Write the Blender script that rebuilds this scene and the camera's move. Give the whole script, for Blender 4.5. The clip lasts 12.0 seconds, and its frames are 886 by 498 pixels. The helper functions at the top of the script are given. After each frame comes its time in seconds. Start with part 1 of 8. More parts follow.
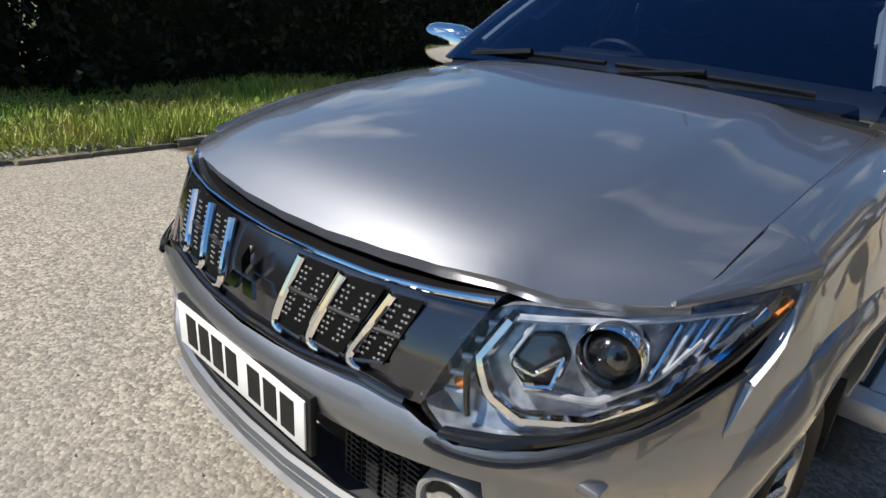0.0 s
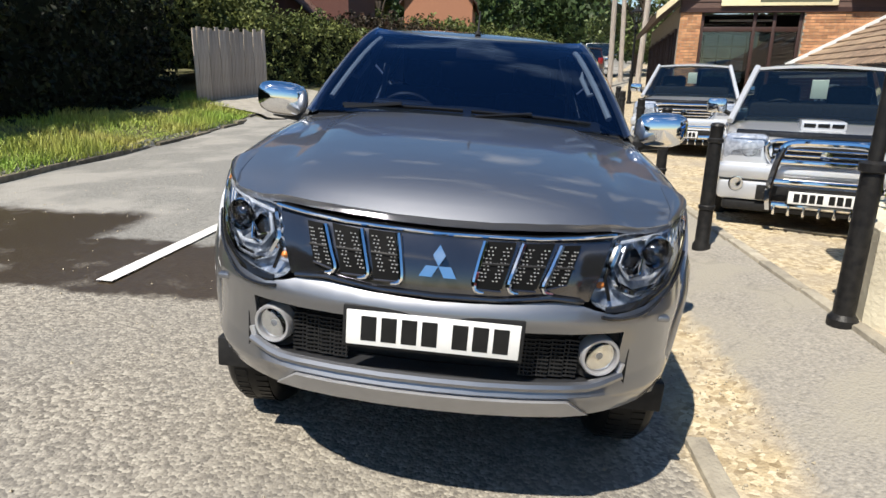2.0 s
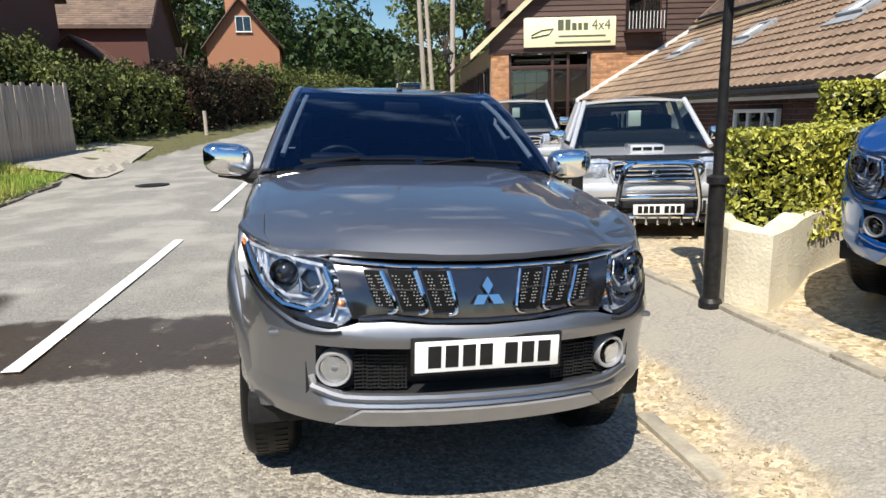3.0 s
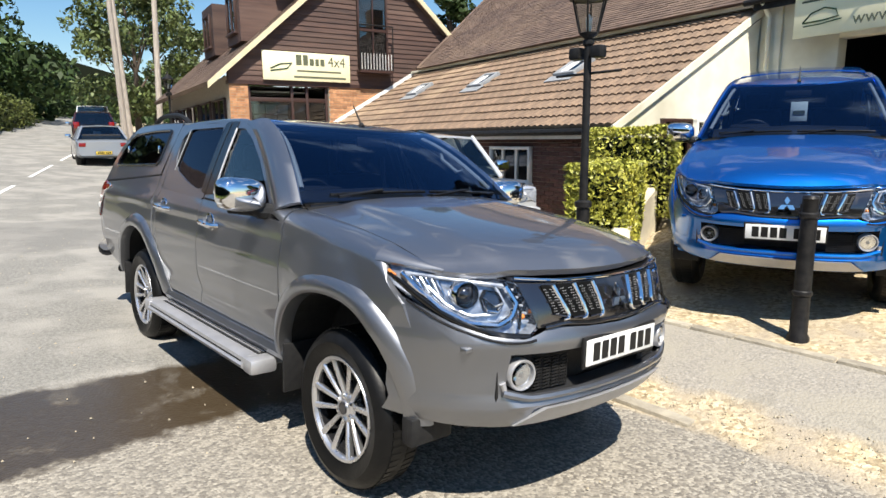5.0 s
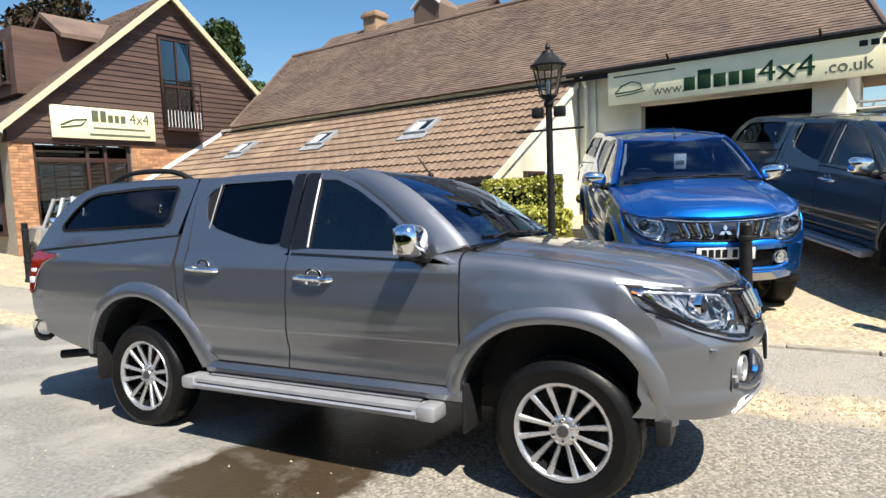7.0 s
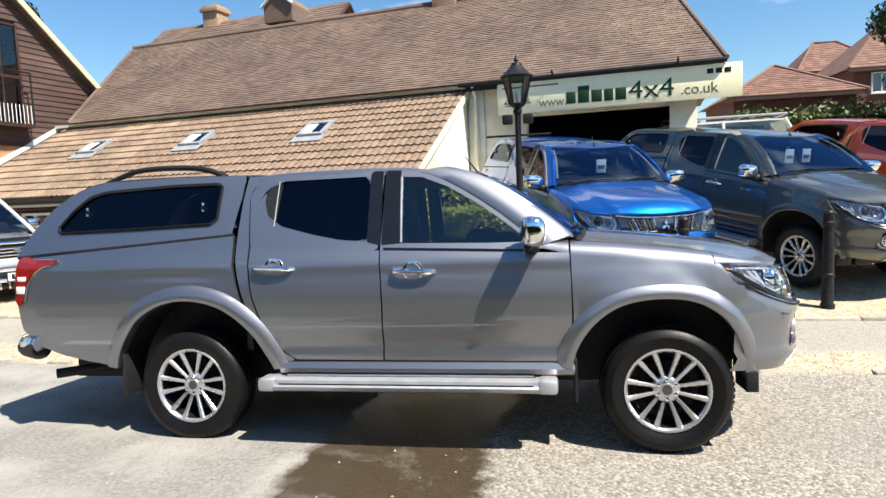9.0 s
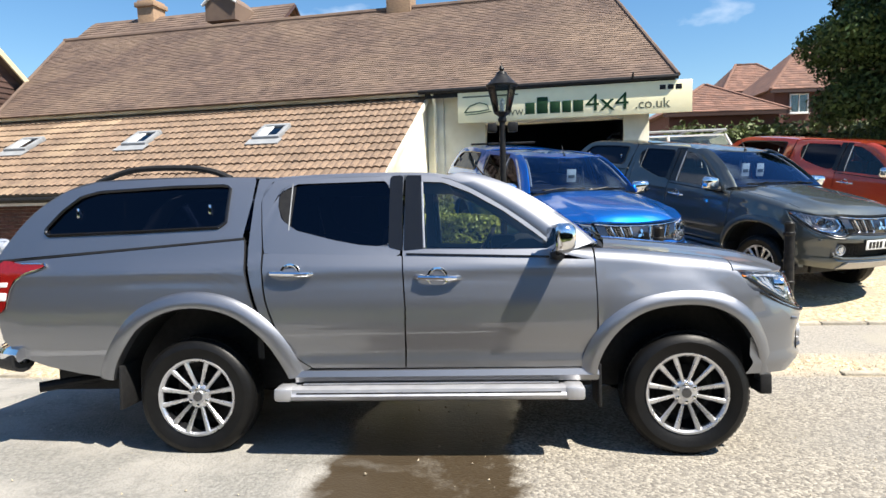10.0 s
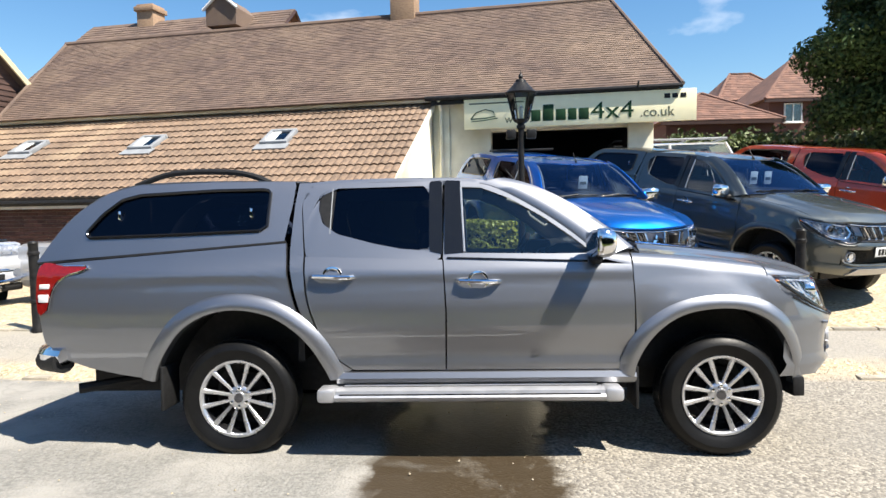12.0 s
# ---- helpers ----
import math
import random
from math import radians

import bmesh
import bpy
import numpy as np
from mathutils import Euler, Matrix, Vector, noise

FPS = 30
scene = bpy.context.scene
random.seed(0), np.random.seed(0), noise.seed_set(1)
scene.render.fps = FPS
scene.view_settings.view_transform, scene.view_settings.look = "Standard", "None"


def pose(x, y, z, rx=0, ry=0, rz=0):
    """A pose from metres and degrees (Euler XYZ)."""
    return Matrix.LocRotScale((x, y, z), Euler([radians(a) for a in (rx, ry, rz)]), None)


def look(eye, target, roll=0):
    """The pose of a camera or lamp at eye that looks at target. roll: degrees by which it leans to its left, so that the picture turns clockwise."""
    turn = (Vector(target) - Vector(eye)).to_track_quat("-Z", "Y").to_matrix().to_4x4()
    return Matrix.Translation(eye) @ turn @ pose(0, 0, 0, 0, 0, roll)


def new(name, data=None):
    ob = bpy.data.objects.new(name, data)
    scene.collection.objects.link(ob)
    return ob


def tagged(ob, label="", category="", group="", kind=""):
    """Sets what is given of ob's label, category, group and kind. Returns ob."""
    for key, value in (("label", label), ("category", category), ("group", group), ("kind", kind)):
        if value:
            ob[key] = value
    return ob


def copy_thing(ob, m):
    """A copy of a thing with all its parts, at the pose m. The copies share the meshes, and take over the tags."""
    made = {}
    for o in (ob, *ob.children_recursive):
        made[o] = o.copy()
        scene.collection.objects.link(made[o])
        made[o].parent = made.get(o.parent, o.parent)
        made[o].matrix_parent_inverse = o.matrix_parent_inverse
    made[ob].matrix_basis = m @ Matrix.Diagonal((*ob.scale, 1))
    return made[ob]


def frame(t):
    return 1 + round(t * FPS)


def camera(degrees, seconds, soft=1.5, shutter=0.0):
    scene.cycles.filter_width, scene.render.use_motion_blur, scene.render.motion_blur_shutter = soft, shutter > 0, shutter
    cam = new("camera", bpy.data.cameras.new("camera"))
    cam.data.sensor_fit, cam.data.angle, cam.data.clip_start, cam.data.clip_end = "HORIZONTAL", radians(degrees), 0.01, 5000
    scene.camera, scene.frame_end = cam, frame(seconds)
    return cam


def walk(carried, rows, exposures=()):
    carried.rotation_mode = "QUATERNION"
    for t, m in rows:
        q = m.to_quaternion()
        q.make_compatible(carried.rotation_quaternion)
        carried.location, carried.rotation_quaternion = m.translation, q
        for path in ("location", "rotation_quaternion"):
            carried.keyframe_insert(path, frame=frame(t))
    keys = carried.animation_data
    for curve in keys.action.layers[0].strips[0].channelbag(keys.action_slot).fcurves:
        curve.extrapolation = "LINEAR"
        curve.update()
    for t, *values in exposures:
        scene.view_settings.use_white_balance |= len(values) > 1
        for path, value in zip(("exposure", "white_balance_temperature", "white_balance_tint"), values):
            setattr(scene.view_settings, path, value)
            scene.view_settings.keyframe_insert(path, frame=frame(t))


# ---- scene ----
cam = camera(71.5, 12.0)
PATH = [
    (0, (-1.412, -1.142, 1.440), (-0.057, 0.163, 0.761), 1.20),
    (0.5, (-1.718, -0.990, 1.418), (-0.067, 0.016, 0.907), 1.07),
    (1, (-2.000, -0.819, 1.450), (-0.241, -0.043, 0.898), -1.32),
    (1.5, (-2.280, -0.489, 1.459), (-0.419, -0.022, 0.894), -1.77),
    (1.9, (-2.539, -0.236, 1.484), (-0.611, -0.042, 0.990), 1.83),
    (2, (-2.584, -0.191, 1.496), (-0.663, -0.054, 0.957), 1.11),
    (2.5, (-2.743, 0.141, 1.519), (-0.796, -0.000, 1.087), -1.00),
    (3, (-2.823, 0.535, 1.572), (-0.916, 0.110, 1.145), -1.88),
    (3.2, (-2.857, 0.695, 1.581), (-0.976, 0.137, 1.193), -1.69),
    (4.8, (-2.413, 2.085, 1.626), (-0.877, 0.875, 1.205), -0.21),
    (5, (-2.313, 2.231, 1.639), (-0.832, 0.932, 1.288), -0.47),
    (5.5, (-1.945, 2.585, 1.622), (-0.657, 1.106, 1.227), -1.53),
    (6, (-1.595, 2.977, 1.614), (-0.508, 1.325, 1.316), -1.13),
    (6.5, (-1.231, 3.332, 1.596), (-0.264, 1.595, 1.378), -2.20),
    (7, (-0.815, 3.677, 1.609), (0.078, 1.897, 1.427), -2.27),
    (7.2, (-0.663, 3.824, 1.606), (0.172, 2.013, 1.452), -2.47),
    (8.8, (0.535, 4.427, 1.632), (0.893, 2.471, 1.419), -2.34),
    (9, (0.648, 4.452, 1.618), (0.992, 2.490, 1.431), -2.32),
    (9.5, (0.941, 4.439, 1.623), (1.214, 2.462, 1.498), -1.60),
    (10, (1.206, 4.490, 1.624), (1.332, 2.502, 1.454), -1.35),
    (10.5, (1.398, 4.567, 1.633), (1.511, 2.578, 1.455), -1.13),
    (11, (1.461, 4.584, 1.628), (1.555, 2.591, 1.489), -0.90),
    (11.5, (1.493, 4.581, 1.627), (1.564, 2.588, 1.475), -1.06),
    (12, (1.503, 4.577, 1.623), (1.601, 2.586, 1.472), -1.00),
]
walk(cam, [(t, look(eye, target, roll)) for t, eye, target, roll in PATH],
     ((0.0, 0.50), (3.0, 0.66), (5.0, 0.84), (7.0, 0.88), (9.0, 1.10), (12.0, 1.12)))

# ---- daylight ----
SUN_TO = Vector((-0.76, 0.43, 1.33)).normalized()
world = bpy.data.worlds.new("sky")
scene.world = world
world.use_nodes = True
wn, wl = world.node_tree.nodes, world.node_tree.links
wn.clear()
w_out, w_bg, w_sky = wn.new("ShaderNodeOutputWorld"), wn.new("ShaderNodeBackground"), wn.new("ShaderNodeTexSky")
w_sky.sky_type, w_sky.sun_disc = "NISHITA", False
w_sky.sun_elevation = math.asin(SUN_TO.z)
w_sky.sun_rotation = math.atan2(SUN_TO.x, SUN_TO.y)
w_sky.air_density, w_sky.dust_density, w_sky.ozone_density = 1.25, 0.05, 4.5
# small fair-weather clouds
w_co, w_map, w_no, w_ramp, w_mix = (wn.new("ShaderNodeTexCoord"), wn.new("ShaderNodeMapping"), wn.new("ShaderNodeTexNoise"),
                                    wn.new("ShaderNodeValToRGB"), wn.new("ShaderNodeMix"))
w_map.inputs["Scale"].default_value = (1.0, 1.0, 2.2)
w_no.inputs["Scale"].default_value, w_no.inputs["Detail"].default_value = 3.2, 6.0
w_ramp.color_ramp.elements[0].position, w_ramp.color_ramp.elements[1].position = 0.56, 0.72
w_mix.data_type = "RGBA"
w_mix.inputs[7].default_value = (9.0, 9.2, 9.6, 1)
wl.new(w_co.outputs["Generated"], w_map.inputs["Vector"])
wl.new(w_map.outputs["Vector"], w_no.inputs["Vector"])
wl.new(w_no.outputs["Fac"], w_ramp.inputs["Fac"])
wl.new(w_ramp.outputs["Color"], w_mix.inputs[0])
w_hs = wn.new("ShaderNodeHueSaturation")
w_hs.inputs["Saturation"].default_value = 1.2
wl.new(w_sky.outputs["Color"], w_hs.inputs["Color"])
wl.new(w_hs.outputs["Color"], w_mix.inputs[6])
wl.new(w_mix.outputs[2], w_bg.inputs["Color"])
wl.new(w_bg.outputs["Background"], w_out.inputs["Surface"])
w_bg.inputs["Strength"].default_value = 0.074
sun = new("sun", bpy.data.lights.new("sun", "SUN"))
sun.data.energy, sun.data.angle, sun.data.color = 5.0, radians(0.55), (1.0, 0.935, 0.83)
sun.matrix_world = look(SUN_TO * 60, (0, 0, 0))

# ---- materials ----


def mat(name, c1, c2=None, scale=6.0, rough=0.7, metal=0.0, bump=0.0, bscale=40.0, coat=0.0, big=None, big_scale=0.6,
        piece=0.0, island=0.0, stretch=(1, 1, 1), rvar=0.1, ior=1.5, spread=(0.35, 0.65)):
    """Two scales of colour noise, relief, and a shade of its own for each piece."""
    m = bpy.data.materials.new(name)
    m.use_nodes = True
    n, l = m.node_tree.nodes, m.node_tree.links
    p = n["Principled BSDF"]
    p.inputs["Roughness"].default_value, p.inputs["Metallic"].default_value = rough, metal
    p.inputs["Coat Weight"].default_value, p.inputs["Coat Roughness"].default_value = coat, 0.03
    p.inputs["IOR"].default_value = ior
    c2 = c2 or tuple(v * 0.8 for v in c1)
    co, mp, no, rp = n.new("ShaderNodeTexCoord"), n.new("ShaderNodeMapping"), n.new("ShaderNodeTexNoise"), n.new("ShaderNodeValToRGB")
    mp.inputs["Scale"].default_value = stretch
    l.new(co.outputs["Object"], mp.inputs["Vector"])
    no.inputs["Scale"].default_value, no.inputs["Detail"].default_value = scale, 6
    l.new(mp.outputs["Vector"], no.inputs["Vector"])
    rp.color_ramp.elements[0].position, rp.color_ramp.elements[1].position = spread
    rp.color_ramp.elements[0].color, rp.color_ramp.elements[1].color = (*c2, 1), (*c1, 1)
    l.new(no.outputs["Fac"], rp.inputs["Fac"])
    col = rp.outputs["Color"]
    if big:
        nb, rb, mx = n.new("ShaderNodeTexNoise"), n.new("ShaderNodeValToRGB"), n.new("ShaderNodeMix")
        nb.inputs["Scale"].default_value, nb.inputs["Detail"].default_value = big_scale, 5
        l.new(mp.outputs["Vector"], nb.inputs["Vector"])
        rb.color_ramp.elements[0].position, rb.color_ramp.elements[1].position = 0.45, 0.68
        l.new(nb.outputs["Fac"], rb.inputs["Fac"])
        mx.data_type = "RGBA"
        l.new(rb.outputs["Color"], mx.inputs[0])
        l.new(col, mx.inputs[6])
        mx.inputs[7].default_value = (*big, 1)
        col = mx.outputs[2]
    if piece or island:
        src = n.new("ShaderNodeObjectInfo").outputs["Random"] if piece else n.new("ShaderNodeNewGeometry").outputs["Random Per Island"]
        hs, mr = n.new("ShaderNodeHueSaturation"), n.new("ShaderNodeMapRange")
        mr.inputs["To Min"].default_value, mr.inputs["To Max"].default_value = 1 - (piece or island), 1 + (piece or island)
        l.new(src, mr.inputs["Value"])
        l.new(mr.outputs["Result"], hs.inputs["Value"])
        l.new(col, hs.inputs["Color"])
        col = hs.outputs["Color"]
    l.new(col, p.inputs["Base Color"])
    if rvar:
        mr2 = n.new("ShaderNodeMapRange")
        mr2.inputs["To Min"].default_value, mr2.inputs["To Max"].default_value = max(0.0, rough - rvar), min(1.0, rough + rvar)
        l.new(no.outputs["Fac"], mr2.inputs["Value"])
        l.new(mr2.outputs["Result"], p.inputs["Roughness"])
    if bump:
        nn, bp = n.new("ShaderNodeTexNoise"), n.new("ShaderNodeBump")
        nn.inputs["Scale"].default_value, nn.inputs["Detail"].default_value = bscale, 4
        l.new(mp.outputs["Vector"], nn.inputs["Vector"])
        bp.inputs["Strength"].default_value, bp.inputs["Distance"].default_value = bump, 0.02
        l.new(nn.outputs["Fac"], bp.inputs["Height"])
        l.new(bp.outputs["Normal"], p.inputs["Normal"])
    return m


def paint(name, c, metal=0.55, rough=0.28):
    """Metallic car paint with flakes under a clear coat."""
    m = mat(name, c, tuple(v * 0.9 for v in c), 900, rough, metal, coat=1.0, rvar=0.04, piece=0)
    p = m.node_tree.nodes["Principled BSDF"]
    p.inputs["Coat Roughness"].default_value, p.inputs["Coat IOR"].default_value = 0.045, 1.7
    return m


def glass(name, tint, rough=0.0, sheen=(1, 1, 1), ior=1.78):
    m = bpy.data.materials.new(name)
    m.use_nodes = True
    n, l = m.node_tree.nodes, m.node_tree.links
    n.remove(n["Principled BSDF"])
    tr, gl, mx, fr = (n.new("ShaderNodeBsdfTransparent"), n.new("ShaderNodeBsdfGlossy"), n.new("ShaderNodeMixShader"), n.new("ShaderNodeFresnel"))
    tr.inputs["Color"].default_value = (*tint, 1)
    gl.inputs["Roughness"].default_value = rough
    gl.inputs["Color"].default_value = (*sheen, 1)
    fr.inputs["IOR"].default_value = ior
    l.new(fr.outputs["Fac"], mx.inputs["Fac"])
    l.new(tr.outputs["BSDF"], mx.inputs[1])
    l.new(gl.outputs["BSDF"], mx.inputs[2])
    l.new(mx.outputs["Shader"], n["Material Output"].inputs["Surface"])
    return m


M_PAINT = paint("grey_paint", (0.258, 0.266, 0.288), 1.0, 0.49)
M_BLUE = paint("blue_paint", (0.002, 0.15, 0.56), 0.93, 0.40)
M_GREEN = paint("dark_green_grey_paint", (0.085, 0.095, 0.092), 0.9, 0.5)
M_ORANGE = paint("orange_red_paint", (0.50, 0.055, 0.015), 0.3)
M_SILVER = paint("silver_paint", (0.60, 0.61, 0.63), 0.35, 0.3)
M_HATCH = paint("blue_silver_paint", (0.30, 0.33, 0.38), 0.4, 0.35)
M_WHITECAR = paint("white_paint", (0.75, 0.75, 0.75), 0.0)
M_DARKRED = paint("dark_red_paint", (0.06, 0.015, 0.02))
M_CHROME = mat("chrome", (0.86, 0.87, 0.89), (0.82, 0.83, 0.85), 3, 0.06, 1.0, rvar=0.03)
M_GRILLE = mat("smoked_chrome", (0.13, 0.133, 0.145), (0.105, 0.105, 0.115), 3, 0.12, 0.9, rvar=0.04)
M_ALLOY = mat("alloy_wheel", (0.66, 0.66, 0.67), (0.58, 0.58, 0.6), 9, 0.28, 0.85, rvar=0.08)
M_SATIN = mat("satin_silver", (0.50, 0.50, 0.515), (0.44, 0.44, 0.455), 12, 0.42, 0.6, rvar=0.08)
M_BEZEL = mat("lamp_bezel", (0.62, 0.66, 0.74), (0.36, 0.39, 0.46), 26, 0.22, 0.45, rvar=0.1)
M_BLACK = mat("black_plastic", (0.014, 0.014, 0.015), (0.02, 0.02, 0.02), 30, 0.5, bump=0.1, bscale=300, ior=1.28)
M_TRIM = mat("gloss_black", (0.008, 0.008, 0.009), (0.01, 0.01, 0.01), 30, 0.15)
M_TYRE = mat("tyre_rubber", (0.004, 0.004, 0.0042), (0.007, 0.007, 0.007), 14, 0.42, bump=0.06, bscale=60, ior=1.3)
M_CLOTH = mat("seat_cloth", (0.018, 0.018, 0.02), (0.03, 0.03, 0.033), 40, 0.85, ior=1.28)
M_LINER = mat("pale_trim", (0.30, 0.30, 0.29), (0.26, 0.26, 0.25), 8, 0.7)
# blue of tint and gloss stands in for the sky mirrored in the screen
M_SCREEN = glass("screen_glass", (0.24, 0.34, 0.52), sheen=(0.45, 0.66, 1.0))
M_GLASS = glass("windscreen_glass", (0.55, 0.62, 0.62))
# dark privacy glass; its gloss is bluish to imitate reflected sky
M_TINT = glass("privacy_glass", (0.06, 0.07, 0.10), sheen=(0.42, 0.46, 0.58), ior=1.6)
M_CLEAR = glass("lamp_glass", (0.94, 0.95, 0.96), ior=1.42)
M_LAMPIN = mat("smoked_lamp_housing", (0.50, 0.55, 0.64), (0.22, 0.25, 0.31), 34, 0.24, 0.6, rvar=0.1)
M_FROST = glass("lantern_glass", (0.80, 0.83, 0.82), ior=1.3)
M_WINDOW = glass("window_glass", (0.6, 0.65, 0.66))
M_RED = mat("red_lens", (0.22, 0.008, 0.006), (0.16, 0.006, 0.006), 60, 0.12, coat=0.6)
M_AMBER = mat("amber_lens", (0.75, 0.25, 0.05), (0.6, 0.2, 0.05), 60, 0.15, coat=0.6)
M_PLATE = mat("plate_white", (0.80, 0.80, 0.78), (0.76, 0.76, 0.74), 20, 0.35)
M_PLATEY = mat("plate_yellow", (0.72, 0.52, 0.06), (0.66, 0.48, 0.06), 20, 0.35)
M_INK = mat("plate_ink", (0.012, 0.012, 0.012), (0.016, 0.016, 0.016), 20, 0.5, ior=1.28)
M_PAPER = mat("paper", (0.74, 0.78, 0.72), (0.7, 0.74, 0.68), 14, 0.8)
M_IRON = mat("black_iron", (0.010, 0.010, 0.011), (0.022, 0.021, 0.02), 18, 0.42, bump=0.15, bscale=90, ior=1.28)
M_CREAM = mat("cream_render", (0.80, 0.76, 0.62), (0.72, 0.68, 0.53), 3, 0.85, bump=0.2, bscale=80, big=(0.50, 0.46, 0.34), big_scale=0.7)
M_SIGN = mat("cream_sign", (0.86, 0.79, 0.52), (0.82, 0.75, 0.48), 5, 0.5)
M_SIGNGREEN = mat("sign_green", (0.008, 0.042, 0.014), (0.009, 0.034, 0.012), 10, 0.6, ior=1.3)
M_SIGNGREY = mat("sign_grey", (0.12, 0.13, 0.085), (0.10, 0.11, 0.07), 10, 0.6, ior=1.3)
M_DARKWOOD = mat("brown_joinery", (0.035, 0.016, 0.012), (0.05, 0.022, 0.016), 14, 0.5)
M_BOARD = mat("weatherboard", (0.085, 0.046, 0.035), (0.055, 0.03, 0.024), 5, 0.72, bump=0.25, bscale=30, piece=0.22, stretch=(1, 0.3, 3), big=(0.11, 0.066, 0.05), big_scale=0.8)
M_PALEBRICK = mat("pale_brown_brick", (0.36, 0.24, 0.15), (0.26, 0.17, 0.11), 14, 0.9, bump=0.3, bscale=40, stretch=(1, 1, 3))
M_BARGE = mat("cream_bargeboard", (0.66, 0.58, 0.38), (0.58, 0.5, 0.32), 8, 0.6)
M_BRICK = mat("orange_brick", (0.50, 0.27, 0.135), (0.38, 0.18, 0.09), 9, 0.85, bump=0.3, bscale=60, island=0.3)
M_BRICKD = mat("dark_brick", (0.11, 0.05, 0.04), (0.075, 0.036, 0.03), 9, 0.85, bump=0.3, bscale=60, island=0.35)
M_MORTAR = mat("mortar", (0.36, 0.32, 0.26), (0.28, 0.25, 0.2), 12, 0.92, bump=0.3, bscale=120)
M_TILE = mat("concrete_roof_tile", (0.235, 0.160, 0.105), (0.15, 0.102, 0.07), 7, 0.85, bump=0.35, bscale=70, piece=0.14, big=(0.31, 0.225, 0.145), big_scale=0.9)
M_TILE_J = mat("concrete_roof_tile_rest", (0.235, 0.160, 0.105), (0.15, 0.102, 0.07), 7, 0.85, bump=0.35, bscale=70, island=0.14, big=(0.31, 0.225, 0.145), big_scale=0.9)
M_PLAIN = mat("plain_clay_tile", (0.145, 0.098, 0.074), (0.10, 0.067, 0.053), 2.5, 0.85, bump=0.25, bscale=60, island=0.2, big=(0.17, 0.118, 0.085), big_scale=0.5)
M_REDTILE = mat("red_clay_tile", (0.21, 0.11, 0.078), (0.14, 0.075, 0.056), 3, 0.85, bump=0.25, bscale=60, island=0.25)
M_LEAD = mat("lead_grey", (0.30, 0.31, 0.32), (0.24, 0.25, 0.26), 8, 0.5)
M_WHITE = mat("white_joinery", (0.74, 0.74, 0.72), (0.68, 0.68, 0.66), 8, 0.5)
M_FENCE = mat("weathered_board", (0.44, 0.38, 0.32), (0.30, 0.26, 0.22), 5, 0.85, bump=0.35, bscale=30, piece=0.16, stretch=(4, 4, 0.5))
M_LEAF = mat("hedge_leaf", (0.13, 0.145, 0.042), (0.055, 0.075, 0.02), 1.2, 0.55, island=0.4, rvar=0.1, ior=1.3)
# hedge's shade put into the leaf colour; wide spread leaves a few lit leaves
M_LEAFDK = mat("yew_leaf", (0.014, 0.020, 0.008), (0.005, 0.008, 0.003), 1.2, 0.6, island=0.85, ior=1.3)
M_BOX = mat("clipped_hedge_leaf", (0.42, 0.40, 0.06), (0.22, 0.235, 0.035), 1.6, 0.5, island=0.4, rvar=0.1)
M_COPPER = mat("copper_leaf", (0.045, 0.022, 0.016), (0.03, 0.03, 0.014), 1.2, 0.55, island=0.4, ior=1.3)
M_TREE = mat("tree_leaf", (0.045, 0.075, 0.022), (0.024, 0.042, 0.013), 0.4, 0.6, island=0.45, ior=1.3)
M_TREELT = mat("light_tree_leaf", (0.10, 0.13, 0.035), (0.06, 0.085, 0.02), 0.4, 0.6, island=0.4)
# near-black colour standing in for the shade between leaves
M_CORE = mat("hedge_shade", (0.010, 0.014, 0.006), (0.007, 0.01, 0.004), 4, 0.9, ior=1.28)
M_BARK = mat("bark", (0.10, 0.075, 0.055), (0.06, 0.045, 0.034), 10, 0.9, bump=0.5, bscale=25)
M_GRASS = mat("grass_blade", (0.24, 0.36, 0.05), (0.36, 0.34, 0.08), 0.7, 0.6, island=0.35)
M_KERB = mat("kerb_stone", (0.40, 0.36, 0.28), (0.27, 0.24, 0.19), 9, 0.9, bump=0.4, bscale=50, piece=0.2)
M_VERGE = mat("mossy_kerb_stone", (0.17, 0.145, 0.105), (0.09, 0.08, 0.055), 9, 0.95, bump=0.5, bscale=40, piece=0.35)
# near-black colour for the shade of hollows that are not cut out
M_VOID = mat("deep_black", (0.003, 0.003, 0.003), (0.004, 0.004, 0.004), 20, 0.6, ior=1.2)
M_LINE = mat("road_paint", (0.72, 0.71, 0.68), (0.50, 0.49, 0.46), 16, 0.75, bump=0.3, bscale=120, spread=(0.3, 0.45))
# dark colour standing in for unlit rooms, also behind window panes
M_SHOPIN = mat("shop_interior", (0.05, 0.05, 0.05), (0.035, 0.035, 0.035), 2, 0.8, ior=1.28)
M_PLANTER = mat("cream_masonry_paint", (0.72, 0.66, 0.50), (0.62, 0.56, 0.42), 4, 0.8, bump=0.35, bscale=40, big=(0.52, 0.46, 0.34), big_scale=1.6)
M_DRIVE = mat("pale_concrete", (0.36, 0.33, 0.28), (0.27, 0.25, 0.21), 5, 0.9, bump=0.2, bscale=60)
M_FARBRICK = mat("warm_brick", (0.42, 0.20, 0.115), (0.28, 0.12, 0.07), 14, 0.9, bump=0.3, bscale=30, stretch=(1, 1, 3))
M_DARKBRICK2 = mat("brown_brick", (0.12, 0.05, 0.038), (0.085, 0.036, 0.03), 14, 0.9, bump=0.3, bscale=30, stretch=(1, 1, 3))
M_PEBBLE = mat("pebble", (0.46, 0.40, 0.29), (0.34, 0.29, 0.21), 12, 0.9, island=0.2)

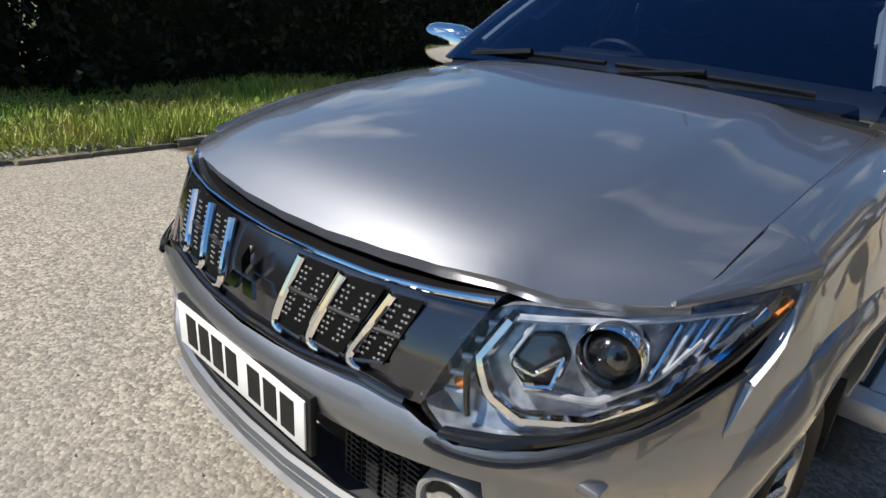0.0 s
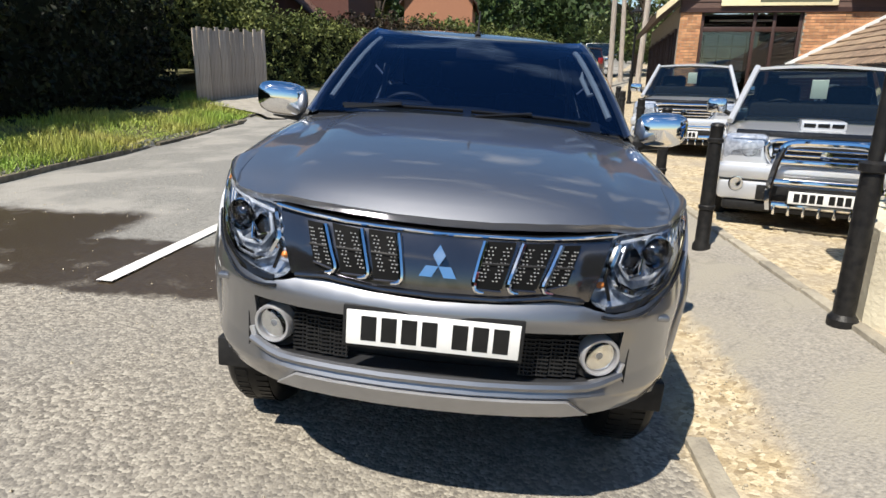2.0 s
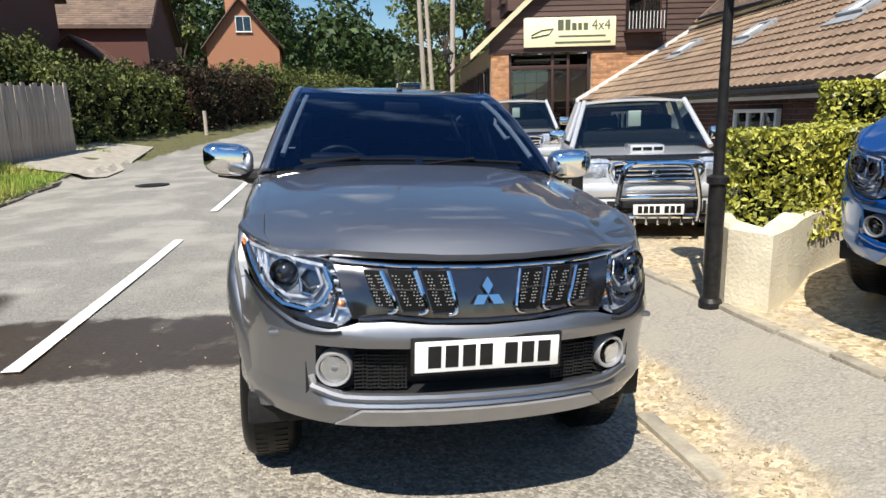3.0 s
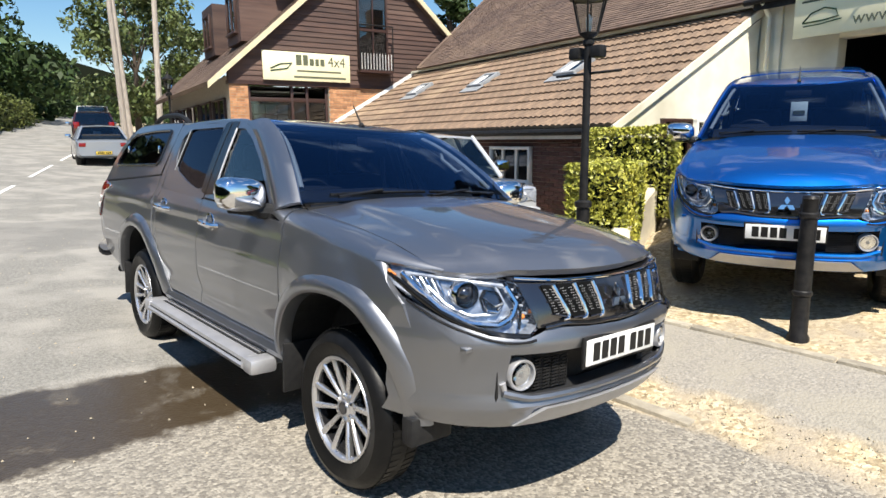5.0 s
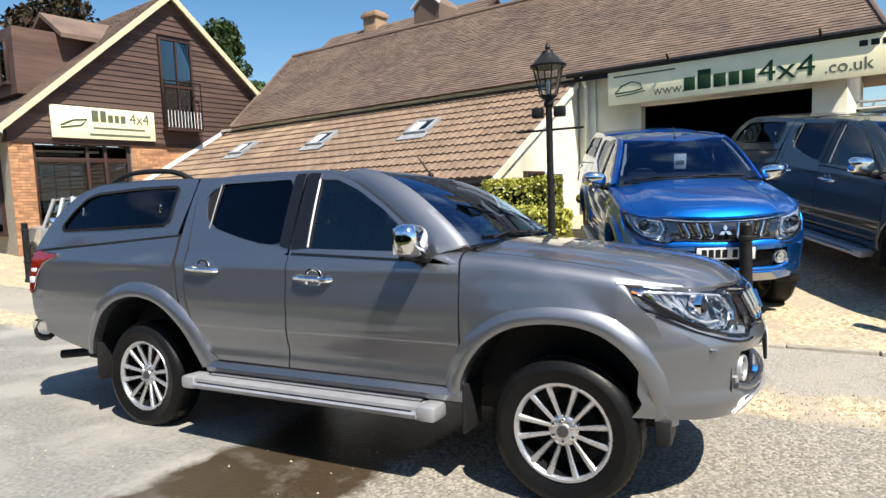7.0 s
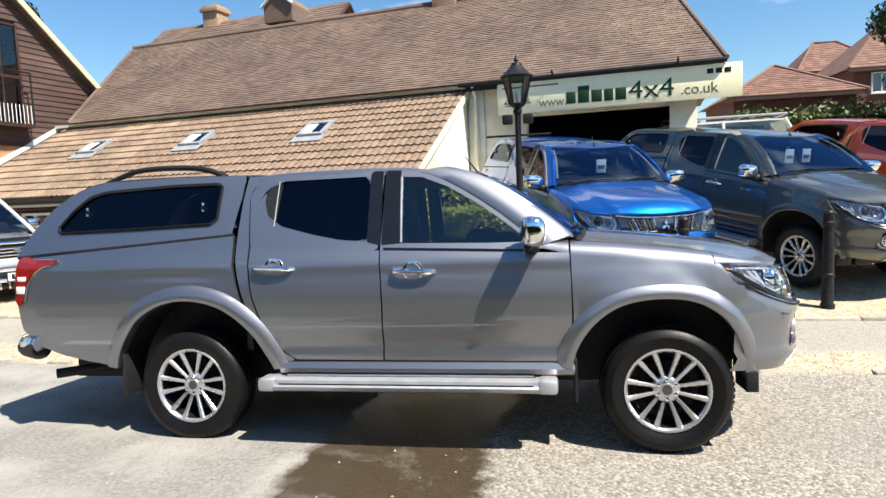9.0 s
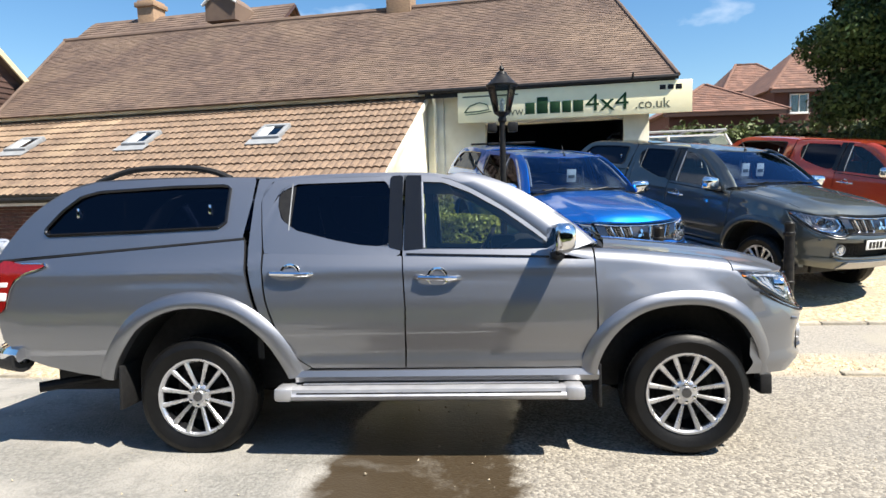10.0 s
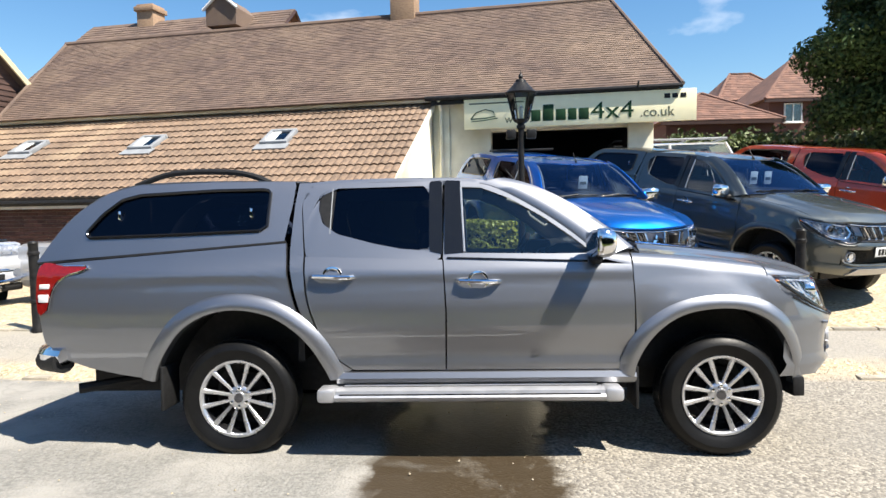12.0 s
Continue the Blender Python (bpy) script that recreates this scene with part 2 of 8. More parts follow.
# ---- geometry helpers ----


def mesh_ob(name, verts, faces, material, parent=None, smooth=False, label="", loc=None):
    me = bpy.data.meshes.new(name)
    me.from_pydata([tuple(v) for v in verts], [], faces)
    me.update()
    if smooth:
        me.polygons.foreach_set("use_smooth", [True] * len(me.polygons))
    for m in (material if isinstance(material, (list, tuple)) else [material]):
        me.materials.append(m)
    ob = new(name, me)
    if parent:
        ob.parent = parent
    if loc is not None:
        ob.matrix_basis = loc
    if label:
        ob["label"] = label
    return ob


def part(name, bm, material, parent=None, label="", smooth=True, angle=35):
    me = bpy.data.meshes.new(name)
    bmesh.ops.recalc_face_normals(bm, faces=bm.faces)
    bm.to_mesh(me)
    bm.free()
    if smooth:
        me.polygons.foreach_set("use_smooth", [True] * len(me.polygons))
        me.set_sharp_from_angle(angle=radians(angle))
    me.materials.append(material)
    ob = new(name, me)
    if parent:
        ob.parent = parent
    if label:
        ob["label"] = label
    return ob


def thing(name, label, category, m=None, group="", kind=""):
    ob = tagged(new(name), label, category, group, kind)
    if m is not None:
        ob.matrix_basis = m
    return ob


def box(bm, lo, hi, bevel=0.0, m=None):
    g = bmesh.ops.create_cube(bm, size=1.0)["verts"]
    c = [(a + b) / 2 for a, b in zip(lo, hi)]
    s = [abs(b - a) for a, b in zip(lo, hi)]
    for v in g:
        v.co = Vector((c[0] + v.co.x * s[0], c[1] + v.co.y * s[1], c[2] + v.co.z * s[2]))
        if m is not None:
            v.co = m @ v.co
    if bevel:
        es = list({e for v in g for e in v.link_edges})
        bmesh.ops.bevel(bm, geom=es, offset=bevel, segments=2, profile=0.5, affect="EDGES")
    return bm


def cubes(*boxes, bevel=0.0, m=None):
    bm = bmesh.new()
    for lo, hi in boxes:
        box(bm, lo, hi, bevel, m)
    return bm


def lathe(profile, seg=32, m=None, bm=None, closed=False):
    """Turned about z: profile of (radius, height)."""
    bm = bm or bmesh.new()
    rings = []
    for r, z in profile:
        ring = []
        for i in range(seg):
            a = 2 * math.pi * i / seg
            p = Vector((r * math.cos(a), r * math.sin(a), z))
            ring.append(bm.verts.new(m @ p if m is not None else p))
        rings.append(ring)
    pairs = list(zip(rings, rings[1:])) + ([(rings[-1], rings[0])] if closed else [])
    for a, b in pairs:
        for i in range(seg):
            bm.faces.new((a[i], a[(i + 1) % seg], b[(i + 1) % seg], b[i]))
    if not closed:
        for ring in (rings[0], rings[-1]):
            bm.faces.new(ring)
    return bm


def tube(points, radius, seg=10, bm=None):
    """A round bar along points."""
    bm = bm or bmesh.new()
    pts = [Vector(p) for p in points]
    rad = radius if isinstance(radius, (list, tuple)) else [radius] * len(pts)
    rings, side = [], None
    for i, p in enumerate(pts):
        d = (pts[min(i + 1, len(pts) - 1)] - pts[max(i - 1, 0)]).normalized()
        if side is None:
            side = d.orthogonal().normalized()
        side = (side - d * side.dot(d)).normalized()
        up = d.cross(side)
        rings.append([bm.verts.new(p + rad[i] * (math.cos(2 * math.pi * k / seg) * side + math.sin(2 * math.pi * k / seg) * up)) for k in range(seg)])
    for a, b in zip(rings, rings[1:]):
        for k in range(seg):
            bm.faces.new((a[k], a[(k + 1) % seg], b[(k + 1) % seg], b[k]))
    bm.faces.new(rings[0])
    bm.faces.new(rings[-1])
    return bm


def prism(outline, depth, m=None, bm=None):
    """A flat outline of (x, y) thickened along z."""
    bm = bm or bmesh.new()
    lo = [bm.verts.new((x, y, 0)) for x, y in outline]
    hi = [bm.verts.new((x, y, depth)) for x, y in outline]
    bm.faces.new(lo)
    bm.faces.new(hi)
    k = len(outline)
    for i in range(k):
        bm.faces.new((lo[i], lo[(i + 1) % k], hi[(i + 1) % k], hi[i]))
    if m is not None:
        bmesh.ops.transform(bm, matrix=m, verts=lo + hi)
    return bm


def text_ob(name, body, size, depth, material, m, parent=None, stretch=1.0, align="LEFT"):
    cu = bpy.data.curves.new(name, "FONT")
    cu.body, cu.size, cu.extrude, cu.align_x = body, size, depth, align
    tmp = bpy.data.objects.new(name, cu)
    scene.collection.objects.link(tmp)
    me = bpy.data.meshes.new_from_object(tmp.evaluated_get(bpy.context.evaluated_depsgraph_get()))
    bpy.data.objects.remove(tmp)
    me.materials.clear()
    me.materials.append(material)
    ob = new(name, me)
    ob.parent = parent
    ob.matrix_basis = m @ Matrix.Diagonal((stretch, 1, 1, 1))
    return ob


def leaf_cloud(name, centres, normals, size, material, rng, parent=None, jitter=0.9, fold=0.25):
    """One mesh of small folded leaves about the centres."""
    c = np.asarray(centres, float)
    k = len(c)
    nrm = np.asarray(normals, float) + rng.normal(0, jitter, (k, 3))
    nrm /= np.linalg.norm(nrm, axis=1)[:, None] + 1e-9
    a = np.cross(nrm, rng.normal(0, 1, (k, 3)))
    a /= np.linalg.norm(a, axis=1)[:, None] + 1e-9
    b = np.cross(nrm, a)
    s = (size * rng.uniform(0.6, 1.35, k))[:, None]
    v = np.stack([c - a * s, c + b * s * 0.5 + nrm * s * fold, c + a * s, c - b * s * 0.5 + nrm * s * fold], 1).reshape(-1, 3)
    me = bpy.data.meshes.new(name)
    me.vertices.add(4 * k)
    me.vertices.foreach_set("co", v.ravel())
    me.loops.add(4 * k)
    me.loops.foreach_set("vertex_index", np.arange(4 * k))
    me.polygons.add(k)
    me.polygons.foreach_set("loop_start", np.arange(k) * 4)
    me.update(calc_edges=True)
    me.validate()
    me.materials.append(material)
    ob = new(name, me)
    if parent:
        ob.parent = parent
    return ob


# ---- ground ----
ROAD_Y = [-60, -30, -9.5, -6.0, -2.9, -2.38, -2.36, -2.1, -1.55, -1.5, -1.2, -1.14, 0, 2.5, 4.2, 5.4, 5.78, 5.86, 6.4, 7.4, 8.6, 10, 14, 40, 90]
ROAD_Z = [1.0, 0.4, 0.13, 0.13, 0.16, 0.155, 0.145, 0.115, 0.02, -0.01, -0.045, -0.066, 0.0, 0.146, 0.175, 0.14, 0.12, 0.24, 0.34, 0.5, 0.62, 0.75, 0.9, 2.0, 4.0]


def rise(x):
    x = max(0.0, x - 1.0)
    return 0.0016 * x * x if x < 17 else 0.4624 + 0.0544 * (x - 17)


RAMP_Y = [-60, -16, -9.5, -8.2, -4.7, -3.7, -2.9, -2.38]
RAMP_Z = [2.0, 1.3, 1.10, 0.90, 0.45, 0.31, 0.20, 0.155]


def bend(x):
    return 0.25 * max(0.0, x - 12.0)


def ground_z(x, y):
    q = y + bend(x)
    z = float(np.interp(q, ROAD_Y, ROAD_Z))
    if y < -2.38:
        f = min(1.0, max(0.0, (0.95 + 0.49 * (-2.52 - y) - x) / 0.3))
        z += f * (float(np.interp(y, RAMP_Y, RAMP_Z)) - z)
    return z + rise(x)


def spaced(lo, hi, near, far, mid=0.0):
    out, v = [lo], lo
    while v < hi:
        v += near if abs(v - mid) < 8 else min(far, near + 0.14 * (abs(v - mid) - 8))
        out.append(min(v, hi))
    return out


def ground_material():
    """Worn asphalt, pavement, stony forecourt, verge; a wet run of water, patches and cracks."""
    m = bpy.data.materials.new("street_ground")
    m.use_nodes = True
    n, l = m.node_tree.nodes, m.node_tree.links
    p = n["Principled BSDF"]
    geo = n.new("ShaderNodeNewGeometry")
    sep = n.new("ShaderNodeSeparateXYZ")
    l.new(geo.outputs["Position"], sep.inputs[0])

    def math_(op, a, b=None, c=None):
        k = n.new("ShaderNodeMath")
        k.operation = op
        for i, v in enumerate((a, b, c)):
            if v is None:
                continue
            if isinstance(v, (int, float)):
                k.inputs[i].default_value = v
            else:
                l.new(v, k.inputs[i])
        return k.outputs[0]

    def noise_(scale, detail=5, rough=0.55, dist=0.0):
        k = n.new("ShaderNodeTexNoise")
        k.inputs["Scale"].default_value, k.inputs["Detail"].default_value = scale, detail
        k.inputs["Roughness"].default_value, k.inputs["Distortion"].default_value = rough, dist
        l.new(geo.outputs["Position"], k.inputs["Vector"])
        return k.outputs["Fac"]

    def ramp(fac, *stops):
        k = n.new("ShaderNodeValToRGB")
        e = k.color_ramp.elements
        while len(e) < len(stops):
            e.new(0.5)
        for el, (pos, col) in zip(e, stops):
            el.position, el.color = pos, (*col, 1) if len(col) == 3 else col
        l.new(fac, k.inputs["Fac"])
        return k.outputs["Color"]

    def mix(fac, a, b):
        k = n.new("ShaderNodeMix")
        k.data_type = "RGBA"
        for i, v in ((0, fac), (6, a), (7, b)):
            if isinstance(v, tuple):
                k.inputs[i].default_value = (*v, 1)
            elif isinstance(v, (int, float)):
                k.inputs[i].default_value = v
            else:
                l.new(v, k.inputs[i])
        return k.outputs[2]

    def band(v, lo, hi, soft):
        up = n.new("ShaderNodeMapRange")
        up.inputs["From Min"].default_value, up.inputs["From Max"].default_value = lo - soft, lo + soft
        dn = n.new("ShaderNodeMapRange")
        dn.inputs["From Min"].default_value, dn.inputs["From Max"].default_value = hi + soft, hi - soft
        l.new(v, up.inputs["Value"])
        l.new(v, dn.inputs["Value"])
        return math_("MULTIPLY", up.outputs[0], dn.outputs[0])

    ybend = math_("ADD", sep.outputs["Y"], math_("MULTIPLY", math_("MAXIMUM", math_("SUBTRACT", sep.outputs["X"], 12.0), 0.0), 0.25))
    wob = math_("MULTIPLY", math_("SUBTRACT", noise_(1.4), 0.5), 0.5)
    fine = math_("MULTIPLY", math_("SUBTRACT", noise_(7), 0.5), 0.28)
    x = math_("ADD", sep.outputs["X"], math_("ADD", wob, fine))
    y = math_("ADD", ybend, math_("ADD", math_("MULTIPLY", wob, 0.5), math_("MULTIPLY", fine, 0.6)))
    # dressed asphalt: pale chippings in a grey-brown binder
    chips = n.new("ShaderNodeTexVoronoi")
    chips.inputs["Scale"].default_value = 62
    l.new(geo.outputs["Position"], chips.inputs["Vector"])
    cc = n.new("ShaderNodeRGBToBW")
    l.new(chips.outputs["Color"], cc.inputs[0])
    road = ramp(cc.outputs[0], (0.15, (0.14, 0.125, 0.105)), (0.5, (0.25, 0.225, 0.185)), (0.85, (0.40, 0.365, 0.30)))
    road = mix(math_("MULTIPLY", ramp(noise_(0.7), (0.42, (0, 0, 0)), (0.66, (1, 1, 1))), 0.45), road, (0.20, 0.19, 0.17))
    # older smooth surface behind the dressed patch, and along the far lane
    old = ramp(noise_(38, 4), (0.3, (0.15, 0.145, 0.13)), (0.7, (0.27, 0.26, 0.235)))
    old = mix(ramp(noise_(1.1, 6), (0.45, (0, 0, 0)), (0.6, (1, 1, 1))), old, (0.30, 0.285, 0.255))
    oldmask = band(x, 1.75, 400, 0.05)
    road = mix(oldmask, road, old)
    patch = band(x, 7.9, 11.2, 0.04)
    patch = math_("MULTIPLY", patch, band(y, -1.0, 2.0, 0.04))
    road = mix(math_("MULTIPLY", patch, 0.5), road, (0.16, 0.155, 0.145))
    # pavement
    pave = ramp(noise_(48, 4), (0.3, (0.20, 0.185, 0.16)), (0.72, (0.36, 0.33, 0.28)))
    pave = mix(ramp(noise_(1.8, 6), (0.45, (0, 0, 0)), (0.62, (1, 1, 1))), pave, (0.30, 0.275, 0.225))
    col = mix(band(y, -2.36, -1.5, 0.02), road, pave)
    # cream grit along the kerb and over the forecourt
    gv = n.new("ShaderNodeTexVoronoi")
    gv.inputs["Scale"].default_value = 34
    l.new(geo.outputs["Position"], gv.inputs["Vector"])
    gc = n.new("ShaderNodeRGBToBW")
    l.new(gv.outputs["Color"], gc.inputs[0])
    grit = ramp(gc.outputs[0], (0.1, (0.24, 0.18, 0.10)), (0.5, (0.46, 0.37, 0.23)), (0.9, (0.62, 0.53, 0.37)))
    grit = mix(ramp(noise_(2.2, 6), (0.42, (0, 0, 0)), (0.66, (1, 1, 1))), grit, (0.34, 0.29, 0.22))
    col = mix(band(y, -1.52, -1.12, 0.06), col, grit)
    col = mix(band(y, -80, -2.38, 0.04), col, grit)
    # verge soil
    soil = ramp(noise_(9), (0.35, (0.07, 0.055, 0.03)), (0.65, (0.12, 0.13, 0.04)))
    col = mix(band(y, 5.9, 200, 0.05), col, soil)
    # cracks
    cr = n.new("ShaderNodeTexVoronoi")
    cr.feature = "DISTANCE_TO_EDGE"
    cr.inputs["Scale"].default_value = 0.55
    warp = n.new("ShaderNodeVectorMath")
    warp.operation = "ADD"
    wn_ = n.new("ShaderNodeTexNoise")
    wn_.inputs["Scale"].default_value = 2.5
    l.new(geo.outputs["Position"], wn_.inputs["Vector"])
    l.new(geo.outputs["Position"], warp.inputs[0])
    l.new(wn_.outputs["Color"], warp.inputs[1])
    l.new(warp.outputs[0], cr.inputs["Vector"])
    crack = ramp(cr.outputs["Distance"], (0.0, (1, 1, 1)), (0.012, (0, 0, 0)))
    crack = math_("MULTIPLY", crack, band(y, -2.3, 5.6, 0.05))
    col = mix(math_("MULTIPLY", crack, 0.22), col, (0.09, 0.085, 0.075))
    # water: a run across the lane that widens into a pool at the far kerb
    run = band(x, 1.0, 2.12, 0.05)
    run = math_("MULTIPLY", run, band(y, -0.9, 3.2, 0.1))
    pool = math_("MULTIPLY", band(x, 1.25, 3.0, 0.1), band(y, 3.0, 5.95, 0.1))
    wet = math_("MAXIMUM", run, pool)
    # the film is thin and broken
    film = ramp(noise_(3.5, 6), (0.30, (0.75, 0.75, 0.75)), (0.42, (1, 1, 1)))
    wet = math_("MULTIPLY", wet, film)
    col = mix(math_("MULTIPLY", wet, 0.92), col, (0.038, 0.024, 0.010))
    l.new(col, p.inputs["Base Color"])
    rough = n.new("ShaderNodeMapRange")
    rough.inputs["To Min"].default_value, rough.inputs["To Max"].default_value = 0.9, 0.30
    l.new(wet, rough.inputs["Value"])
    l.new(rough.outputs[0], p.inputs["Roughness"])
    bp = n.new("ShaderNodeBump")
    bp.inputs["Distance"].default_value = 0.012
    hs = math_("ADD", math_("MULTIPLY", chips.outputs["Distance"], -0.8), noise_(25, 4))
    l.new(hs, bp.inputs["Height"])
    bst = n.new("ShaderNodeMapRange")
    bst.inputs["To Min"].default_value, bst.inputs["To Max"].default_value = 0.55, 0.15
    l.new(wet, bst.inputs["Value"])
    l.new(bst.outputs[0], bp.inputs["Strength"])
    l.new(bp.outputs["Normal"], p.inputs["Normal"])
    return m


M_GROUND = ground_material()
gx = spaced(-60, 320, 0.35, 14, 3)
gy = sorted(set([y for y in spaced(-120, 150, 0.4, 14, 1)] + [v for v in ROAD_Y if -3 < v < 9]))
gv = [(x, y, ground_z(x, y) + (0.012 * noise.noise(Vector((x * 0.8, y * 0.8, 0))) if -3.2 < y < 5.7 else 0.05 * noise.noise(Vector((x * 0.5, y * 0.5, 3))))) for x in gx for y in gy]
gf = [(i * len(gy) + j, (i + 1) * len(gy) + j, (i + 1) * len(gy) + j + 1, i * len(gy) + j + 1) for i in range(len(gx) - 1) for j in range(len(gy) - 1)]
ground = tagged(mesh_ob("ground", gv, gf, M_GROUND, smooth=True), "worn pale asphalt lane with gritty forecourt and grass verge", "ground", kind="structure")


def strip_on_ground(name, x0, x1, y0, y1, w, lift, material):
    k = 24
    vs, fs = [], []
    for i in range(k + 1):
        t = i / k
        x, y = x0 + (x1 - x0) * t, y0 + (y1 - y0) * t
        for s in (-1, 1):
            yy = y + s * (w / 2 + 0.008 * noise.noise(Vector((x * 6, s * 9, 2))))
            vs.append((x, yy, ground_z(x, yy) + lift))
    for i in range(k):
        fs.append((2 * i, 2 * i + 2, 2 * i + 3, 2 * i + 1))
    return mesh_ob(name, vs, fs, material)


def line_y(x):
    return 2.40 - 0.06 * x - bend(x)


for a, b in ((1.12, 5.2), (7.4, 11.4), (13.5, 17.5), (19.6, 23.6), (25.7, 29.7)):
    tagged(strip_on_ground("road_marking", a, b, line_y(a), line_y(b), 0.11, 0.013, M_LINE),
           "worn white painted centre line dash on the asphalt", "road marking", "centre line", "structure")

# ---- buildings: a runs along the frontage, out towards the lane ----
BM = Matrix(((0.986, 0.165, 0, 2.33), (-0.165, 0.986, 0, -9.08), (0, 0, 1, 0), (0, 0, 0, 1)))
OA = 2.96      # offset of the gabled shop's own middle
GA = 12.06     # where its gable stands along the frontage
rng = np.random.default_rng(5)


def quads(name, boxes, material, parent, smooth=False, label=""):
    """Joined plain blocks, eight corners each."""
    vs, fs = [], []
    for lo, hi in boxes:
        k = len(vs)
        vs += [(x, y, z) for x in (lo[0], hi[0]) for y in (lo[1], hi[1]) for z in (lo[2], hi[2])]
        fs += [tuple(k + i for i in f) for f in ((0, 1, 3, 2), (4, 6, 7, 5), (0, 4, 5, 1), (2, 3, 7, 6), (0, 2, 6, 4), (1, 5, 7, 3))]
    return mesh_ob(name, vs, fs, material, parent, smooth, label)


def brick_face(name, axis, at, s0, s1, z0, z1, material, parent, side=1, keep=lambda s, z: True):
    """Courses of separate bricks proud of a mortar face. axis 'a': the face runs along a; 'o': along out."""
    bl, bh, j = 0.215, 0.065, 0.010
    boxes, z, row = [], z0, 0
    while z < z1 - 0.02:
        s = s0 - (0.11 if row % 2 else 0)
        while s < s1:
            lo, hi = max(s, s0), min(s + bl, s1)
            if hi - lo > 0.03 and keep((lo + hi) / 2, z):
                d = 0.012 + 0.004 * rng.random()
                zz = min(z + bh, z1)
                if axis == "a":
                    boxes.append(((lo, at, z), (hi, at + side * d, zz)))
                else:
                    boxes.append(((at, lo, z), (at + side * d, hi, zz)))
            s += bl + j
        z += bh + j
        row += 1
    ob = quads(name, boxes, material, parent)
    return tagged(ob, "courses of weathered bricks", kind="stuff")


def roof_tiles(rows, tw, th, lift, place, span):
    """Boxes of plain tiles on a slope: place(s, a) gives a point s metres up the slope."""
    vs, fs = [], []
    for r in range(rows):
        lo, hi = span(r * th)
        a = lo - (tw / 2 if r % 2 else 0)
        while a < hi:
            x0, x1 = max(a, lo) + 0.002, min(a + tw, hi) - 0.002
            if x1 - x0 > 0.03:
                k, up = len(vs), lift * (0.75 + 0.6 * rng.random())
                sk = 0.006 * (rng.random() - 0.5)
                p = [place(r * th + sk, x0, up), place(r * th - sk, x1, up), place((r + 1.15) * th, x1, 0.002), place((r + 1.15) * th, x0, 0.002),
                     place(r * th + sk, x0, -0.004), place(r * th - sk, x1, -0.004)]
                vs += p
                fs += [(k, k + 1, k + 2, k + 3), (k + 4, k + 5, k + 1, k), (k + 4, k, k + 3), (k + 5, k + 2, k + 1)]
            a += tw
    return vs, fs


# -- long tiled showroom with the garage opening --
showroom = thing("showroom_building", "long cream showroom under a brown clay tiled hipped roof", "building", BM)
for lo, hi in (((-1.25, -0.3, -0.3), (-0.35, -0.05, 3.95)), ((-4.6, -0.3, -0.3), (-4.11, 0.0, 3.95)), ((-4.11, -0.3, 3.13), (-1.25, -0.05, 3.95)),
               ((-4.6, -6.5, -0.3), (-4.3, -0.3, 3.95)), ((-0.35, -0.3, -0.3), (0.0, 0.0, 3.92)), ((0.0, -6.5, -0.3), (11.1, -0.05, 3.80)), ((-4.3, -6.8, -0.3), (0, -6.5, 3.95))):
    part("wall", cubes((lo, hi), bevel=0.006), M_CREAM, showroom)
part("floor_slab", cubes(((-4.3, -6.5, 0.9), (-0.02, -0.04, 1.24))), M_LEAD, showroom)
# garage inside coloured dark for its lack of light
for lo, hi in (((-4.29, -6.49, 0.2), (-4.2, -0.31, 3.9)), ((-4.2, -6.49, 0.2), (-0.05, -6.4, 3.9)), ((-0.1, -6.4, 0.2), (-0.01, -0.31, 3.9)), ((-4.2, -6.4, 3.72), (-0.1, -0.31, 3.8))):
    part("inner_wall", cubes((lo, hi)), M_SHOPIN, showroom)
E0, E1, R0, R1 = -5.1, 11.3, -3.9, 12.6      # eave and ridge ends
EO, EZ, RO, RZ = 0.32, 3.86, -3.5, 6.76
SL = math.hypot(EO - RO, RZ - EZ)
SD, SN = Vector((0, (RO - EO) / SL, (RZ - EZ) / SL)), Vector((0, (RZ - EZ) / SL, (EO - RO) / SL))
bm = bmesh.new()
c = [bm.verts.new(p) for p in ((E0, EO, EZ), (E1, EO, EZ), (R1, RO, RZ), (R0, RO, RZ), (E0, 2 * RO - EO, EZ), (E1, 2 * RO - EO, EZ))]
for f in ((0, 1, 2, 3), (1, 5, 2), (5, 4, 3, 2), (4, 0, 3), (0, 4, 5, 1)):
    bm.faces.new([c[i] for i in f])
part("roof", bm, M_PLAIN, showroom, smooth=False)
vs, fs = roof_tiles(47, 0.165, SL / 47.3, 0.014, lambda s, a, up: Vector((a, EO, EZ)) + SD * s + SN * (up + 0.003),
                    lambda s: (E0 + (R0 - E0) * s / SL, E1 + (R1 - E1) * s / SL))
tagged(mesh_ob("roof_tile", vs, fs, M_PLAIN, showroom), "brown plain clay tiles in courses", kind="stuff")
part("ridge_tiles", tube([(R0 + (R1 - R0) * i / 40, RO, RZ + 0.0 + 0.012 * noise.noise(Vector((i * 0.4, 1, 1)))) for i in range(41)], 0.09, 8), M_PLAIN, showroom)
for a0, a1 in ((E0, R0), (E1, R1)):
    part("hip_tiles", tube([(a0 + (a1 - a0) * i / 16, EO + (RO - EO) * i / 16, EZ + (RZ - EZ) * i / 16 + 0.01) for i in range(17)], 0.05, 8), M_PLAIN, showroom)
part("gutter", tube([(E0, EO + 0.05, EZ - 0.03), (0.1, EO + 0.05, EZ - 0.03)], 0.05, 8), M_IRON, showroom)
